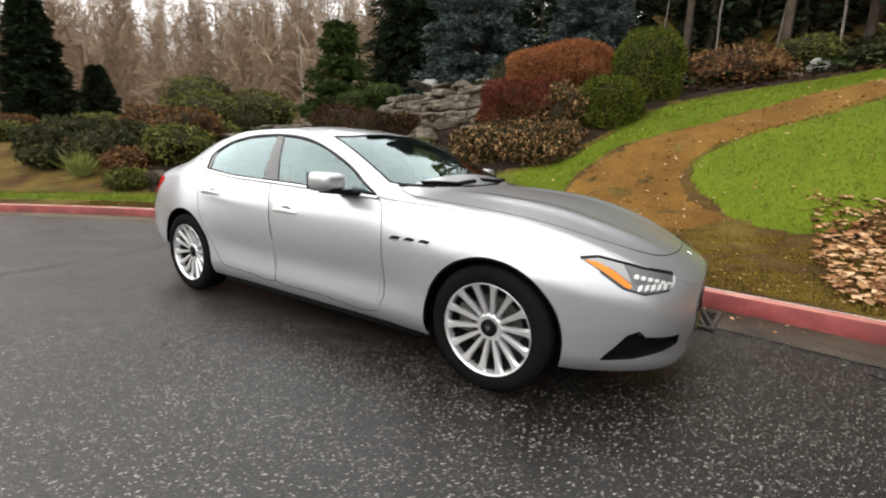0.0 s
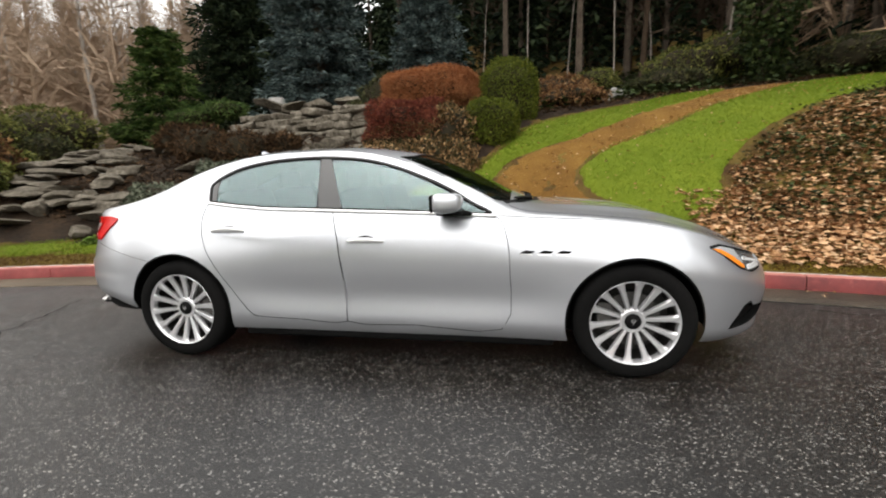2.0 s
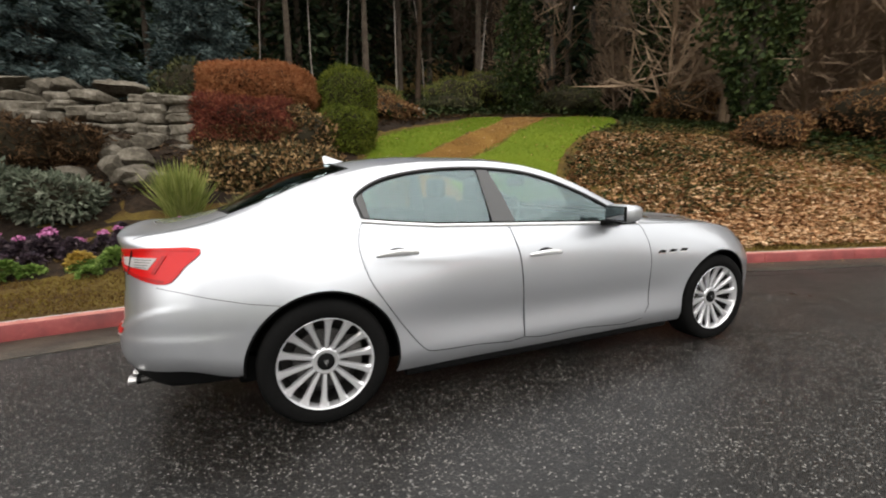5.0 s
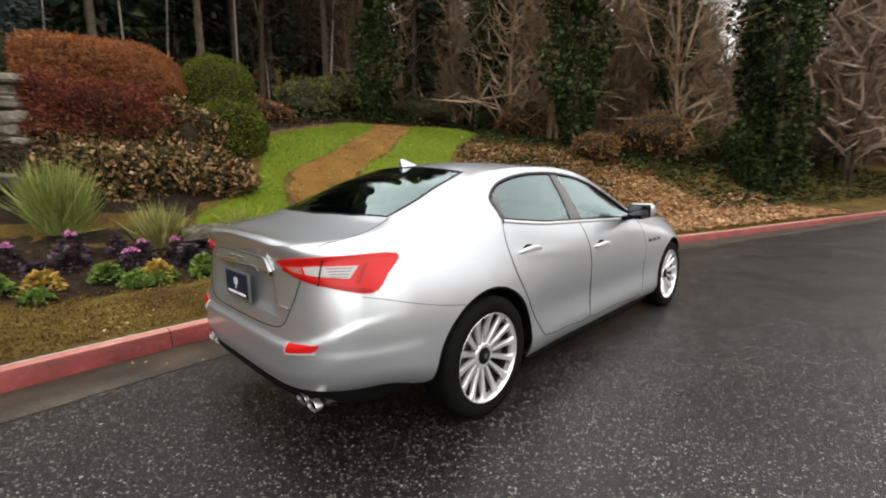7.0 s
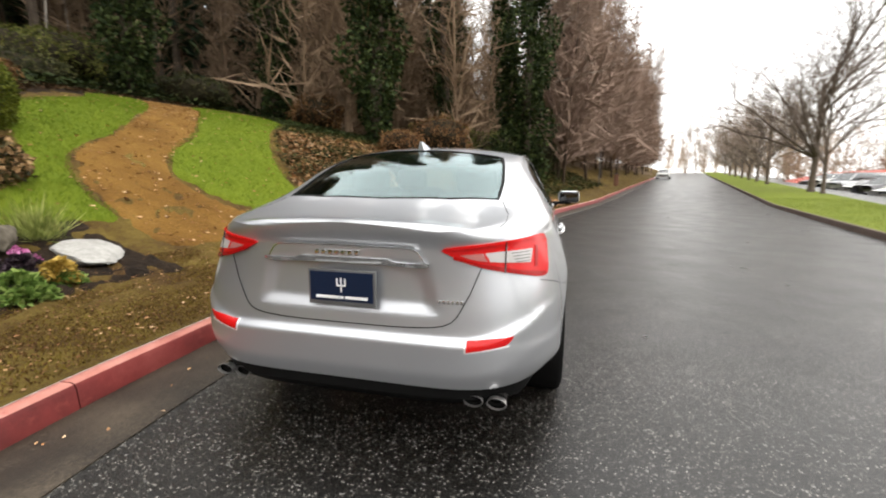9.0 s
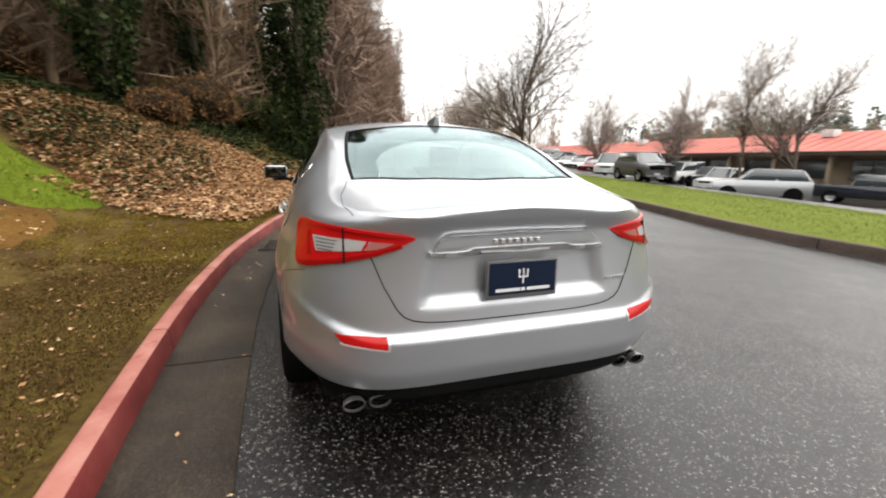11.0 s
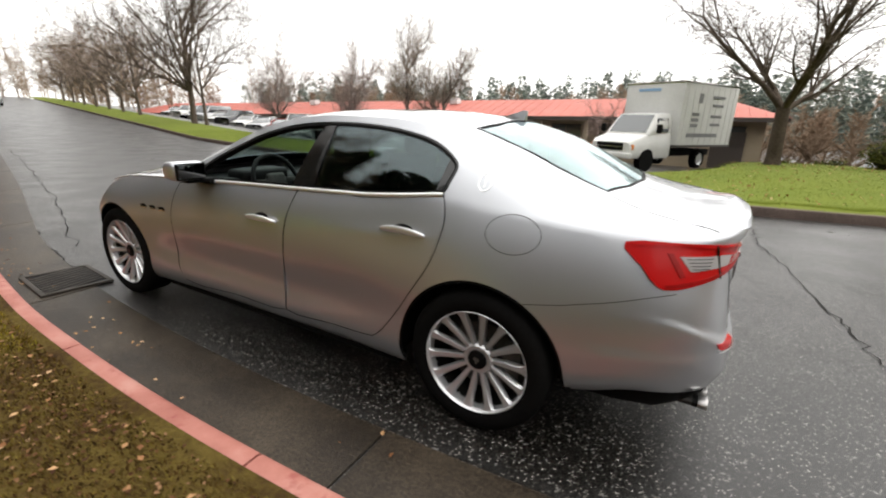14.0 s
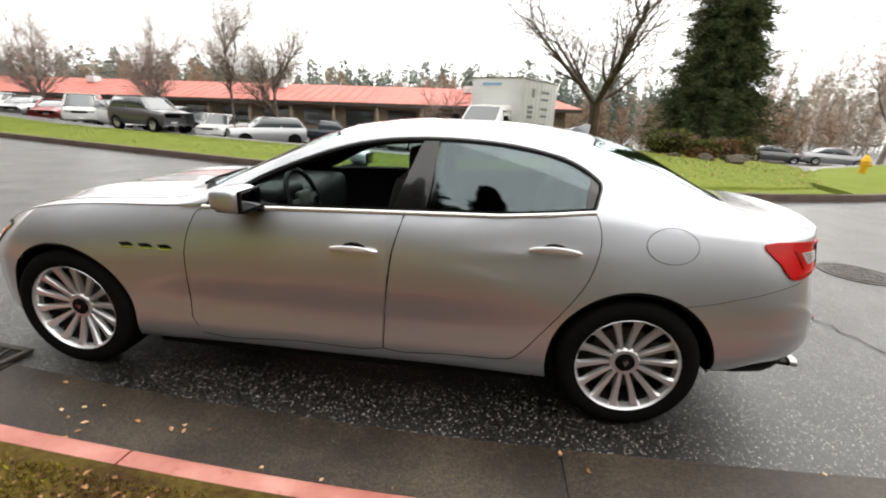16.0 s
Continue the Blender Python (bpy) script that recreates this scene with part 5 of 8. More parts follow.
def shaped(d, half, square, rng, rough=0.06, waves=3.0):
    """Points of a bulging, slightly lumpy form in the directions d."""
    p = np.abs(d) ** square
    r = 1 / (p.sum(1) ** (1 / square))
    ph = rng.uniform(0, 6.28, 6)
    lump = 1 + rough * (np.sin(waves * d[:, 0] * 2 + ph[0]) * np.sin(waves * d[:, 1] * 2 + ph[1]) + 0.6 * np.sin(waves * 2 * d[:, 2] + ph[2] + 3 * d[:, 0]) + 0.5 * np.sin(waves * 4 * d[:, 1] + ph[3]))
    return d * (r * lump)[:, None] * half


def shrub(name, at, half, mats, count, size, seed, label, category, square=2.5, aspect=0.45, group="", rough=0.06, outward=0.9, up=0.2, stems=True, turn=0.0):
    """A shrub: dark core, stems, and one or more coats of leaves."""
    rng = np.random.default_rng(seed)
    ob = holder(name, at, turn, label, category, group)
    half = np.array(half, float)
    d = fib_points(520, rng)
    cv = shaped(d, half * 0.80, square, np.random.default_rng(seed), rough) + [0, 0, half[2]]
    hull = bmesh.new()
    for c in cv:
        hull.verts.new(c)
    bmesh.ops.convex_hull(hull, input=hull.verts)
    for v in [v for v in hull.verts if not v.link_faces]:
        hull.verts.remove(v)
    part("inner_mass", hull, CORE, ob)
    for mat, share, lo, hi in mats:
        n = int(count * share)
        d = rng.normal(size=(n * 3, 3))
        d /= np.linalg.norm(d, axis=1, keepdims=True)
        d = d[(d[:, 2] > lo * 2 - 1) & (d[:, 2] < hi * 2 - 1)][:n]
        p = shaped(d, half, square, np.random.default_rng(seed), rough) * rng.uniform(0.78, 1.0, (len(d), 1)) ** 0.6 + [0, 0, half[2]]
        p = p[p[:, 2] > -0.02]
        dd = d[: len(p)]
        v, f = leaf_cloud(rng, p, size, aspect, up, 1.0, dd * outward)
        put("foliage", big_mesh("foliage", v, f, mat), ob)
    return ob


def conifer(name, at, height, radius, mat, seed, label, whorls=26, per=9, droop=0.12, group="", clear=0.3, tuft=0.22, flat=0.35, rows=9, power=0.9, trunk=True):
    """A conifer: tapered trunk with tiers of drooping sprays."""
    rng = np.random.default_rng(seed)
    ob = holder(name, at, rng.uniform(0, 360), label, "conifer", group)
    if trunk:
        v, f = tubes([(0, 0, -0.3, radius * 0.06 + 0.05, 0, 0, height * 0.6, radius * 0.035 + 0.02), (0, 0, height * 0.6, radius * 0.035 + 0.02, 0, 0, height, 0.01)], 8)
        put("trunk", big_mesh("trunk", v, f, BARK, True), ob)
    base, dirs, limbs = [], [], []
    for i in range(whorls):
        t = (i + rng.uniform(-0.3, 0.3)) / whorls
        t = min(max(t, 0), 1)
        z = clear + (height - clear) * t
        R = radius * (1 - t) ** power * rng.uniform(0.8, 1.08) + 0.05
        n = max(4, int(per * (1 - 0.5 * t)))
        a0 = rng.uniform(0, 6.28)
        for k in range(n):
            a = a0 + 6.283 * k / n + rng.normal() * 0.15
            r = R * rng.uniform(0.72, 1.1)
            e = np.array([math.cos(a), math.sin(a), 0])
            tip = np.array([0, 0, z]) + e * r + np.array([0, 0, -droop * r + 0.10 * r * rng.normal() * 0.3])
            limbs.append((0, 0, z, 0.02, *tip, 0.006))
            side = np.array([-e[1], e[0], 0])
            for q in np.linspace(0.22, 1.0, rows):
                w = (1.02 - q) * r * flat
                c = np.array([0, 0, z]) + (tip - [0, 0, z]) * q
                c[2] -= 0.06 * r * math.sin(q * 3.0) * -1
                for s in ((-1, 0, 1) if q < 0.95 else (0,)):
                    base.append(c + side * s * w * 0.4 + rng.normal(size=3) * 0.03 * r)
                    dirs.append(e * 0.9 + side * s * 0.9 + np.array([0, 0, -0.15]))
    base, dirs = np.array(base), np.array(dirs)
    reps = 7
    base, dirs = np.repeat(base, reps, 0), np.repeat(dirs, reps, 0)
    v, f = leaf_cloud(rng, base + rng.normal(size=base.shape) * 0.03 * radius, np.full(len(base), tuft * 0.72) * rng.uniform(0.6, 1.4, len(base)), 0.20, 0.8, 0.40, dirs, 0.4)
    put("crown", big_mesh("crown", v, f, mat), ob)
    v, f = tubes(limbs, 3)
    put("branch_frame", big_mesh("branch_frame", v, f, BARK), ob, kind="stuff")
    return ob


def unit(v):
    return v / (np.linalg.norm(v, axis=-1, keepdims=True) + 1e-9)


def sprout(rng, p, d, length, r, kids, spread, lift, wiggle=0.16, pieces=3, shrink=0.6, thin=0.004):
    """Grows a wave of limbs from arrays of starts; returns their pieces and the starts of the next wave."""
    rows, starts = [], []
    for i in range(pieces):
        d = unit(d + rng.normal(size=d.shape) * wiggle + np.array([0, 0, lift * 0.3]))
        q = p + d * (length / pieces)[:, None]
        r0, r1 = r * (1 - 0.6 * i / pieces), r * (1 - 0.6 * (i + 1) / pieces)
        rows.append(np.c_[p, r0, q, r1])
        starts.append((q, d, r1, i))
        p = q
    P, D, R, L = [], [], [], []
    for q, d_, r1, i in starts:
        for _ in range(kids):
            s = rng.normal(size=q.shape)
            s = unit(s - d_ * (s * d_).sum(1, keepdims=True))
            P.append(q)
            D.append(unit(d_ * (1 - 0.45 * spread) + s * spread + np.array([0, 0, lift])))
            R.append(np.maximum(r1 * 0.6, thin))
            L.append(length * shrink * rng.uniform(0.6, 1.1, len(q)))
    return np.concatenate(rows), (np.concatenate(P), np.concatenate(D), np.concatenate(L), np.concatenate(R))


def bare_tree(name, at, height, girth, seed, label, fork=0.25, mat=None, twig=None, spread=0.55, kids=2, lift=0.22, group="", stems=5, depth=4, limb_len=0.45, thin=0.008):
    """A leafless tree: trunk, limbs from a fork, fine twigs."""
    rng = np.random.default_rng(seed)
    ob = holder(name, at, 0, label, "tree", group)
    zf = height * fork
    trunk = [(0, 0, -0.3, girth * 1.5, 0, 0, 0.25, girth * 1.05), (0, 0, 0.25, girth * 1.05, rng.normal() * 0.05, rng.normal() * 0.05, zf, girth * 0.9)]
    top = np.array(trunk[-1][4:7])
    a = 6.283 * np.arange(stems) / stems + rng.normal(size=stems) * 0.3
    tilt = spread * rng.uniform(0.45, 1.2, stems)
    d = np.stack([np.cos(a) * np.sin(tilt), np.sin(a) * np.sin(tilt), np.cos(tilt)], 1)
    p = np.repeat(top[None] - [0, 0, 0.1], stems, 0)
    if stems > 5:
        trunk.append((*top, girth * 0.85, *(top + [0.1, 0.05, height * 0.35]), girth * 0.4))
        p[stems // 2:] += np.array([0.05, 0.02, 1.0]) * rng.uniform(0.05, 0.33, (stems - stems // 2, 1)) * height
    wave = (p, d, height * limb_len * rng.uniform(0.8, 1.15, stems), np.full(stems, girth * 0.5))
    thick, fine = [], []
    for level in range(depth + 1):
        rows, wave = sprout(rng, *wave, kids if level < depth - 1 else 2, 0.55 + 0.12 * level, lift * (1 if level < 2 else 0.4), 0.10 + 0.03 * level, 4 if level == 0 else 3, 0.52 if level == 0 else 0.60, thin)
        (thick if level < 2 else fine).append(rows)
        if len(wave[0]) > 7000:
            keep = rng.permutation(len(wave[0]))[:7000]
            wave = tuple(w[keep] for w in wave)
    v, f = tubes(trunk, 10)
    put("trunk", big_mesh("trunk", v, f, mat or BARK, True), ob)
    v, f = tubes(np.concatenate(thick), 6)
    put("bough", big_mesh("bough", v, f, mat or BARK, True), ob, kind="stuff")
    v, f = tubes(fine[0], 3)
    put("branch_frame", big_mesh("branch_frame", v, f, mat or BARK), ob, kind="stuff")
    v, f = slivers(np.concatenate(fine[1:]))
    put("twig_crown", big_mesh("twig_crown", v, f, twig or TWIG), ob, kind="stuff")
    return ob


def rock(name, at, half, seed, mat, label="", parent=None, turn=None, flat=1.0):
    """A broken, rounded stone."""
    rng = np.random.default_rng(seed)
    bm = bmesh.new()
    bmesh.ops.create_icosphere(bm, subdivisions=3, radius=1.0)
    planes = rng.normal(size=(11, 3))
    planes /= np.linalg.norm(planes, axis=1, keepdims=True)
    offs = rng.uniform(0.48, 0.80, 11)
    for v in bm.verts:
        p = np.array(v.co)
        for nrm, o in zip(planes, offs):
            h = p @ nrm - o
            if h > 0:
                p = p - nrm * h * 0.97
        p *= 1 + 0.03 * noise.noise(Vector(p * 3))
        v.co = Vector((p[0] * half[0], p[1] * half[1], p[2] * half[2]))
    me_m = Matrix.Translation(at) @ pose(0, 0, 0, *(turn if turn is not None else (rng.uniform(-8, 8), rng.uniform(-8, 8), rng.uniform(0, 360))))
    me = bpy.data.meshes.new(name)
    bm.to_mesh(me)
    bm.free()
    me.materials.append(mat)
    me.polygons.foreach_set("use_smooth", [True] * len(me.polygons))
    me.set_sharp_from_angle(angle=radians(18))
    ob = put(name, me, parent, label, "rock" if parent is None else "")
    ob.matrix_world = me_m
    return ob


def block(name, at, half, seed, mat, parent, turn):
    """A squarish building stone with chipped, rounded edges."""
    rng = np.random.default_rng(seed)
    bm = bmesh.new()
    bmesh.ops.create_cube(bm, size=2)
    bmesh.ops.subdivide_edges(bm, edges=bm.edges[:], cuts=4, use_grid_fill=True)
    shift = Vector(rng.uniform(-50, 50, 3))
    for v in bm.verts:
        p = v.co.copy()
        r = max(1.0, (abs(p.x) ** 6 + abs(p.y) ** 6 + abs(p.z) ** 6) ** (1 / 6))
        p /= r ** 1.0
        k = 1 + 0.16 * noise.noise(p * 1.1 + shift) + 0.06 * noise.noise(p * 3.1 + shift)
        v.co = Vector((p.x * half[0] * k, p.y * half[1] * k, p.z * half[2] * (1 + 0.5 * (k - 1))))
    me = bpy.data.meshes.new(name)
    bm.to_mesh(me)
    bm.free()
    me.materials.append(mat)
    me.polygons.foreach_set("use_smooth", [True] * len(me.polygons))
    me.set_sharp_from_angle(angle=radians(24))
    ob = put(name, me, parent)
    ob.matrix_world = Matrix.Translation(at) @ pose(0, 0, 0, *turn)
    return ob


def patch_on_ground(name, poly, lift, step, mat, label, category, bumpy=0.01, seed=5):
    """A turf or path sheet inside an outline, following the bank."""
    poly = rounded(poly, 5)
    x0, y0 = poly.min(0)
    x1, y1 = poly.max(0)
    xs, ys = np.arange(x0, x1 + step, step), np.arange(y0, y1 + step, step)
    X, Y = np.meshgrid(xs, ys, indexing="ij")
    rng = np.random.default_rng(seed)
    Z = ground_z(X, Y) + lift + rng.normal(size=X.shape) * bumpy
    n, m = X.shape
    V = np.stack([X, Y, Z], -1).reshape(-1, 3)
    i = (np.arange(n - 1)[:, None] * m + np.arange(m - 1)[None]).ravel()
    q = np.stack([i, i + m, i + m + 1, i + 1], 1)
    c = V[q].mean(1)
    q = q[inside(poly, c[:, 0], c[:, 1])]
    used, inv = np.unique(q, return_inverse=True)
    V, q = V[used], inv.reshape(-1, 4)
    count = np.bincount(q.ravel(), minlength=len(V))
    rim = count < 4
    if rim.any():
        e = np.roll(poly, -1, 0) - poly
        for k in np.nonzero(rim)[0]:
            t = np.clip(((V[k, :2] - poly) * e).sum(1) / ((e * e).sum(1) + 1e-12), 0, 1)
            near = poly + e * t[:, None]
            V[k, :2] = near[np.argmin(((near - V[k, :2]) ** 2).sum(1))]
        V[rim, 2] = ground_z(V[rim, 0], V[rim, 1]) - 0.01
    return put(name, big_mesh(name, V, q, mat, True), None, label, category, "", "structure"), poly


def scatter(rng, poly, n):
    poly = np.asarray(poly)
    lo, hi = poly.min(0), poly.max(0)
    out = []
    k = 0
    while k < n:
        p = rng.uniform(lo, hi, (n * 2, 2))
        p = p[inside(poly, p[:, 0], p[:, 1])]
        out.append(p)
        k += len(p)
    return np.concatenate(out)[:n]


def blades(name, poly, n, height, mat, label, category, seed, lean=0.5, width=0.10, lift=0.0):
    rng = np.random.default_rng(seed)
    p = scatter(rng, poly, n)
    at = np.c_[p, ground_z(p[:, 0], p[:, 1]) + lift]
    v, f = leaf_cloud(rng, at, np.full(n, height), width, 0.0, lean, np.array([0, 0, 1.2]), 0.1)
    return put(name, big_mesh(name, v, f, mat), None, label, category, "", "stuff")


def litter(name, poly, n, size, mat, label, seed, lift=0.02, aspect=0.7, thick=0.05):
    rng = np.random.default_rng(seed)
    p = scatter(rng, poly, n)
    at = np.c_[p, ground_z(p[:, 0], p[:, 1]) + lift + rng.uniform(0, thick, n)]
    v, f = leaf_cloud(rng, at, np.full(n, size), aspect, 0.9, 1.0, None, 0.5)
    k = v.reshape(-1, 4, 3)
    k[:, :, 2] = at[:, None, 2] + (k[:, :, 2] - at[:, None, 2]) * 0.45
    return put(name, big_mesh(name, k.reshape(-1, 3), f, mat), None, label, "leaves", "", "stuff")


# ---------- the garden bank ----------
LEFT_LAWN = [(-1.6, 4.35), (-0.6, 4.35), (0.1, 4.3), (0.25, 5.0), (0.6, 5.7), (1.2, 6.25), (2.4, 6.9), (4.9, 8.95), (6.9, 11.6), (5.6, 11.6), (3.8, 9.6), (2.1, 8.4), (1.0, 7.6), (0.55, 6.7), (0.15, 6.0), (-0.3, 5.3), (-1.0, 4.9)]
RIGHT_LAWN = [(2.55, 3.75), (2.05, 4.4), (1.9, 5.0), (2.1, 5.55), (2.8, 6.15), (4.2, 6.95), (6.9, 9.3), (8.9, 11.3), (12.0, 11.8), (10.6, 9.7), (8.8, 7.9), (6.7, 6.8), (5.2, 5.7), (4.25, 4.7), (3.9, 3.85), (3.3, 3.4)]
PATHWAY = [(0.2, 3.6), (0.15, 4.4), (0.3, 5.1), (0.65, 5.75), (1.25, 6.3), (2.4, 6.95), (4.9, 9.0), (7.0, 11.7), (8.6, 12.6), (8.9, 11.2), (6.9, 9.2), (4.2, 6.85), (2.8, 6.05), (2.05, 5.5), (1.85, 4.95), (2.0, 4.35), (2.5, 3.7), (1.6, 3.3)]
_, path_poly = patch_on_ground("garden_path", PATHWAY, 0.034, 0.09, PATHM, "winding brown bark garden path with leaf litter", "path", 0.008)
_, ll = patch_on_ground("lawn", LEFT_LAWN, 0.052, 0.09, LAWN, "bright green lawn edged by bark path", "lawn", 0.008)
_, rl = patch_on_ground("lawn", RIGHT_LAWN, 0.052, 0.09, LAWN, "bright green sloping lawn with scattered leaves", "lawn", 0.008)
blades("grass", ll, 20000, 0.055, GRASS, "short green lawn grass", "grass", 11, 0.6, 0.14, 0.045)
blades("grass", rl, 27000, 0.055, GRASS, "short green lawn grass", "grass", 12, 0.6, 0.14, 0.045)
litter("fallen_leaves", rl, 260, 0.075, LITTER, "tan leaves fallen on lawn", 21, 0.085)
litter("fallen_leaves", ll, 120, 0.07, LITTER, "tan leaves fallen on lawn", 22, 0.085)
litter("fallen_leaves", path_poly, 900, 0.07, LITTER, "brown leaves fallen on bark path", 23, 0.036, 0.7, 0.01)


def kerb_band(x0, x1, a, b, n=40):
    xs = np.linspace(x0, x1, n)
    return np.concatenate([np.c_[xs, kerb_y(xs) + a], np.c_[xs[::-1], kerb_y(xs[::-1]) + b]])


blades("moss", kerb_band(-2.2, 0.9, 0.17, 1.9), 42000, 0.020, MOSSY, "brown and olive moss behind kerb", "moss", 13, 0.9, 0.35, 0.0)
blades("moss", kerb_band(0.7, 4.6, 0.17, 2.4), 46000, 0.024, MOSS_GOLD, "golden moss and thin turf behind kerb", "moss", 17, 0.9, 0.35, 0.0)
blades("moss", kerb_band(-8.5, -2.2, 0.17, 1.5), 22000, 0.03, MOSSY, "olive moss and thin turf behind kerb", "moss", 14, 0.9, 0.35, 0.0)
blades("moss", kerb_band(3.4, 16, 0.17, 0.9), 16000, 0.045, MOSSY, "olive moss and thin turf behind kerb", "moss", 15, 0.8, 0.3, 0.0)
litter("fallen_leaves", kerb_band(-3.0, 3.6, 0.2, 2.0), 520, 0.034, LITTER, "single fallen leaves on mossy strip", 24, 0.015, 0.7, 0.012)
litter("fallen_leaves", kerb_band(3.3, 17, 0.35, 3.0), 17000, 0.105, LITTER, "deep drift of tan fallen leaves", 25, 0.01, 0.75, 0.08)
litter("fallen_leaves", [(3.6, 2.9), (4.3, 4.6), (5.4, 5.6), (7.0, 6.8), (9.5, 6.2), (13, 3.5), (12, 1.5), (6, 2.0)], 16000, 0.105, LITTER, "deep drift of tan fallen leaves", 26, 0.01, 0.75, 0.08)
litter("ivy_groundcover", [(4.3, 4.7), (5.2, 5.6), (6.7, 6.7), (8.8, 7.8), (10.8, 9.6), (13, 11.6), (22, 9), (24, 3), (14, 2.4), (9.0, 4.2), (6.0, 4.4)], 17000, 0.11, IVY, "dark green ivy carpeting bank", 27, 0.02, 0.8, 0.16)
litter("ivy_groundcover", [(3.8, 3.2), (4.4, 4.6), (5.4, 5.5), (8.5, 5.4), (10, 3.2), (7, 2.6)], 2600, 0.10, IVY, "scattered ivy among fallen leaves", 33, 0.03, 0.8, 0.10)
litter("ivy_groundcover", kerb_band(12, 34, 1.8, 7), 6000, 0.2, IVY, "dark green ivy carpeting bank", 28, 0.02, 0.8, 0.25)
litter("ivy_groundcover", [(1.5, 9.6), (5.5, 12.2), (9, 13.0), (13, 12.2), (24, 13), (26, 24), (0, 24), (-1, 12)], 11000, 0.24, IVY, "dark evergreen groundcover above lawn", 29, 0.02, 0.8, 0.35)
litter("fallen_leaves", [(1.2, 10.2), (4, 11.5), (6, 12.6), (5, 15), (1, 14)], 1300, 0.13, LITTER, "tan leaves on soil bed", 30, 0.02, 0.75, 0.04)
# Leaves in the gutter.
rng = np.random.default_rng(31)
gx = np.concatenate([rng.uniform(-3, 3, 40), rng.uniform(2.3, 8, 90)])
go = np.concatenate([rng.uniform(-0.42, -0.02, 40), -np.abs(rng.normal(0.05, 0.08, 90))])
at = np.c_[gx, kerb_y(gx) + go - 0.02, np.full(130, 0.012)]
v, f = leaf_cloud(rng, at, np.full(130, 0.034), 0.6, 0.9, 1.0, None, 0.4)
v.reshape(-1, 4, 3)[:, :, 2] = 0.012 + np.abs(v.reshape(-1, 4, 3)[:, :, 2] - 0.012) * 0.4
put("fallen_leaves", big_mesh("fallen_leaves", v, f, LITTER), None, "brown leaves washed into gutter", "leaves", "", "stuff")

# Clipped hedges and topiary.
shrub("clipped_hedge", (-1.60, 8.7, 2.84), (1.34, 1.0, 0.62), [(HEDGE_ORANGE, 1.0, 0.0, 1.0)], 52000, 0.085, 41, "rust-orange clipped hedge with flat top", "hedge", 2.6, 0.14, rough=0.07, outward=1.3)
shrub("red_shrub", (-1.86, 7.35, 1.45), (1.22, 1.0, 0.80), [(HEDGE_RED, 0.75, 0.42, 1.0), (LEAF_MIX, 0.5, 0.0, 0.62)], 30000, 0.085, 42, "dark red clipped shrub below rust hedge", "shrub", 2.5, 0.25, rough=0.11, outward=1.1)
shrub("bronze_shrub", (-1.45, 6.0, 0.80), (1.45, 1.0, 0.58), [(LEAF_MIX, 1.0, 0.0, 1.0)], 17000, 0.095, 43, "bronze and green broadleaf shrub", "shrub", 2.8, 0.55, rough=0.08)
shrub("bronze_shrub", (-0.72, 7.15, 1.35), (0.78, 0.8, 0.72), [(LEAF_MIX, 1.0, 0.0, 1.0)], 9000, 0.095, 48, "bronze and green broadleaf shrub", "shrub", 2.4, 0.5, rough=0.12)
shrub("topiary_ball", (0.48, 8.8, 2.20), (0.80, 0.80, 1.0), [(YEW, 1.0, 0.0, 1.0)], 24000, 0.06, 44, "tall rounded green topiary", "topiary", 2.6, 0.4, "topiary beside hedge", 0.05, 0.8)
shrub("topiary_ball", (0.12, 7.05, 1.75), (0.66, 0.66, 0.60), [(YEW, 1.0, 0.0, 1.0)], 16000, 0.06, 45, "low rounded green topiary", "topiary", 2.6, 0.4, "topiary beside hedge", 0.05, 0.8)

# Rock cascade: stones stepped up the slope.
rng = np.random.default_rng(50)
cascade = holder("rock_cascade", (0, 0, 0), 0, "stepped cascade of grey garden boulders", "rockery")
for tier in range(8):
    t = -0.02
    i = 0
    while t < 1.0:
        step = rng.uniform(0.055, 0.115)
        x = -2.9 - 5.1 * (t + step / 2)
        y = 6.75 + 2.0 * (t + step / 2) + 0.11 * tier + rng.normal() * 0.07
        z = 1.50 + 0.205 * tier + 0.18 * t + rng.normal() * 0.02
        if tier < 7 or rng.uniform() < 0.7:
            block("stone", (x, y, z), (step * 2.9, rng.uniform(0.30, 0.48), rng.uniform(0.095, 0.125)), 500 + tier * 20 + i, ROCK, cascade, (rng.uniform(-6, 6), rng.uniform(-5, 5), -21 + rng.uniform(-14, 14)))
        t += step
        i += 1
for i in range(26):
    t = i / 26
    x, y = -4.2 - 5.4 * t + rng.normal() * 0.3, 11.9 + 1.6 * t + rng.normal() * 0.4
    rock("stone", (x, y, 3.05 + 0.45 * (i % 3) + rng.normal() * 0.08), (rng.uniform(0.35, 0.8), 0.45, rng.uniform(0.16, 0.32)), 700 + i, ROCK, "", cascade)
rock("capstone", (-8.95, 13.3, 4.28), (0.42, 0.3, 0.42), 740, PALE_ROCK, "upright pale capstone", cascade, (4, 6, 20))
rock("ledge", (-6.6, 13.0, 3.92), (1.9, 0.5, 0.10), 741, ROCK, "", cascade, (0, 2, -6))
for i in range(44):
    t = rng.uniform(0, 1)
    x = -7.2 - 2.4 * t + rng.normal() * 0.7
    y = 2.7 + 5.5 * t + rng.normal() * 0.45
    rock("stone", (x, y, gz(x, y) + 0.10), (rng.uniform(0.16, 0.55), rng.uniform(0.2, 0.4), rng.uniform(0.08, 0.2)), 760 + i, ROCK, "", cascade)
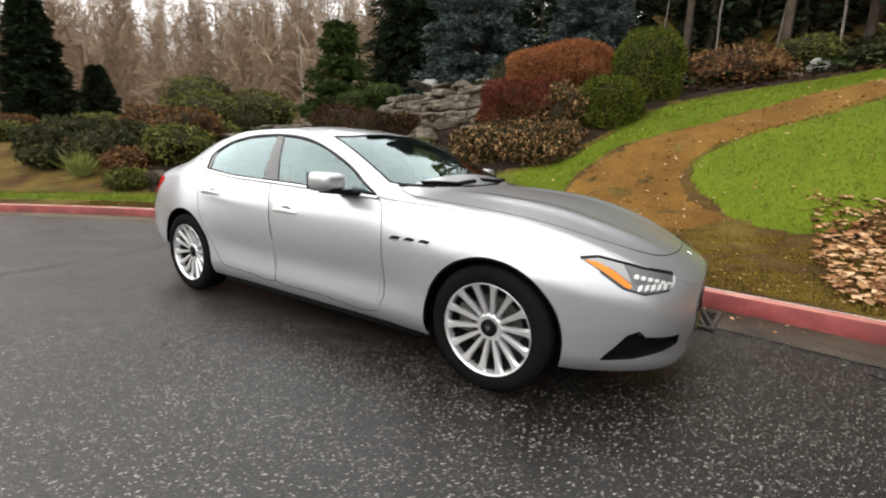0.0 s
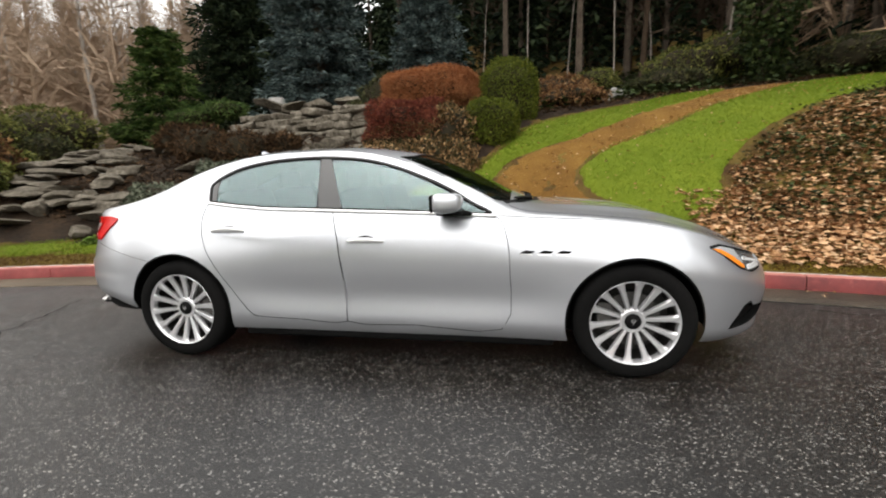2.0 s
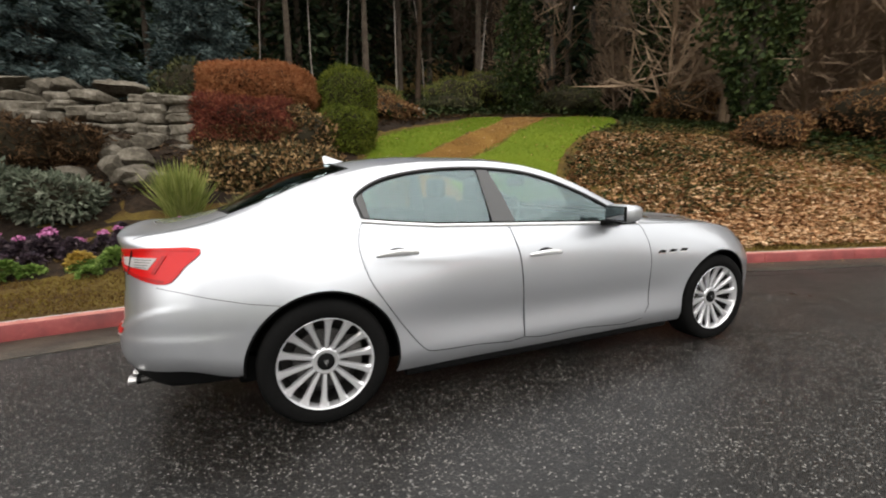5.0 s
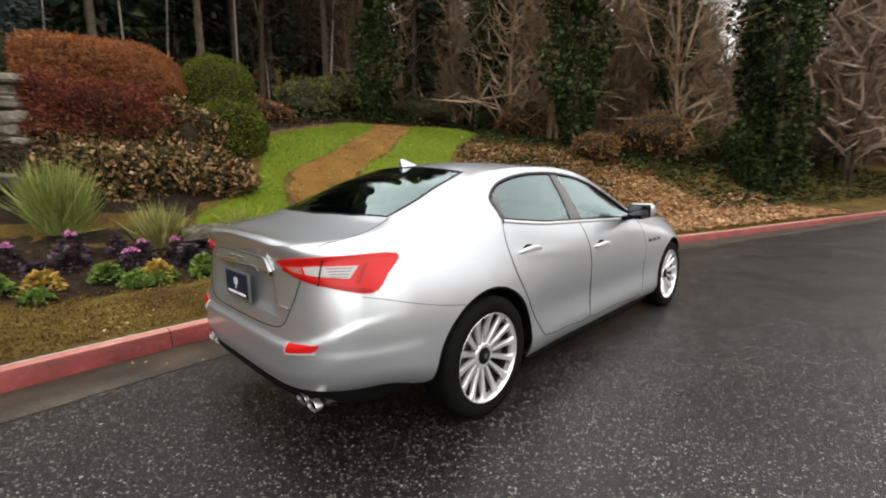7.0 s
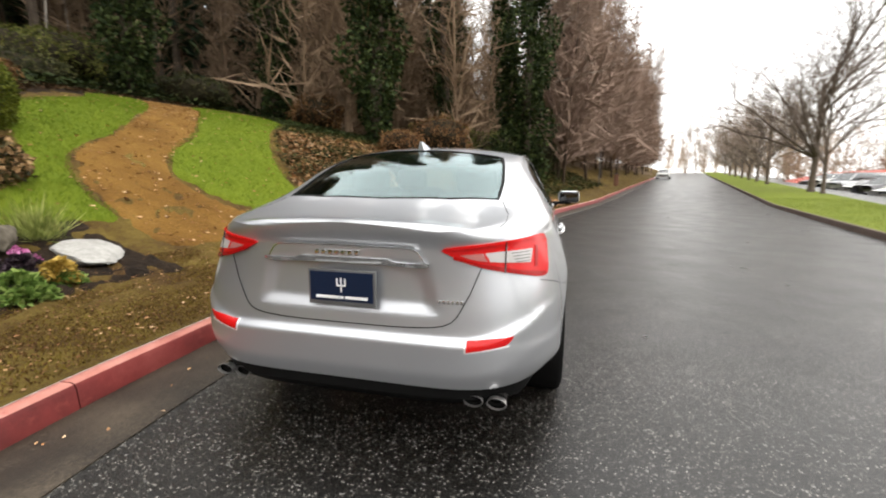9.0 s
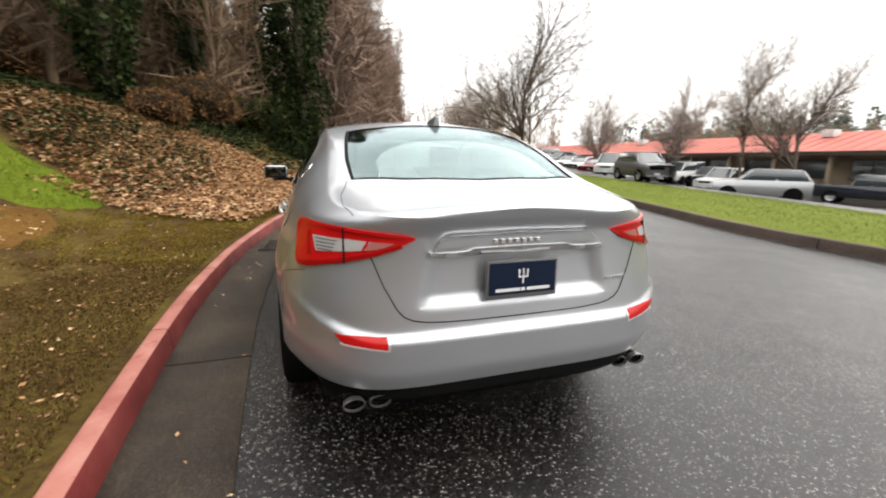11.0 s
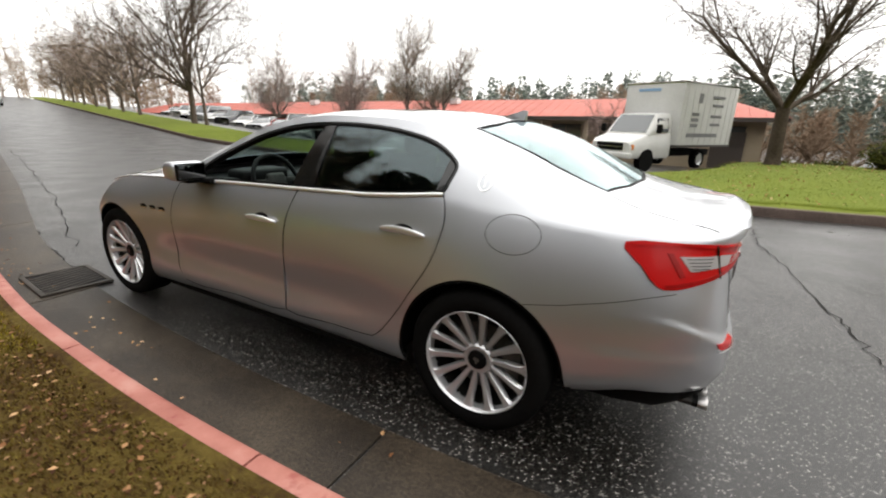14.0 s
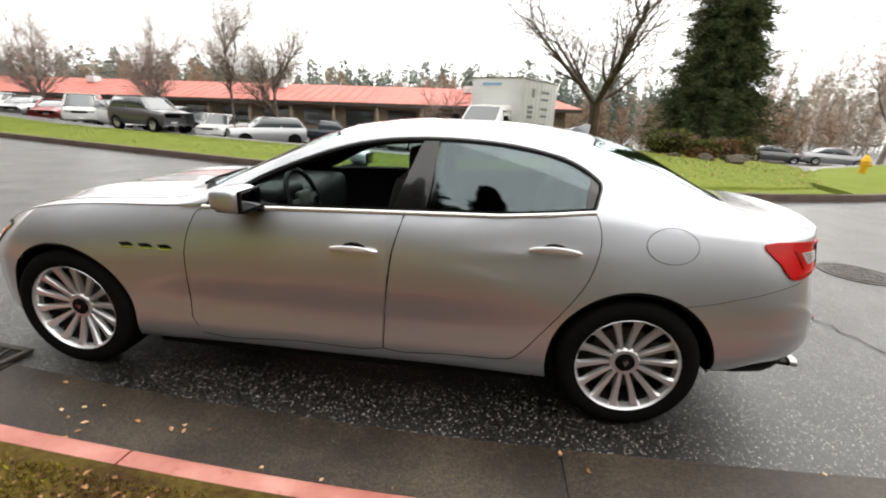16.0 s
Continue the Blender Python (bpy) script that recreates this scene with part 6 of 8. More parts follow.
for i in range(20):
    x, y = rng.uniform(-6.6, -3.0), rng.uniform(5.0, 6.6)
    rock("stone", (x, y, gz(x, y) + 0.12), (rng.uniform(0.2, 0.5), rng.uniform(0.2, 0.4), rng.uniform(0.14, 0.26)), 830 + i, ROCK, "", cascade)
rock("flat_rock", (-0.72, 3.72, gz(-0.72, 3.72) + 0.05), (0.52, 0.40, 0.12), 860, PALE_ROCK, "broad flat pale stone bedded in soil", None, (8, 3, 25))
rock("boulder", (-1.45, 4.05, gz(-1.45, 4.05) + 0.1), (0.42, 0.3, 0.22), 861, ROCK, "grey boulder at edge of flower bed")
rock("boulder", (4.1, 13.2, gz(4.1, 13.2) + 0.15), (0.55, 0.35, 0.28), 862, PALE_ROCK, "pale boulder on leafy bed")
rock("boulder", (3.2, 11.6, gz(3.2, 11.6) + 0.08), (0.7, 0.4, 0.2), 863, PALE_ROCK, "pale flat boulder beside lawn")
rock("boulder", (0.6, 12.5, gz(0.6, 12.5) + 0.3), (0.4, 0.3, 0.34), 864, PALE_ROCK, "upright pale stone on upper bed")
rock("boulder", (-9.2, 2.2, gz(-9.2, 2.2) + 0.1), (0.6, 0.4, 0.25), 865, ROCK, "dark boulder on grass strip")

# Conifers above the cascade.
conifer("blue_spruce", (-8.3, 16.2, gz(-8.3, 16.2)), 11.0, 3.9, SPRUCE_BLUE, 61, "blue spruce with tiered silvery branches", 13, 15, 0.10, tuft=0.36, rows=14)
conifer("dark_fir", (-13.2, 17.5, gz(-13.2, 17.5)), 13.0, 3.6, SPRUCE_DARK, 62, "dark fir with drooping branches", 30, 10, 0.3, "dark firs", tuft=0.5)
conifer("dark_fir", (-10.8, 19.5, gz(-10.8, 19.5)), 14.0, 3.4, SPRUCE_DARK, 63, "dark fir with drooping branches", 30, 10, 0.3, "dark firs", tuft=0.5)
conifer("spruce", (-3.6, 18.0, gz(-3.6, 18.0)), 8.5, 2.4, SPRUCE_BLUE, 64, "blue-green spruce behind hedge", 26, 10, 0.2, tuft=0.32)
conifer("dwarf_pine", (-12.6, 11.6, gz(-12.6, 11.6)), 5.0, 1.9, SPRUCE_GREEN, 65, "green layered garden pine", 13, 9, 0.02, tuft=0.34, power=0.6)
for k, (dx, dy, dz, r) in enumerate(((1.5, -0.4, 1.1, 0.95), (2.6, -0.2, 1.35, 0.8), (-1.2, -0.3, 0.7, 0.9), (0.9, -0.8, 0.35, 0.9))):
    shrub("cloud_pine", (-12.6 + dx, 11.6 + dy, gz(-12.6, 11.6) + dz), (r, r * 0.8, 0.30), [(SPRUCE_GREEN, 1.0, 0.0, 1.0)], 2200, 0.14, 66 + k, "low pad of green pine foliage", "shrub", 2.2, 0.3, "pine pads", 0.12)
conifer("dark_fir", (-22.0, 3.6, gz(-22, 3.6)), 6.2, 1.5, SPRUCE_DARK, 71, "tall dark conical fir by road bend", 30, 10, 0.25, "dark firs", tuft=0.4)
conifer("dark_fir", (-27.5, 7.6, gz(-27.5, 7.6)), 3.3, 1.2, SPRUCE_DARK, 72, "small dark fir on far lawn", 20, 10, 0.1, "dark firs", tuft=0.4)

# Shrubs of the lower beds.
beds = [(-11.9, 2.2, 0.9, 0.45, SHRUB_DARK), (-10.0, 3.2, 0.9, 0.5, SHRUB_OLIVE), (-11.3, 4.2, 1.0, 0.55, SHRUB_RUST), (-13.4, 3.4, 0.8, 0.4, SHRUB_DARK), 
        (-14.5, 6.5, 1.2, 0.9, SHRUB_OLIVE), (-17.5, 7.5, 1.3, 1.2, SHRUB_OLIVE), (-16.0, 5.2, 1.1, 0.6, SHRUB_RUST), (-20.0, 9.5, 1.6, 1.4, SHRUB_OLIVE), (-15.2, 9.3, 1.5, 1.0, SHRUB_OLIVE),
         (-5.2, 4.6, 0.6, 0.35, LAVENDER), (-4.4, 4.4, 0.55, 0.32, LAVENDER),
        (-6.0, 3.8, 0.6, 0.32, LAVENDER),  (-3.2, 9.7, 0.8, 0.7, SHRUB_DARK), (-3.5, 8.2, 0.5, 0.4, SHRUB_DARK), (2.4, 11.2, 1.0, 0.35, SHRUB_RUST), (2.0, 13.4, 1.4, 0.5, SHRUB_RUST),
        (7.6, 17.5, 1.5, 0.8, SHRUB_OLIVE), (9.6, 18.2, 1.6, 0.9, SHRUB_OLIVE), (4.2, 18.5, 1.0, 0.6, SHRUB_OLIVE), (6.4, 15.5, 1.3, 0.45, SHRUB_DARK), (12.4, 14.5, 1.6, 0.7, SHRUB_DARK), (14.0, 9.5, 1.3, 0.8, SHRUB_RUST),
        (-9.4, 1.7, 0.5, 0.24, SHRUB_OLIVE), (-10.6, 2.2, 0.6, 0.28, SHRUB_RUST), (-12.6, 1.2, 0.7, 0.30, SHRUB_DARK), (-14.6, 1.6, 0.8, 0.36, SHRUB_DARK), (-13.0, 2.2, 0.6, 0.30, SHRUB_RUST), (-12.2, 5.4, 0.8, 0.35, SHRUB_OLIVE),
        (-14.8, 4.6, 0.9, 0.36, SHRUB_RUST), (-16.6, 3.0, 1.0, 0.40, SHRUB_DARK), (-18.4, 4.6, 1.0, 0.42, SHRUB_OLIVE), (-17.4, 1.4, 0.9, 0.30, SHRUB_OLIVE), (-19.6, 6.8, 1.1, 0.5, SHRUB_RUST), (-13.6, 7.6, 0.9, 0.5, SHRUB_DARK), (-20.5, 2.2, 1.0, 0.35, SHRUB_RUST),
        (16.0, 4.4, 1.6, 0.9, SHRUB_RUST), (19.0, 5.0, 1.9, 1.0, SHRUB_OLIVE), (23, 2.5, 2.0, 1.0, SHRUB_OLIVE), (27, 0.5, 2.2, 1.1, SHRUB_DARK), (11.4, 4.6, 0.9, 0.5, SHRUB_RUST)]
for k, (x, y, r, h, m) in enumerate(beds):
    shrub("garden_shrub", (x, y, gz(x, y) - 0.08), (r, r * 0.85, h), [(m, 1.0, 0.0, 1.0)], int(1500 + 1300 * r), 0.10 + 0.03 * r, 80 + k, {id(SHRUB_DARK): "dark evergreen mound shrub", id(SHRUB_OLIVE): "olive green rounded shrub", id(SHRUB_RUST): "rusty brown winter shrub", id(LAVENDER): "grey-green soft mound shrub"}[id(m)], "shrub", 2.2, 0.4, "garden shrubs", 0.14)


def tuft(name, at, height, n, mat, seed, label, spread=0.5):
    rng = np.random.default_rng(seed)
    ob = holder(name, at, 0, label, "ornamental grass")
    p = np.c_[rng.normal(size=(n, 2)) * 0.07, np.zeros(n)]
    v, f = leaf_cloud(rng, p, height * rng.uniform(0.45, 1.1, n), 0.0045, 0.0, spread, np.array([0, 0, 1.5]), 0.05)
    put("blade_clump", big_mesh("blade_clump", v, f, mat), ob, kind="stuff")
    return ob


tuft("grass_tuft", (-2.85, 4.35, gz(-2.85, 4.35)), 0.74, 3200, GREENBLADE, 151, "tall green-gold ornamental grass tuft", 0.40)
tuft("grass_tuft", (-1.95, 3.95, gz(-1.95, 3.95)), 0.52, 1700, STRAW, 152, "straw-coloured ornamental grass tuft", 0.5)
tuft("grass_tuft", (-0.9, 4.15, gz(-0.9, 4.15)), 0.42, 500, GREENBLADE, 153, "small green grass tuft beside flat stone", 0.7)
tuft("grass_tuft", (-11.0, 1.3, gz(-11.0, 1.3)), 0.7, 500, GREENBLADE, 154, "green grass tuft on road bend", 0.7)

# Flower bed: kale, heuchera and green edging.
rng = np.random.default_rng(160)


def rosette(name, at, r, h, mats, label, seed, n=60, heart=None):
    rg = np.random.default_rng(seed)
    n = int(n * 2.8)
    ob = holder(name, at, 0, label, "bedding plant", "bedding plants")
    a = rg.uniform(0, 6.283, n)
    q = rg.uniform(0.0, 1, n) ** 0.7
    p = np.c_[np.cos(a) * r * q * 0.6, np.sin(a) * r * q * 0.6, h * (1 - q ** 2) * 0.8 + 0.01]
    out = np.c_[np.cos(a), np.sin(a), 0.9 - 0.6 * q]
    v, f = leaf_cloud(rg, p, np.full(n, r * 0.36), 0.75, 0.5, 0.45, out, 0.6)
    put("leaves", big_mesh("leaves", v, f, mats), ob)
    if heart is not None:
        m = 40
        a = rg.uniform(0, 6.283, m)
        q = rg.uniform(0, 1, m) ** 0.5
        p = np.c_[np.cos(a) * 0.06 * q, np.sin(a) * 0.06 * q, np.full(m, h) + 0.05 * (1 - q)]
        v, f = leaf_cloud(rg, p, np.full(m, 0.035), 0.9, 0.6, 0.6, np.array([0, 0, 0.6]), 0.5)
        put("flower_head", big_mesh("flower_head", v, f, heart), ob)
    return ob


for i in range(46):
    x = rng.uniform(-6.2, -1.35)
    y = float(kerb_y(x)) + rng.uniform(1.75, 2.5)
    rosette("kale_plant", (x, y, gz(x, y)), rng.uniform(0.15, 0.22), rng.uniform(0.14, 0.3), KALE, "purple ornamental kale with pink heart" if i % 2 == 0 else "dark purple leafy kale", 200 + i, 60, PINK if i % 2 == 0 else None)
for i in range(12):
    x = -6.0 + 0.42 * i + rng.normal() * 0.08
    y = float(kerb_y(x)) + 1.62 + rng.normal() * 0.06
    rosette("heuchera", (x, y, gz(x, y)), 0.21, 0.20, YELLOWLEAF if i % 2 else GREENLEAF, "yellow leafy bedding plant" if i % 2 else "green leafy bedding plant", 260 + i, 90)
for i in range(30):
    x = rng.uniform(-6.2, -1.3)
    y = float(kerb_y(x)) + rng.uniform(1.36, 1.6)
    rosette("groundcover_plant", (x, y, gz(x, y)), 0.17, 0.10, GREENLEAF, "low green bedding plant at bed edge", 290 + i, 70)
_, fb = patch_on_ground("flower_bed", kerb_band(-6.6, -0.3, 1.35, 2.9, 14), 0.03, 0.10, SOIL, "dark soil flower bed", "soil", 0.015)
_, rb = patch_on_ground("rock_bed", [(-10.5, 2.4), (-6.5, 2.6), (-3.2, 4.5), (-1.2, 4.6), (0.3, 6.2), (1.2, 8.0), (2.4, 9.0), (4.2, 10.8), (7, 12.2), (12.2, 12.4), (16, 12), (22, 22), (-22, 24), (-14, 12)], 0.06, 0.35, SOIL, "dark soil and leaf mould under shrubs", "soil", 0.02)
WOOD_FLOOR = mottled("woodland_leaf_floor", [(0.28, (0.055, 0.036, 0.022)), (0.5, (0.12, 0.082, 0.050)), (0.75, (0.22, 0.155, 0.10))], 0.5, 9, 0.95, 0.6, 0.05)
patch_on_ground("woodland_floor", [(-85, 20), (-60, 4), (-40, 2), (-27, 10), (-17, 13), (-15, 26), (-20, 70), (-85, 70)], 0.05, 1.1, WOOD_FLOOR, "brown leaf litter under far woods", "ground", 0.04)
patch_on_ground("woodland_floor", [(17, 3.5), (30, -0.5), (60, -8.5), (100, -18), (100, 50), (30, 60), (23, 20)], 0.05, 1.1, WOOD_FLOOR, "brown leaf litter under roadside woods", "ground", 0.04)
strip_poly = kerb_band(-16, -4.6, 0.75, 1.7, 20)
patch_on_ground("grass_strip", strip_poly, 0.02, 0.14, LAWN, "green grass strip beside far kerb", "lawn", 0.008)
blades("grass", strip_poly, 12000, 0.06, GRASS, "short green lawn grass", "grass", 16, 0.6, 0.14, 0.01)


MOULD = leafy("leaf_mould", [(0.15, (0.012, 0.008, 0.005)), (0.5, (0.045, 0.026, 0.013)), (0.85, (0.13, 0.075, 0.036))], 0.8, 0.8)
litter("leaf_mould", [(-10.0, 2.8), (-6.5, 3.2), (-3.4, 4.9), (-2.6, 6.4), (-4.4, 7.4), (-8.0, 8.6), (-11.0, 8.0)], 9000, 0.10, MOULD, "dark brown leaf mould between rocks", 35, 0.06, 0.6, 0.06)
litter("leaf_mould", [(1.0, 8.6), (2.4, 9.2), (4.2, 11.0), (7, 12.4), (12.2, 12.6), (14, 18), (2, 18)], 9000, 0.12, MOULD, "dark brown leaf mould above lawn", 36, 0.07, 0.6, 0.06)
RUSSET = leafy("russet_leaf_bits", [(0.15, (0.03, 0.014, 0.008)), (0.5, (0.12, 0.055, 0.025)), (0.85, (0.32, 0.19, 0.10))], 0.8, 0.8)
litter("leaf_bits", kerb_band(-3.2, 2.6, 0.17, 1.9), 5200, 0.022, RUSSET, "small russet leaf bits scattered over moss", 37, 0.012, 0.7, 0.012)
for k, (x, y, r, h) in enumerate(((-5.4, 5.6, 0.7, 0.40), (-6.6, 5.9, 0.8, 0.42), (-7.7, 6.6, 0.7, 0.36), (-4.6, 5.9, 0.5, 0.30))):
    shrub("dead_fern", (x, y, gz(x, y)), (r, r * 0.7, h), [(MOULD, 1.0, 0.0, 1.0)], 2600, 0.16, 130 + k, "brown withered fern clump below rocks", "fern", 2.0, 0.16, "withered ferns", 0.2)


# ---------- ivy trees and woods ----------
def ivy_tree(at, height, radius, seed, label, lean=(0, 0)):
    """A trunk wrapped in ivy from foot to crown, with bare twigs above."""
    rng = np.random.default_rng(seed)
    ob = holder("ivy_clad_tree", at, 0, label, "tree", "ivy-clad trees")
    segs, p = [], np.array([0.0, 0, -0.3])
    for i in range(8):
        q = p + np.array([lean[0] + rng.normal() * 0.08, lean[1] + rng.normal() * 0.08, height / 8])
        segs.append((*p, 0.28 * (1 - i / 10), *q, 0.28 * (1 - (i + 1) / 10)))
        p = q
    v, f = tubes(segs, 10)
    put("trunk", big_mesh("trunk", v, f, BARK, True), ob)
    n = int(5200 * height * radius / 8)
    t = rng.uniform(0.0, 1, n)
    a = rng.uniform(0, 6.283, n)
    ph = rng.uniform(0, 6.28, 4)
    prof = radius * (0.42 + 0.40 * np.sin(t * 8 + ph[0]) ** 2 + 0.30 * np.sin(a * 2 + t * 13 + ph[1]) + 0.22 * np.sin(a * 3 - t * 27 + ph[2])) * np.clip(1.6 - t, 0.5, 1) * np.clip(0.55 + 2.2 * t, 0.5, 1)
    prof = np.maximum(prof, 0.3)
    r = prof * rng.uniform(0.55, 1.05, n)
    c = np.c_[np.cos(a) * r + lean[0] * 8 * t, np.sin(a) * r + lean[1] * 8 * t, t * height]
    v, f = leaf_cloud(rng, c, np.full(n, 0.20), 0.75, 0.1, 1.0, np.c_[np.cos(a), np.sin(a), np.full(n, -0.5)] * 0.9, 0.4)
    put("ivy", big_mesh("ivy", v, f, IVY), ob)
    m = 18
    a = rng.uniform(0, 6.283, m)
    wave = (np.c_[np.zeros(m), np.zeros(m), rng.uniform(0.3, 1.0, m) * height], np.c_[np.cos(a), np.sin(a), np.full(m, 0.3)], radius * rng.uniform(1.2, 2.6, m), np.full(m, 0.04))
    rows = []
    for level in range(3):
        r_, wave = sprout(rng, *wave, 2, 0.7, 0.1)
        rows.append(r_)
    v, f = slivers(np.concatenate(rows))
    put("twig_crown", big_mesh("twig_crown", v, f, TWIG), ob, kind="stuff")
    return ob


for k, (x, y, h, r, l) in enumerate(((18.2, 0.7, 15, 1.75, "thick ivy-clad tree beside road"), (12.6, 6.1, 14, 1.35, "ivy-clad tree at edge of woods"), (20.5, 5.2, 15, 0.9, "slim ivy-clad tree trunk"), (9.2, 14.2, 14, 1.0, "ivy-clad tree above lawn"),
                                     (26, 7.5, 15, 1.2, "ivy-clad tree deep in woods"), (15.5, 12.5, 15, 1.2, "ivy-clad tree deep in woods"), (31, 3.5, 15, 1.0, "ivy-clad tree deep in woods"))):
    ivy_tree((x, y, gz(x, y) - 0.05), h, r, 400 + k, l)


def woods(name, label, spots, seed, mats, h=(11, 17), girth=(0.07, 0.2), twiggy=90, low=0.15, tw_len=(0.6, 2.2), lean=0.05, fat=1.0):
    """Many leafless trunks with side twigs, as one body of woodland."""
    rng = np.random.default_rng(seed)
    trunks, twigs = [], []
    for x, y in spots:
        z0 = gz(x, y) - 0.2
        H, g = rng.uniform(*h), rng.uniform(*girth)
        p = np.array([x, y, z0])
        d = np.array([rng.normal() * lean, rng.normal() * lean, 1.0])
        pts = [p]
        for i in range(5):
            d = d + np.array([rng.normal() * 0.04, rng.normal() * 0.04, 0])
            p = p + d * H / 5
            pts.append(p)
        for i in range(5):
            trunks.append((*pts[i], g * (1 - i * 0.17), *pts[i + 1], g * (1 - (i + 1) * 0.17)))
        m = int(twiggy)
        t = rng.uniform(low, 1, m) * 4.999
        i = t.astype(int)
        pp = np.array(pts)
        b = pp[i] + (pp[i + 1] - pp[i]) * (t - i)[:, None]
        a = rng.uniform(0, 6.283, m)
        L = rng.uniform(*tw_len, m) * (1.15 - t / 6)
        e = np.c_[np.cos(a), np.sin(a), rng.uniform(0.1, 1.7, m)]
        e *= 1.15 / np.linalg.norm(e, axis=1, keepdims=True)
        c = b + e * L[:, None]
        twigs.append(np.c_[b, (0.012 + 0.006 * L) * fat, c, np.full(m, 0.004 * fat)])
        for _ in range(4):
            k = b + (c - b) * rng.uniform(0.3, 0.9, (m, 1))
            twigs.append(np.c_[k, np.full(m, 0.008 * fat), k + rng.normal(size=(m, 3)) * 0.35 * L[:, None] + np.array([0, 0, 0.2]) * L[:, None], np.full(m, 0.003 * fat)])
    ob = holder(name, (0, 0, 0), 0, label, "woods", "", "stuff")
    v, f = tubes(trunks, 6)
    put("trunks", big_mesh("trunks", v, f, mats[0], True), ob, kind="stuff")
    v, f = slivers(np.concatenate(twigs))
    put("twig_mass", big_mesh("twig_mass", v, f, mats[1]), ob, kind="stuff")
    return ob


rng = np.random.default_rng(500)
WOOD_BROWN = mottled("brown_winter_bark", [(0.3, (0.022, 0.015, 0.010)), (0.7, (0.078, 0.053, 0.035))], 0.4, 4, 0.95, 0)
WOOD_MID = mottled("mid_brown_winter_twigs", [(0.3, (0.11, 0.073, 0.046)), (0.7, (0.32, 0.225, 0.148))], 0.4, 4, 0.95, 0)
WOOD_TAN = mottled("tan_winter_twigs", [(0.3, (0.20, 0.14, 0.095)), (0.7, (0.40, 0.30, 0.215))], 0.2, 2, 0.95, 0)
WOOD_RED = mottled("reddish_twigs", [(0.3, (0.17, 0.115, 0.085)), (0.7, (0.32, 0.23, 0.18))], 0.2, 2, 0.95, 0)
back = [(x, y) for x, y in zip(rng.uniform(-4, 30, 80), rng.uniform(19, 48, 80))]
woods("woods", "shady bare woods behind garden", back, 501, (WOOD_BROWN, WOOD_BROWN), (9, 13), (0.06, 0.18), 60)
pale = [(5.2, 19.5), (7.1, 20.5), (9.8, 19.0), (1.2, 21.0), (13.0, 22.0), (3.4, 24.0), (-1.5, 22.5)]
woods("birches", "slim pale birch trunks at edge of woods", pale, 502, (PALE_BARK, WOOD_BROWN), (10, 13), (0.035, 0.06), 40, 0.4)
leftw = [(x, y) for x, y in zip(rng.uniform(-75, -16, 240), rng.uniform(16, 60, 240))]
woods("woods", "pale brown leafless woods on far bank", leftw, 503, (WOOD_TAN, WOOD_TAN), (9, 14), (0.06, 0.13), 170, 0.03, (0.8, 2.8), 0.08, 0.7)
low = [(x, float(kerb_y(x)) + d) for x, d in zip(rng.uniform(-60, -30, 60), rng.uniform(12, 30, 60))]
woods("woods", "pale brown leafless woods on far bank", low, 504, (WOOD_TAN, WOOD_TAN), (8, 13), (0.05, 0.1), 150, 0.03, (0.8, 2.6), 0.08, 1.5)
rightw = [(x, float(kerb_y(x)) + d) for x, d in zip(rng.uniform(13, 70, 200), rng.uniform(5.0, 34, 200))]
woods("woods", "brown leafless woods beside road", rightw, 505, (WOOD_MID, WOOD_MID), (11, 17), (0.05, 0.15), 190, 0.03, (0.7, 2.6), 0.06, 0.5)
edge = [(x, float(kerb_y(x)) + d) for x, d in zip(np.linspace(26, 105, 44), rng.uniform(2.2, 6.0, 44))]
woods("woods", "reddish brown leafless trees overhanging road", edge, 506, (WOOD_BROWN, WOOD_RED), (14, 20), (0.07, 0.14), 420, 0.08, (1.0, 4.2), 0.05, 0.42)


def dark_wood(name, label, spots, seed, h, r, mat, low=0.05, dense=34, size=0.75):
    """A stand of conifers seen as one dark body."""
    rng = np.random.default_rng(seed)
    segs, base, dirs, sizes = [], [], [], []
    for x, y in spots:
        z0, H, R = gz(x, y), rng.uniform(*h), rng.uniform(*r)
        segs.append((x, y, z0 - 0.3, 0.2, x, y, z0 + H, 0.02))
        n = int(H * dense)
        t = rng.uniform(low, 1, n)
        a = rng.uniform(0, 6.283, n)
        q = R * (1 - t) ** 0.8 * (0.75 + 0.3 * np.sin(t * 40 + a)) * rng.uniform(0.4, 1, n)
        base.append(np.c_[x + np.cos(a) * q, y + np.sin(a) * q, z0 + t * H])
        dirs.append(np.c_[np.cos(a), np.sin(a), np.full(n, -0.35)])
        sizes.append(np.full(n, size))
    ob = holder(name, (0, 0, 0), 0, label, "woods", "", "stuff")
    v, f = tubes(segs, 5)
    put("trunks", big_mesh("trunks", v, f, BARK), ob, kind="stuff")
    v, f = leaf_cloud(rng, np.concatenate(base), np.concatenate(sizes), 0.5, 0.6, 0.4, np.concatenate(dirs), 0.5)
    put("crowns", big_mesh("crowns", v, f, mat), ob, kind="stuff")
    return ob


rng = np.random.default_rng(520)
dk = [(x, y) for x, y in zip(rng.uniform(-16, 22, 90), rng.uniform(23, 50, 90))]
dark_wood("fir_wood", "dark fir wood behind garden", dk, 521, (9, 13), (1.6, 2.8), SPRUCE_DARK, 0.02, 60, 0.6)
dk4 = [(-15.5, 27), (-13.0, 31), (-9.5, 27), (-7.0, 33), (-4.0, 28), (-17.5, 33), (-11.0, 38), (-20.0, 30)]
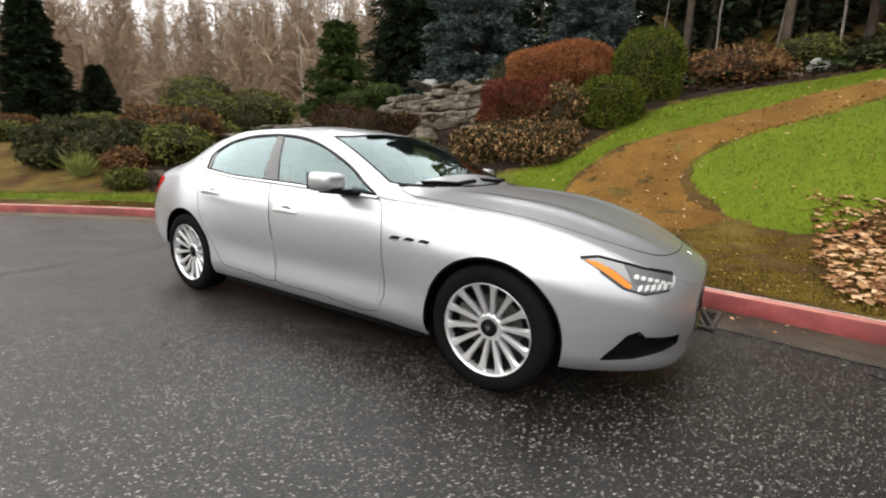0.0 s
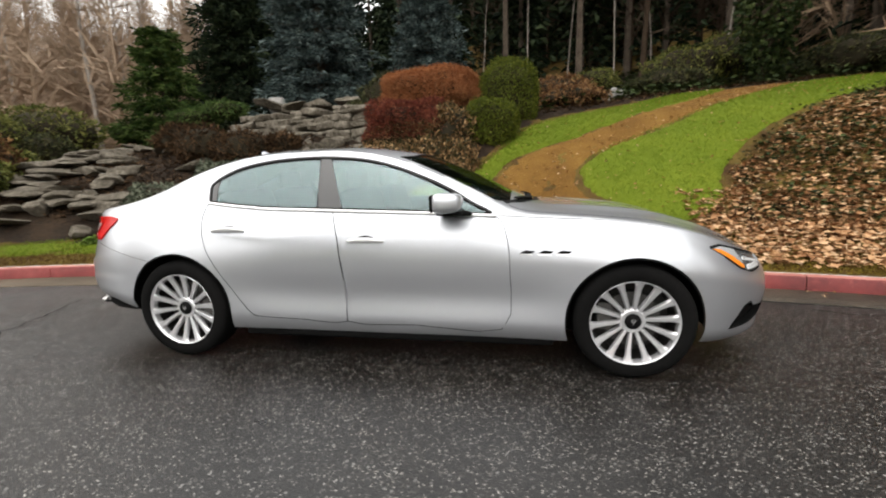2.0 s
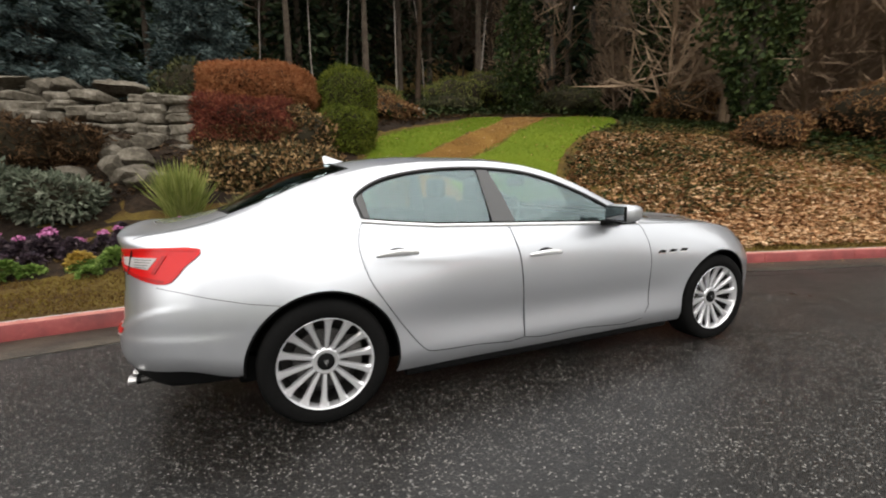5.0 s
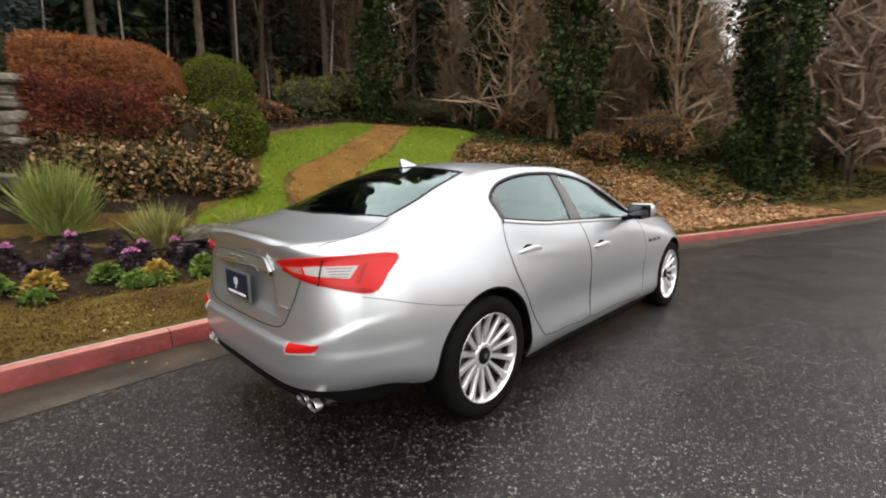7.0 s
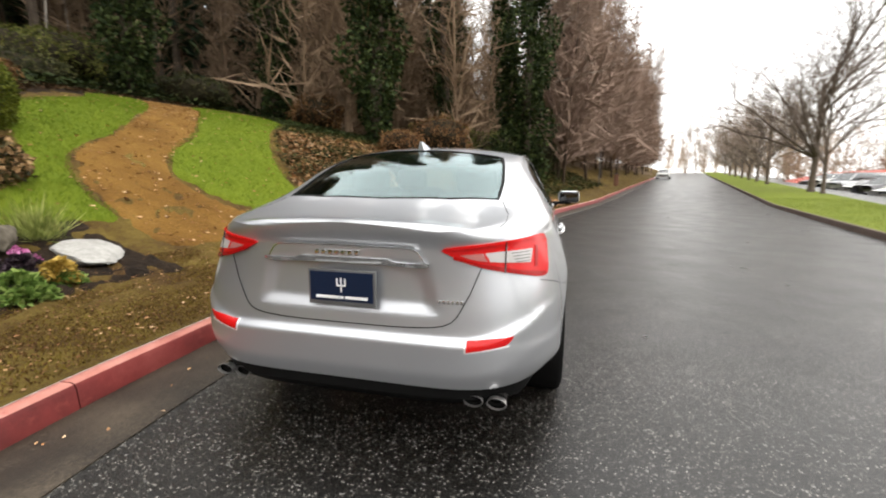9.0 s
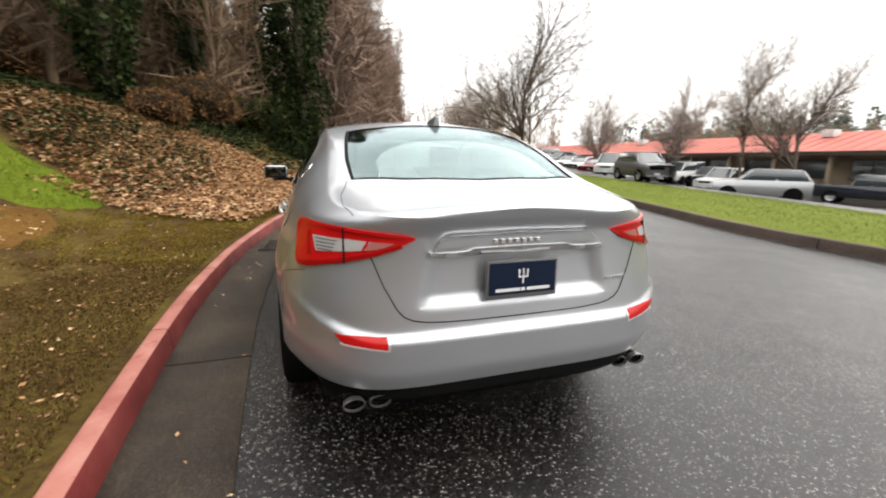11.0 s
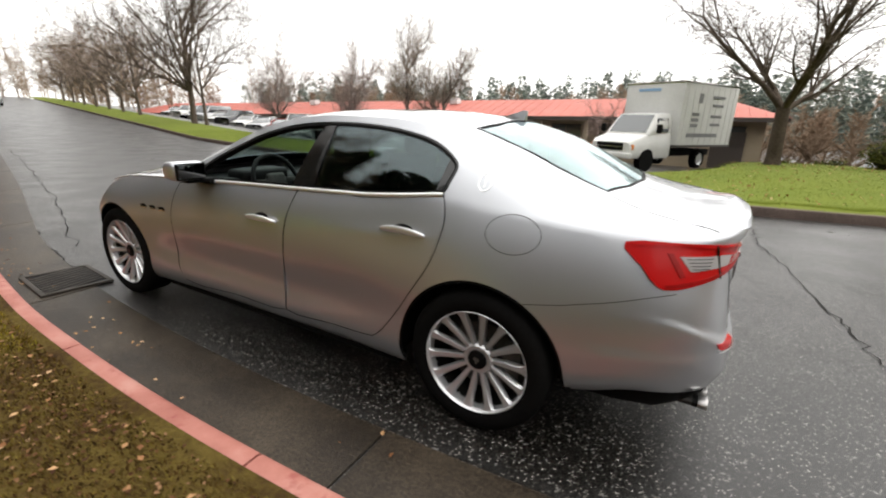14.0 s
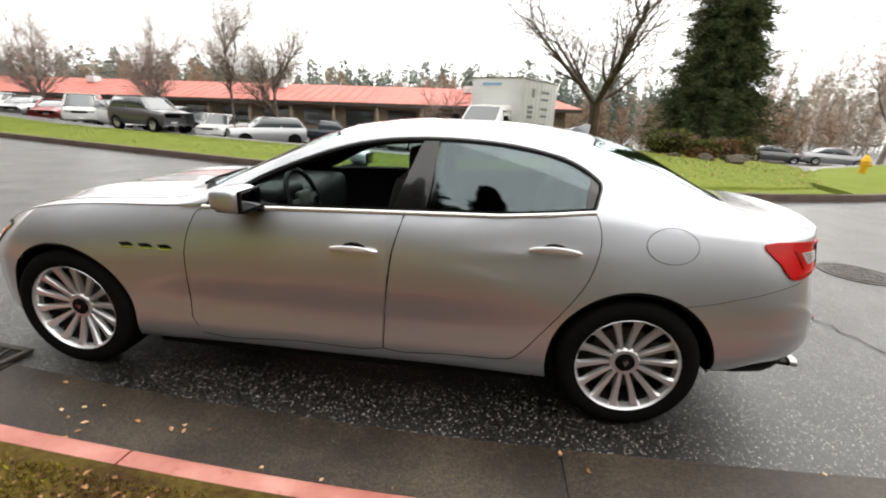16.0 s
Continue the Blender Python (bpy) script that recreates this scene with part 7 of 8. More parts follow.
dark_wood("fir_wood", "dark firs closing gap behind spruces", dk4, 525, (13, 17), (2.4, 3.4), SPRUCE_DARK, 0.02, 90, 0.6)
dk3 = [(x, y) for x, y in zip(rng.uniform(-25, 60, 90), rng.uniform(50, 80, 90))]
dark_wood("fir_wood", "deep dark firs closing woods", dk3, 523, (8, 12), (2.2, 3.4), SPRUCE_DARK)
dk2 = [(x, y) for x, y in zip(rng.uniform(14, 60, 60), rng.uniform(13, 45, 60))]
dark_wood("fir_wood", "scattered dark firs among bare trees", dk2, 522, (11, 17), (1.2, 2.2), SPRUCE_DARK)

tall = [(3.5, 19.0), (6.5, 23.0), (10.5, 20.5), (13.5, 17.5), (17.5, 19.0), (0.0, 20.5), (21.5, 14.5), (25.5, 12.0)]
dark_wood("fir_wood", "tall firs with bare lower trunks above lawn", tall, 524, (13, 17), (2.2, 3.2), SPRUCE_DARK, 0.42, 150, 0.6)

rng = np.random.default_rng(530)
under = [(x, y) for x, y in zip(rng.uniform(20, 48, 56), rng.uniform(8, 27, 56))]
woods("woods", "brown thicket under bare trees", under, 531, (WOOD_MID, WOOD_MID), (6, 11), (0.03, 0.07), 120, 0.03, (0.8, 2.6), 0.1, 0.6)

rng = np.random.default_rng(540)
birch_spots = [(x, y) for x, y in zip(rng.uniform(-44, -15, 22), rng.uniform(15, 34, 22))]
woods("birches", "pale slim trunks in brown far woods", birch_spots, 541, (PALE_BARK, WOOD_TAN), (13, 18), (0.10, 0.17), 60, 0.3, (0.8, 2.6), 0.06, 1.3)
# Low stepped stones of the stream bed.
stream = holder("stone_steps", (0, 0, 0), 0, "flat stepped stones of a small garden stream", "rockery")
for i in range(34):
    t = i / 34
    x, y = -8.6 - 3.2 * t + rng.normal() * 0.35, 3.0 + 6.0 * t + rng.normal() * 0.3
    rock("stone", (x, y, gz(x, y) + 0.13 + 0.1 * t), (rng.uniform(0.35, 0.75), rng.uniform(0.3, 0.5), rng.uniform(0.06, 0.11)), 900 + i, ROCK, "", stream)

# ---------- across the road: verge, car park, building ----------
WHITE_PAINT = mottled("white_vehicle_paint", [(0.3, (0.60, 0.60, 0.58)), (0.7, (0.74, 0.74, 0.72))], 2, 20, 0.35, 0, coat=0.5)
CAR_SILVER = material("grey_silver_paint", (0.40, 0.41, 0.42), 0.3, 0.6, 0.8)
CAR_DARK = material("dark_blue_paint", (0.015, 0.018, 0.028), 0.25, 0.2, 0.9)
CAR_GREY = material("mid_grey_paint", (0.12, 0.12, 0.125), 0.3, 0.5, 0.8)
CAR_RED = material("red_vehicle_paint", (0.30, 0.025, 0.02), 0.3, 0.1, 0.8)
CAR_GREEN = material("dark_green_paint", (0.02, 0.05, 0.035), 0.3, 0.2, 0.8)
DARK_GLASS = material("dark_vehicle_glass", (0.045, 0.055, 0.06), 0.08, coat=1.0)
ROOF_RED = mottled("red_roof_metal", [(0.3, (0.36, 0.10, 0.075)), (0.7, (0.50, 0.17, 0.135))], 0.4, 6, 0.55, 0.1, 0.01)
WALL_TAN = mottled("tan_block_wall", [(0.3, (0.26, 0.21, 0.145)), (0.7, (0.39, 0.32, 0.23))], 0.8, 12, 0.85, 0.3, 0.01)
WALL_DARK = material("dark_fascia", (0.055, 0.042, 0.034), 0.7)
GREY_WALL = mottled("grey_panel_wall", [(0.3, (0.22, 0.24, 0.26)), (0.7, (0.32, 0.34, 0.36))], 0.5, 8, 0.6, 0.1, 0.01)
YELLOW = mottled("yellow_hydrant_paint", [(0.3, (0.60, 0.34, 0.02)), (0.7, (0.78, 0.48, 0.04))], 4, 30, 0.5, 0.2, 0.004)
# Greens paled by hand: the haze of distance is mixed into the colour.
FAR_GREEN = leafy("haze_paled_conifers", [(0.2, (0.12, 0.15, 0.135)), (0.5, (0.19, 0.22, 0.19)), (0.8, (0.29, 0.305, 0.245))], 0.8, 0.1)


def plan_loft(rows, mat_name="x"):
    """A closed body from rows of (x, half_width, z_low, z_high, top_half_width), front to back."""
    bm = bmesh.new()
    rings = []
    for x, w, z0, z1, wt in rows:
        prof = [(-w * 0.94, z0), (-w, z0 + 0.12 * (z1 - z0)), (-w, z0 + 0.55 * (z1 - z0)), (-(w + wt) / 2, z0 + 0.86 * (z1 - z0)), (-wt, z1 - 0.015), (-wt * 0.5, z1), (wt * 0.5, z1), (wt, z1 - 0.015), ((w + wt) / 2, z0 + 0.86 * (z1 - z0)), (w, z0 + 0.55 * (z1 - z0)), (w, z0 + 0.12 * (z1 - z0)), (w * 0.94, z0)]
        rings.append([bm.verts.new((x, y, z)) for y, z in prof])
    n = len(rings[0])
    for a, b in zip(rings, rings[1:]):
        for i in range(n):
            bm.faces.new((a[i], a[(i + 1) % n], b[(i + 1) % n], b[i]))
    bm.faces.new(rings[0])
    bm.faces.new(rings[-1][::-1])
    bmesh.ops.recalc_face_normals(bm, faces=bm.faces)
    return bm


def plain_wheel(parent, x, y, r=0.33, w=0.22):
    s = 1 if y > 0 else -1
    wh = holder("wheel")
    wh.parent = parent
    wh.matrix_parent_inverse = Matrix()
    tyre = lathe_bm([(r * 0.62, -w / 2), (r * 0.95, -w / 2), (r, -w / 2 + 0.03), (r, w / 2 - 0.03), (r * 0.95, w / 2), (r * 0.62, w / 2)], 24)
    bmesh.ops.translate(tyre, verts=tyre.verts, vec=(x, y, r))
    part("tyre", tyre, RUBBER, wh)
    rim = lathe_bm([(0.0, s * w * 0.34), (r * 0.25, s * w * 0.40), (r * 0.55, s * w * 0.36), (r * 0.66, s * w * 0.48), (r * 0.66, 0)], 20)
    bmesh.ops.translate(rim, verts=rim.verts, vec=(x, y, r))
    part("rim", rim, ALLOY, wh)


def parked_car(at, turn, paint, style, label, name="parked_car"):
    """A parked vehicle: body, cabin glass, roof, wheels, lamps. It faces its own +x."""
    ob = holder(name, at, turn, label, "car", "vehicles in car park")
    if style == "saloon":
        body = [(1.70, 0.62, 0.32, 0.62, 0.5), (2.15, 0.80, 0.25, 0.72, 0.62), (1.5, 0.88, 0.22, 0.86, 0.72), (0.9, 0.90, 0.22, 0.94, 0.78), (0, 0.91, 0.22, 0.95, 0.8), (-1.2, 0.90, 0.22, 0.97, 0.78), (-1.9, 0.86, 0.25, 0.98, 0.72), (-2.2, 0.76, 0.32, 0.92, 0.62)]
        cab = [(0.95, 0.76, 0.90, 0.95, 0.72), (0.25, 0.74, 0.90, 1.38, 0.58), (-0.8, 0.74, 0.90, 1.42, 0.58), (-1.6, 0.74, 0.92, 1.0, 0.66)]
        roof, wheels, r = (-0.28, 1.05, 1.41, 1.14), (1.35, -1.35), 0.32
    elif style == "suv":
        body = [(1.70, 0.70, 0.42, 0.85, 0.6), (2.15, 0.84, 0.35, 0.98, 0.7), (1.4, 0.92, 0.32, 1.08, 0.78), (0.8, 0.93, 0.32, 1.12, 0.82), (-1.4, 0.93, 0.32, 1.14, 0.84), (-2.15, 0.88, 0.36, 1.14, 0.8), (-1.70, 0.8, 0.45, 1.05, 0.72)]
        cab = [(1.0, 0.80, 1.05, 1.12, 0.76), (0.35, 0.80, 1.05, 1.66, 0.64), (-1.7, 0.80, 1.05, 1.68, 0.64), (-2.12, 0.80, 1.05, 1.18, 0.74)]
        roof, wheels, r = (-0.65, 2.0, 1.68, 1.26), (1.4, -1.4), 0.37
    elif style == "pickup":
        body = [(2.7, 0.74, 0.45, 0.9, 0.62), (2.6, 0.88, 0.4, 1.02, 0.74), (1.6, 0.95, 0.36, 1.1, 0.82), (0.9, 0.95, 0.36, 1.12, 0.84), (-2.6, 0.95, 0.40, 1.12, 0.9), (-2.7, 0.9, 0.45, 1.08, 0.86)]
        cab = [(1.3, 0.82, 1.05, 1.12, 0.78), (0.7, 0.82, 1.05, 1.74, 0.66), (-0.6, 0.82, 1.05, 1.76, 0.66), (-0.85, 0.82, 1.05, 1.14, 0.74)]
        roof, wheels, r = (0.05, 1.25, 1.76, 1.30), (1.75, -1.65), 0.39
    else:
        body = [(2.4, 0.74, 0.42, 0.95, 0.62), (2.3, 0.9, 0.35, 1.05, 0.74), (1.6, 0.97, 0.3, 1.15, 0.85), (-2.3, 0.97, 0.3, 1.2, 0.88), (-2.45, 0.92, 0.4, 1.15, 0.84)]
        cab = [(1.7, 0.86, 1.1, 1.16, 0.82), (0.9, 0.86, 1.1, 1.86, 0.72), (-2.2, 0.86, 1.1, 1.9, 0.74), (-2.42, 0.86, 1.1, 1.2, 0.82)]
        roof, wheels, r = (-0.6, 3.0, 1.9, 1.44), (1.5, -1.5), 0.35
    part("body", plan_loft(body), paint, ob)
    part("cabin_glass", plan_loft(cab), DARK_GLASS, ob)
    part("roof", box_bm((roof[1], roof[3], 0.05), (roof[0], 0, roof[2] - 0.005), 0.02, 2), paint, ob)
    zg = cab[1][3]
    zb_ = cab[0][2]
    for s in (1, -1):
        for x0, x1 in ((cab[1][0] + 0.02, cab[0][0] - 0.05), (cab[2][0] - 0.03, cab[3][0] + 0.08), ((cab[1][0] + cab[2][0]) / 2, (cab[1][0] + cab[2][0]) / 2 + 0.01)):
            v, f = tubes([(x0, s * cab[1][4] * 1.0, zg - 0.02, 0.04, x1, s * (cab[0][1] + 0.0), zb_ + 0.06, 0.045)], 6)
            put("pillar", big_mesh("pillar", v, f, paint, True), ob)
        for x in wheels:
            plain_wheel(ob, x, s * (body[3][1] - 0.10), r)
            # Black disc set into the side in place of wheel-arch shade.
            arch = lathe_bm([(r * 1.13, -0.05), (r * 1.13, 0.05), (0, 0.05)], 20)
            bmesh.ops.translate(arch, verts=arch.verts, vec=(x, s * (body[3][1] - 0.038), r + 0.01))
            part("arch_shadow", arch, BLACK, ob)
        zl = body[1][3] * 0.82
        part("head_lamp", box_bm((0.06, 0.28, 0.11), (body[0][0] - 0.02, s * 0.58, zl), 0.02), CLEAR_LENS, ob)
        part("tail_lamp", box_bm((0.06, 0.2, 0.2), (body[-1][0] + 0.02, s * 0.66, zl + 0.08), 0.02), RED_LENS, ob)
    part("front_grille", box_bm((0.05, 0.8, 0.14), (body[0][0] - 0.01, 0, zl - 0.02), 0.015), BLACK, ob)
    part("number_plate", box_bm((0.03, 0.32, 0.12), (body[0][0] + 0.02, 0, 0.48), 0.005), WHITE, ob)
    return ob


def lot_z(x, y):
    u = float(far_kerb(x)) - 5.0 - y
    return float(rise(x)) - 0.02 - 0.03 * min(max(u + 2.5, 0), 45) - 0.13 * min(max(u - 3.4, 0), 6)


row = [(13.0, -22.8, 40, CAR_SILVER, "suv", "silver off-roader parked near verge"), (12.4, -31.3, 200, CAR_DARK, "pickup", "dark blue pickup truck"), (8.6, -31.8, 250, WHITE_PAINT, "suv", "white off-roader"),
       (5.8, -31.2, 250, WHITE_PAINT, "saloon", "white saloon"), (17.2, -18.8, 163, CAR_GREY, "suv", "grey estate-like off-roader"), (19.5, -28.6, 100, WHITE_PAINT, "pickup", "white pickup truck"), (22.6, -22.8, 150, WHITE_PAINT, "suv", "white off-roader"), (26.0, -23.8, 128, WHITE_PAINT, "van", "white minivan"),
       (29.2, -24.8, 118, CAR_RED, "saloon", "red saloon"), (32.4, -25.6, 112, CAR_SILVER, "saloon", "silver saloon"), (35.6, -26.4, 108, WHITE_PAINT, "saloon", "white saloon"), (38.8, -27.2, 106, CAR_GREY, "suv", "grey off-roader"),
       (42.0, -28.0, 105, WHITE_PAINT, "saloon", "white saloon"), (45.2, -28.8, 105, CAR_SILVER, "van", "silver minivan"), (48.6, -29.6, 105, CAR_DARK, "saloon", "dark saloon"), (52.0, -30.4, 105, WHITE_PAINT, "suv", "white off-roader"), (55.4, -31.2, 105, CAR_SILVER, "saloon", "silver saloon"),
       (23.4, -31.6, 102, CAR_DARK, "suv", "dark off-roader in second row"), (26.8, -32.2, 102, WHITE_PAINT, "van", "white van in second row"),
       (30.2, -33.0, 102, CAR_GREEN, "saloon", "dark green saloon in second row"), (33.6, -33.4, 102, WHITE_PAINT, "suv", "white off-roader in second row"),
       (-19.5, -33.5, 70, WHITE_PAINT, "pickup", "white pickup truck near big conifer"), (-28.5, -36.5, 160, CAR_SILVER, "saloon", "silver saloon near far hedge"), (-25.0, -38.5, 160, CAR_GREY, "saloon", "grey saloon near far hedge")]
for x, y, a, p, st, lb in row:
    parked_car((x, y, lot_z(x, y)), a, p, st, lb + " in car park")
for x, d, p, st, lb in ((66, 1.4, WHITE_PAINT, "saloon", "white saloon parked far along road"),):
    parked_car((x, float(kerb_y(x)) - d, float(rise(x))), 165, p, st, lb)

# Box truck facing the road.
truck = holder("box_truck", (0.35, -14.5, lot_z(0.35, -14.5)), 62, "white box van truck with grey lettering panels", "truck")
BOX_WHITE = mottled("truck_box_panel", [(0.3, (0.58, 0.58, 0.57)), (0.7, (0.70, 0.70, 0.69))], 1.5, 15, 0.5, 0.05, 0.004)
GREY_PRINT = material("grey_print", (0.20, 0.20, 0.21), 0.6)
# Local +x is ahead; the front bumper lies near x = 0.
part("cab", plan_loft([(0.05, 0.82, 0.55, 1.02, 0.72), (-0.12, 0.93, 0.48, 1.12, 0.80), (-0.75, 0.97, 0.45, 1.28, 0.86), (-0.95, 0.97, 0.45, 1.36, 0.86), (-2.15, 0.98, 0.45, 1.40, 0.9)]), WHITE_PAINT, truck)
part("cab_top", plan_loft([(-0.82, 0.90, 1.22, 1.32, 0.84), (-1.38, 0.90, 1.22, 2.02, 0.74), (-2.15, 0.90, 1.22, 2.08, 0.76)]), WHITE_PAINT, truck)
ws = bmesh.new()
quad = [ws.verts.new(p) for p in ((-0.87, 0.76, 1.34), (-0.87, -0.76, 1.34), (-1.355, -0.68, 1.955), (-1.355, 0.68, 1.955))]
ws.faces.new(quad)
ws.normal_update()
ext = bmesh.ops.extrude_face_region(ws, geom=ws.faces[:])
bmesh.ops.translate(ws, verts=[v for v in ext["geom"] if isinstance(v, bmesh.types.BMVert)], vec=(0.03, 0, 0.03))
bmesh.ops.recalc_face_normals(ws, faces=ws.faces)
part("windscreen", ws, DARK_GLASS, truck)
for s in (1, -1):
    part("side_window", box_bm((0.62, 0.02, 0.48), (-1.62, s * 0.875, 1.62), 0.05, 2, pose(0, 0, 0, s * 8, 0, 0)), DARK_GLASS, truck)
    part("head_lamp", box_bm((0.06, 0.24, 0.18), (0.0, s * 0.70, 0.86), 0.02), CLEAR_LENS, truck)
    part("turn_lamp", box_bm((0.05, 0.10, 0.18), (-0.04, s * 0.86, 0.86), 0.02), AMBER_LENS, truck)
    part("mirror", box_bm((0.08, 0.20, 0.30), (-1.0, s * 1.16, 1.50), 0.03), BLACK, truck)
    for x in (-0.78, -4.4):
        plain_wheel(truck, x, s * 0.84, 0.37, 0.24)
        # Another black disc, drawn for the shade inside the front arch.
        arch = lathe_bm([(0.40, -0.05), (0.40, 0.05), (0, 0.05)], 20)
        bmesh.ops.translate(arch, verts=arch.verts, vec=(x, s * 0.945, 0.40))
        if x > -2:
            part("arch_shadow", arch, BLACK, truck)
part("grille", box_bm((0.06, 1.10, 0.26), (0.05, 0, 0.86), 0.02), BLACK, truck)
part("grille_bar", box_bm((0.03, 1.08, 0.03), (0.09, 0, 0.86), 0.01), CHROME, truck)
part("bumper", box_bm((0.16, 1.86, 0.20), (0.06, 0, 0.56), 0.05, 3), WHITE_PAINT, truck)
part("number_plate", box_bm((0.02, 0.32, 0.13), (0.15, 0, 0.56), 0.004), WHITE, truck)
part("chassis", box_bm((5.2, 1.0, 0.25), (-3.3, 0, 0.6), 0.02), BLACK, truck)
box = part("cargo_box", box_bm((3.9, 2.36, 2.30), (-4.12, 0, 2.02), 0.03, 2), BOX_WHITE, truck, "white ribbed cargo box")
part("box_rail", box_bm((3.94, 2.40, 0.08), (-4.12, 0, 0.90), 0.01), STEEL, box)
part("top_rail", box_bm((3.94, 2.40, 0.06), (-4.12, 0, 3.15), 0.01), CHROME, box)
for i in range(9):
    part("side_rib", box_bm((0.02, 0.02, 2.15), (-2.4 - i * 0.42, 1.185, 2.02), 0.004), BOX_WHITE, box)
for k, (x, z, w, h) in enumerate(((-3.3, 2.62, 0.25, 0.34), (-4.6, 2.70, 0.9, 0.10), (-4.6, 2.40, 0.8, 0.10), (-3.1, 2.05, 0.5, 0.12), (-3.1, 1.85, 0.5, 0.12), (-3.1, 1.65, 0.5, 0.12), (-4.6, 2.0, 0.8, 0.10), (-4.6, 1.7, 0.7, 0.10), (-3.8, 1.30, 2.2, 0.14))):
    part("print_bar", box_bm((w, 0.012, h), (x, 1.196, z), 0.0), GREY_PRINT, box)
part("rub_strip", box_bm((0.02, 0.9, 0.10), (-2.16, -0.2, 2.9), 0.0), material("faded_blue_print", (0.25, 0.40, 0.60), 0.6), box)

# Long low building with a red roof.
hall = holder("office_building", (0, 0, -1.0), 0, "long low tan building with red metal roof", "building")
hall.rotation_euler = (0, radians(0.9), 0)
B0, B1, BY = -6.8, 78.0, -37.5
part("wall", box_bm((B1 - B0, 9.0, 4.3), ((B0 + B1) / 2, BY - 4.5, 1.1), 0.0), WALL_TAN, hall)
roof = bmesh.new()
pts = [(B0 - 1.2, BY + 1.6, 3.05), (B1 + 1.2, BY + 1.6, 3.05), (B1 - 3, BY - 4.5, 4.75), (B0 + 3, BY - 4.5, 4.75), (B0 - 1.2, BY - 10.6, 3.05), (B1 + 1.2, BY - 10.6, 3.05)]
rv = [roof.verts.new(p) for p in pts]
for q in ((0, 1, 2, 3), (3, 2, 5, 4), (0, 3, 4), (1, 5, 2), (0, 4, 5, 1)):
    roof.faces.new([rv[i] for i in q])
bmesh.ops.recalc_face_normals(roof, faces=roof.faces)
rf = part("roof", roof, ROOF_RED, hall, "red standing-seam roof", smooth=False)
for i in range(90):
    x = B0 + 0.2 + i * 0.98
    if x < B1:
        zt = 4.75 if B0 + 3 < x < B1 - 3 else 3.05 + 1.70 * max(0, min(x - B0 + 1.2, B1 + 1.2 - x)) / 4.2
        yt = BY + 1.6 - 6.1 * (zt - 3.05) / 1.70
        v, f = tubes([(x, BY + 1.58, 3.07, 0.03, x, yt, zt + 0.02, 0.03)], 4)
        put("roof_seam", big_mesh("roof_seam", v, f, ROOF_RED), rf)
part("fascia", box_bm((B1 - B0 + 2.2, 0.12, 0.30), ((B0 + B1) / 2, BY + 1.55, 2.93), 0.0), WALL_DARK, hall)
for i in range(22):
    x = B0 + 2.5 + i * 4.0
    w = part("window", box_bm((2.6, 0.10, 1.35), (x, BY + 0.03, 1.75), 0.0), DARK_GLASS, hall)
    part("window_frame", join_bm([box_bm((2.7, 0.06, 0.08), (x, BY + 0.08, 2.44)), box_bm((2.7, 0.06, 0.08), (x, BY + 0.08, 1.06)), box_bm((0.06, 0.06, 1.4), (x, BY + 0.08, 1.75))]), WALL_DARK, w)
    part("post", box_bm((0.25, 0.25, 4.0), (x + 2.0, BY + 1.2, 0.9), 0.02), WALL_TAN, hall)
for x in (2.0, 20.5, 41.0):
    part("roof_vent", box_bm((0.9, 0.9, 0.6), (x, BY - 3.0, 4.6), 0.03), BOX_WHITE, hall)
part("door", box_bm((2.2, 0.12, 2.7), (-4.6, BY + 0.05, 0.7), 0.0), WALL_DARK, hall)
annex = holder("far_building", (-60, -42, 0), 20, "grey panelled building with window band", "building")
part("wall", box_bm((26, 16, 9.2), (0, 0, 2.3), 0.0), GREY_WALL, annex)
for z in (2.2, 5.2):
    part("window_band", box_bm((25.4, 0.15, 1.3), (0, 8.03, z), 0.0), DARK_GLASS, annex)
part("roof_edge", box_bm((26.6, 16.6, 0.3), (0, 0, 7.0), 0.0), GREY_WALL, annex)

# Wider grass island round the forked tree.
ISLAND = [(-8.4, -8.1), (-6.2, -7.2), (-3.2, -6.6), (-0.5, -6.5), (0.2, -9.5), (-1.9, -11.6), (-2.9, -13.4), (-4.0, -17.6), (-7.5, -19.5), (-11.0, -18.5), (-12.4, -15.2), (-10.6, -11.6), (-9.2, -9.2)]
isl = rounded(ISLAND, 4)
island_z = lambda x, y: 0.13 + 0.10 * np.exp(-(((np.asarray(x) + 5.5) / 3.5) ** 2 + ((np.asarray(y) + 13) / 4.5) ** 2)) * 2.0
step = 0.22
X, Y = np.meshgrid(np.arange(-13, 0.6, step), np.arange(-20, -6, step), indexing="ij")
V = np.stack([X, Y, island_z(X, Y) + 0.012], -1).reshape(-1, 3)
n_, m_ = X.shape
i = (np.arange(n_ - 1)[:, None] * m_ + np.arange(m_ - 1)[None]).ravel()
q = np.stack([i, i + m_, i + m_ + 1, i + 1], 1)
c = V[q].mean(1)
q = q[inside(isl, c[:, 0], c[:, 1])]
used, inv = np.unique(q, return_inverse=True)
V, q = V[used], inv.reshape(-1, 4)
V[np.bincount(q.ravel(), minlength=len(V)) < 4, 2] -= 0.75
put("grass_island", big_mesh("grass_island", V, q, VERGE_TURF, True), None, "bright green grass island with bare tree", "lawn", "", "structure")


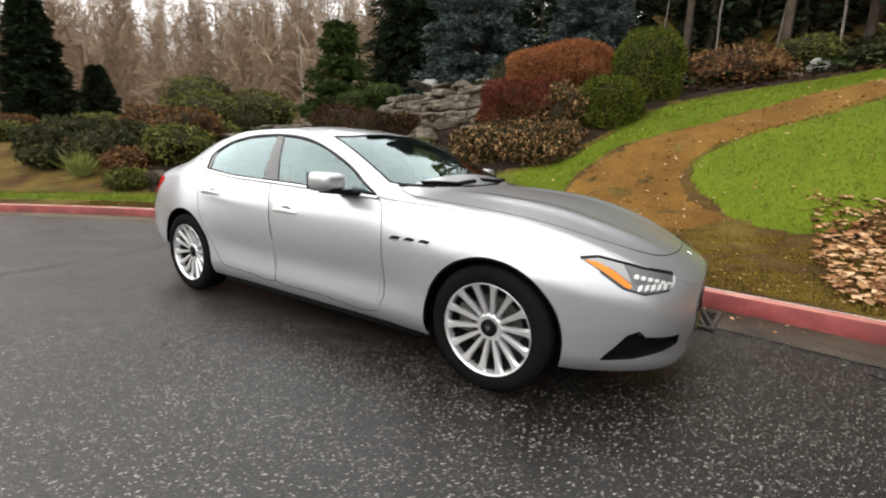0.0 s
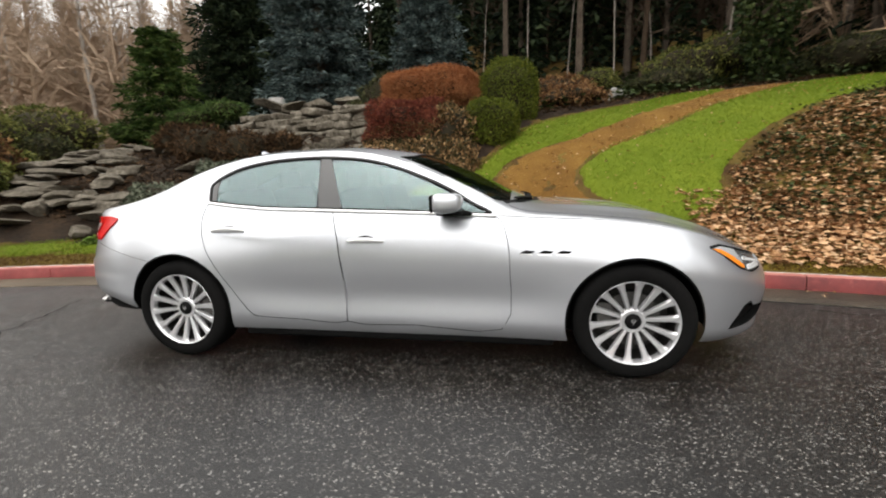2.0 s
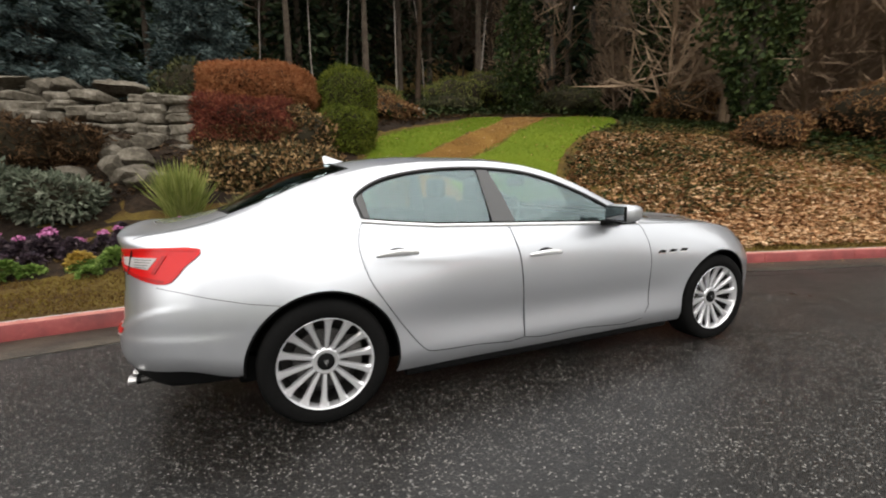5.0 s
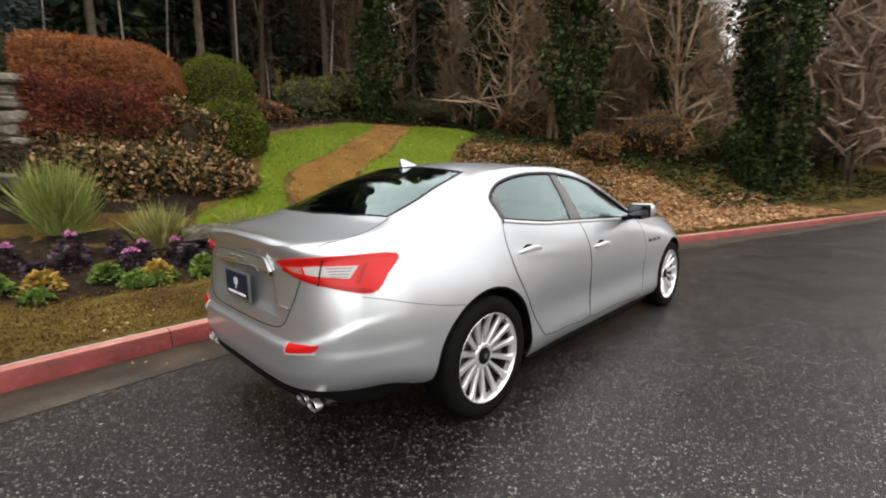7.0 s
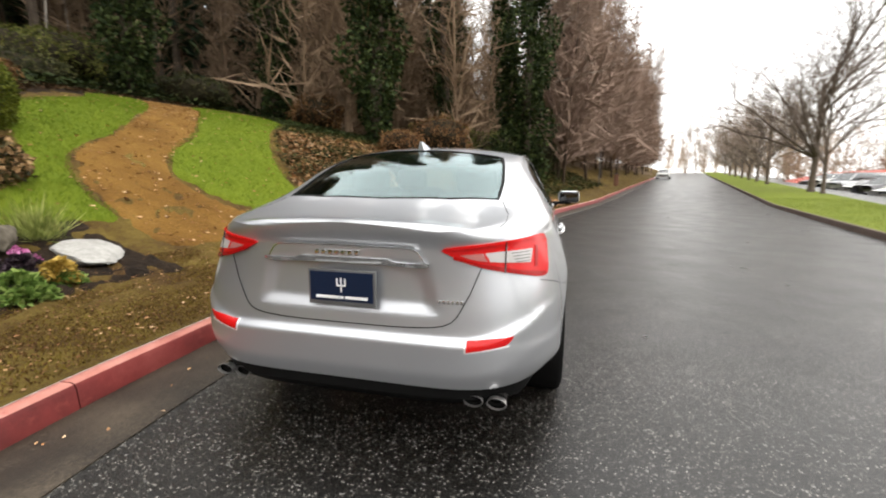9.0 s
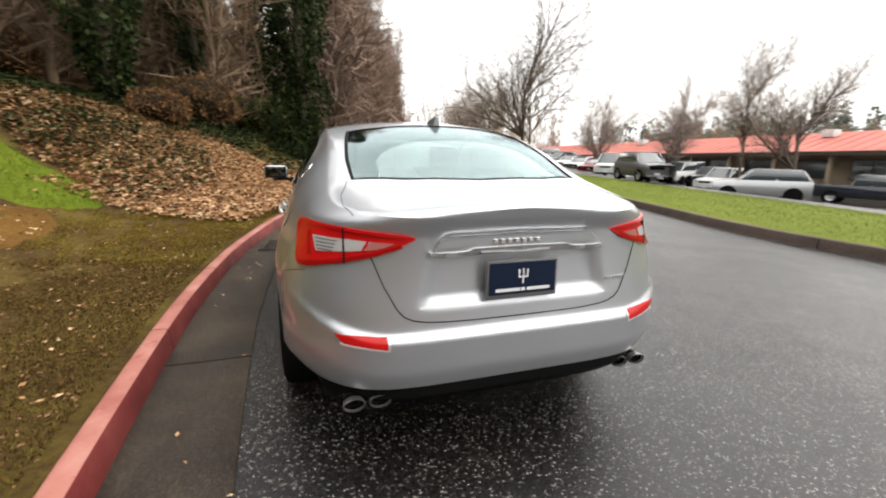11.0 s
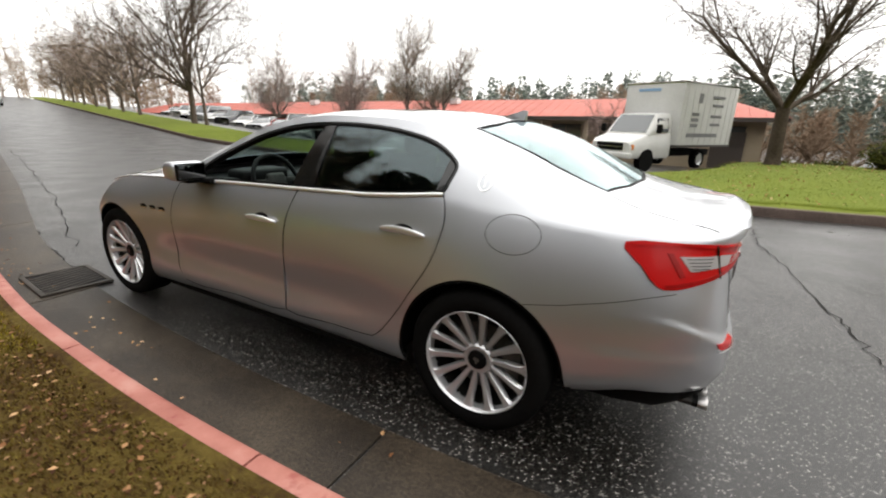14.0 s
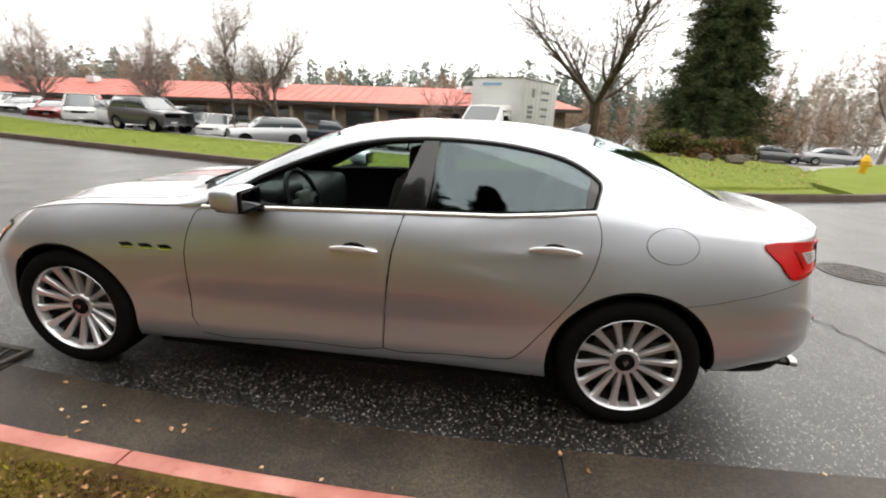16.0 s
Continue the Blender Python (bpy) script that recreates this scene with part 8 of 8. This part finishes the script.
def verge_blades(poly, n, seed, hz):
    rng = np.random.default_rng(seed)
    p = scatter(rng, poly, n)
    at = np.c_[p, hz(p[:, 0], p[:, 1])]
    v, f = leaf_cloud(rng, at, np.full(n, 0.05), 0.14, 0.0, 0.6, np.array([0, 0, 1.2]), 0.1)
    put("grass", big_mesh("grass", v, f, VERGE_GRASS), None, "short green verge grass", "grass", "", "stuff")


verge_blades(isl, 20000, 600, island_z)
vx = np.linspace(-1, 24, 40)
verge_blades(np.concatenate([np.c_[vx, far_kerb(vx) - 0.2], np.c_[vx[::-1], far_kerb(vx[::-1]) - 4.75]]), 26000, 601, ground_z)
rng = np.random.default_rng(602)
p = scatter(rng, isl, 700)
at = np.c_[p, island_z(p[:, 0], p[:, 1]) + 0.05]
v, f = leaf_cloud(rng, at, np.full(700, 0.06), 0.7, 0.9, 1.0, None, 0.4)
put("fallen_leaves", big_mesh("fallen_leaves", v, f, LITTER), None, "few tan leaves on verge grass", "leaves", "", "stuff")

bare_tree("bare_tree", (-4.65, -15.6, 0.25), 8.8, 0.21, 611, "wide-spreading bare tree with thick forked trunk", 0.21, None, TWIG, 0.95, 2, 0.16, "bare trees on verge", 5, 4, 0.52)
bare_tree("bare_tree", (32.2, -18.7, gz(32.2, -18.7)), 15.0, 0.20, 612, "tall bare tree on verge", 0.16, GREY_BARK, TWIG, 0.95, 2, 0.06, "bare trees on verge", 12, 4, 0.52, 0.010)
bare_tree("bare_tree", (30.2, -18.4, gz(30.2, -18.4)), 9.5, 0.12, 618, "smaller bare tree on verge", 0.2, GREY_BARK, TWIG, 0.8, 2, 0.10, "bare trees on verge", 9, 3, 0.45, 0.010)
BIRCH_TAN = mottled("tan_twigs", [(0.3, (0.28, 0.215, 0.17)), (0.7, (0.46, 0.38, 0.32))], 0.3, 3, 0.9, 0)
for k, (x, h) in enumerate(((45, 10.5), (52, 10), (59, 11), (67, 10), (76, 11), (86, 10), (97, 11))):
    y = float(far_kerb(x)) - 3.4
    bare_tree("bare_tree", (x, y, gz(x, y)), h, 0.15, 620 + k, "bare tree in row along verge", 0.15, GREY_BARK, BIRCH_TAN, 0.8, 2, 0.08, "bare trees on verge", 9, 3, 0.47, 0.014)
BIRCH_PINK = mottled("pinkish_birch_twigs", [(0.3, (0.30, 0.21, 0.185)), (0.7, (0.52, 0.40, 0.365))], 0.3, 3, 0.9, 0)
bare_tree("birch", (27.0, -31.5, gz(27.0, -31.5)), 10.5, 0.12, 631, "slender pinkish bare birch", 0.12, PALE_BARK, BIRCH_PINK, 0.55, 3, 0.05, "birches", 14, 3, 0.36)
bare_tree("birch", (37.0, -31.0, gz(37.0, -31.0)), 11.0, 0.13, 632, "slender pinkish bare birch", 0.12, PALE_BARK, BIRCH_PINK, 0.55, 3, 0.05, "birches", 14, 3, 0.36)
bare_tree("bare_tree", (15.8, -29.5, gz(15.8, -29.5)), 9.5, 0.15, 633, "rounded bare tree in front of building", 0.2, GREY_BARK, BIRCH_TAN, 0.85, 3, 0.08, "bare trees on verge", 9, 3, 0.42)
bare_tree("bare_tree", (18.6, -28.5, gz(18.6, -28.5)), 10.5, 0.10, 634, "tall thin bare tree in car park", 0.3, GREY_BARK, BIRCH_TAN, 0.45, 3, 0.12, "bare trees on verge", 9, 3, 0.3)
bare_tree("bare_tree", (3.5, -33.0, gz(3.5, -33.0)), 5.5, 0.1, 635, "small bare tree against building", 0.2, None, BIRCH_PINK, 0.7, 2, 0.08, "bare trees on verge", 7, 3, 0.42)
bare_tree("bare_tree", (-30.0, -34.0, gz(-30.0, -34.0)), 11.5, 0.2, 636, "pale bare tree beyond car park", 0.2, PALE_BARK, BIRCH_PINK, 0.7, 2, 0.1, "bare trees on verge", 13, 3, 0.42, 0.02)
bare_tree("bare_tree", (-37.0, -38.0, gz(-37.0, -38.0)), 12.5, 0.2, 637, "pale bare tree beyond car park", 0.2, PALE_BARK, TWIG, 0.7, 2, 0.1, "bare trees on verge", 13, 3, 0.42, 0.02)
CEDAR = leafy("cedar_sprays", [(0.2, (0.026, 0.042, 0.018)), (0.5, (0.075, 0.100, 0.042)), (0.8, (0.17, 0.17, 0.085))], 0.7, 0.5)
conifer("big_cedar", (-16.0, -31.5, gz(-16.0, -31.5)), 18.0, 4.1, CEDAR, 641, "big dense evergreen cedar by car park", 44, 15, 0.18, clear=2.4, tuft=0.34, rows=17, power=0.55)

# Rockery bed on the island, hydrant, hedges.
for k, (x, y, r, h, m) in enumerate(((-8.6, -18.2, 1.1, 0.7, SHRUB_OLIVE), (-7.0, -19.6, 1.0, 0.7, SHRUB_OLIVE), (-10.0, -18.0, 0.8, 0.45, SHRUB_OLIVE), (-9.3, -16.4, 0.6, 0.25, SHRUB_RUST), (-11.4, -18.9, 0.9, 0.8, SHRUB_RUST), (-5.6, -20.2, 1.1, 0.7, SHRUB_OLIVE), (-12.6, -19.8, 0.7, 0.9, SHRUB_OLIVE))):
    shrub("verge_shrub", (x, y, max(float(island_z(x, y)) if inside(isl, np.array([x]), np.array([y]))[0] else gz(x, y), -2.0) - 0.05), (r * 0.85, r * 0.7, h * 0.8), [(m, 1.0, 0.0, 1.0)], 2200, 0.14, 650 + k, "mixed low shrub in verge bed", "shrub", 2.2, 0.4, "verge shrubs", 0.16)
for k, (x, y, s) in enumerate(((-9.0, -15.2, 0.4), (-10.1, -15.9, 0.35), (-10.9, -16.6, 0.45), (-8.1, -15.9, 0.3), (-9.7, -14.4, 0.45), (-11.6, -17.2, 0.3))):
    rock("verge_rock", (x, y, float(island_z(x, y)) + s * 0.2), (s, s * 0.7, s * 0.5), 670 + k, ROCK, "brown-grey rock in verge bed")
for k, (x, y) in enumerate(((-26.5, -26.5), (-29.0, -27.2))):
    shrub("clipped_hedge", (x, y, gz(x, y)), (1.3, 0.7, 0.5), [(YEW, 1.0, 0.0, 1.0)], 3500, 0.14, 680 + k, "low clipped green hedge block", "hedge", 5.0, 0.4, "far hedge blocks", 0.03)
hyd = holder("fire_hydrant", (-13.6, -13.9, 0.02), 30, "yellow fire hydrant at car park entrance", "hydrant")
part("barrel", lathe_bm([(0.0, 0.0), (0.17, 0.0), (0.17, 0.04), (0.115, 0.06), (0.11, 0.50), (0.15, 0.52), (0.15, 0.56), (0.12, 0.60), (0.09, 0.70), (0.0, 0.74)], 24, "z"), YELLOW, hyd)
part("bonnet_nut", lathe_bm([(0.0, 0.80), (0.03, 0.80), (0.035, 0.72), (0.0, 0.72)], 6, "z"), YELLOW, hyd)
for a in (0, 90, 180):
    cap = lathe_bm([(0.0, 0.20), (0.055, 0.20), (0.06, 0.16), (0.045, 0.15), (0.045, 0.05)], 16, "x")
    bmesh.ops.transform(cap, matrix=Matrix.Translation((0, 0, 0.42)) @ pose(0, 0, 0, 0, 0, a), verts=cap.verts)
    part("outlet_cap", cap, YELLOW, hyd)
patch = rounded([(-12.4, -12.0), (-13.2, -12.9), (-15.5, -14.8), (-20, -18), (-22, -22), (-16, -17.5), (-12.9, -15.0)], 4)
V = np.c_[patch, np.full(len(patch), 0.10)]
cen = V.mean(0)
V = np.concatenate([V, [cen + [0, 0, 0.08]], np.c_[patch, np.full(len(patch), -0.9)]])
k = len(patch)
i = np.arange(k)
tri = np.concatenate([np.stack([i, (i + 1) % k, np.full(k, k)], 1), np.stack([i, k + 1 + i, (i + 1) % k], 1), np.stack([(i + 1) % k, k + 1 + i, k + 1 + (i + 1) % k], 1)])
put("grass_corner", big_mesh("grass_corner", V, tri, VERGE_TURF), None, "green grass corner with hydrant", "lawn", "", "structure")

# Things along the far stretch of the road.
post = holder("marker_post", (36.5, float(kerb_y(36.5)) + 1.2, gz(36.5, float(kerb_y(36.5)) + 1.2)), 0, "short brown wooden marker post beside kerb", "post")
part("shaft", box_bm((0.35, 0.35, 1.0), (0, 0, 0.5), 0.05, 2), material("brown_timber", (0.14, 0.06, 0.035), 0.8), post)
part("cap", box_bm((0.42, 0.42, 0.08), (0, 0, 1.03), 0.02), WALL_DARK, post)
pole = holder("lamp_post", (34.0, float(kerb_y(34.0)) + 2.2, gz(34.0, float(kerb_y(34.0)) + 2.2)), 0, "slim grey metal post among trees", "post")
v, f = tubes([(0, 0, -0.2, 0.06, 0, 0, 3.6, 0.045)], 10)
put("shaft", big_mesh("shaft", v, f, STEEL, True), pole)
v, f = tubes([(0, 0, 3.55, 0.09, 0, 0, 3.75, 0.05)], 10)
put("head", big_mesh("head", v, f, STEEL, True), pole)


def far_line(name, label, xs, ys, h, seed, mat):
    rng = np.random.default_rng(seed)
    base, dirs = [], []
    for x, y in zip(xs, ys):
        H = h[0] + (h[1] - h[0]) * rng.uniform() ** 1.6
        R = H * rng.uniform(0.16, 0.26)
        n = 220
        t = rng.uniform(0.0, 1, n)
        a = rng.uniform(0, 6.283, n)
        q = R * (1 - t) ** 0.8 * rng.uniform(0.3, 1, n)
        base.append(np.c_[x + np.cos(a) * q, y + np.sin(a) * q, t * H - 2.0])
        dirs.append(np.c_[np.cos(a), np.sin(a), np.full(n, -0.2)])
    v, f = leaf_cloud(rng, np.concatenate(base), np.full(220 * len(xs), 1.0), 0.55, 0.3, 0.5, np.concatenate(dirs), 0.4)
    put(name, big_mesh(name, v, f, mat), None, label, "woods", "", "stuff")


rng = np.random.default_rng(700)
far_line("far_conifers", "distant conifer skyline beyond building, haze mixed into its colour", rng.uniform(-90, 150, 620), rng.uniform(-160, -112, 620), (8.5, 17), 701, FAR_GREEN)
poplars = [(x, y) for x, y in zip(rng.uniform(-75, -30, 60), rng.uniform(-100, -58, 60))]
woods("woods", "tall hazy leafless poplars beyond car park", poplars, 702, (PALE_BARK, BIRCH_TAN), (13, 20), (0.06, 0.13), 120, 0.05, (0.8, 2.6), 0.03, 1.4)
brown = [(x, y) for x, y in zip(rng.uniform(-34, -8, 46), rng.uniform(-58, -42, 46))]
woods("woods", "low brown leafless thicket behind building", brown, 703, (WOOD_TAN, WOOD_TAN), (4, 6.5), (0.05, 0.1), 50, 0.03, (0.6, 2.2), 0.1, 3.0)
brown3 = [(x, y) for x, y in zip(rng.uniform(-10, 80, 80), rng.uniform(-72, -56, 80))]
woods("woods", "hazy leafless trees behind building", brown3, 706, (WOOD_TAN, WOOD_TAN), (5, 8.5), (0.05, 0.1), 80, 0.1, (0.8, 2.6), 0.08, 3.0)
brown2 = [(x, y) for x, y in zip(rng.uniform(70, 150, 70), rng.uniform(-60, -34, 70))]
woods("woods", "hazy leafless trees far along car park", brown2, 704, (WOOD_TAN, WOOD_TAN), (9, 14), (0.08, 0.16), 44, 0.05, (1.0, 3.0), 0.05, 2.4)
behind = [(x, y) for x, y in zip(rng.uniform(-100, -60, 60), rng.uniform(-45, 10, 60))]
woods("woods", "hazy leafless trees where road bends away", behind, 705, (WOOD_TAN, WOOD_TAN), (9, 14), (0.08, 0.16), 44, 0.05, (1.0, 3.0), 0.05, 2.4)
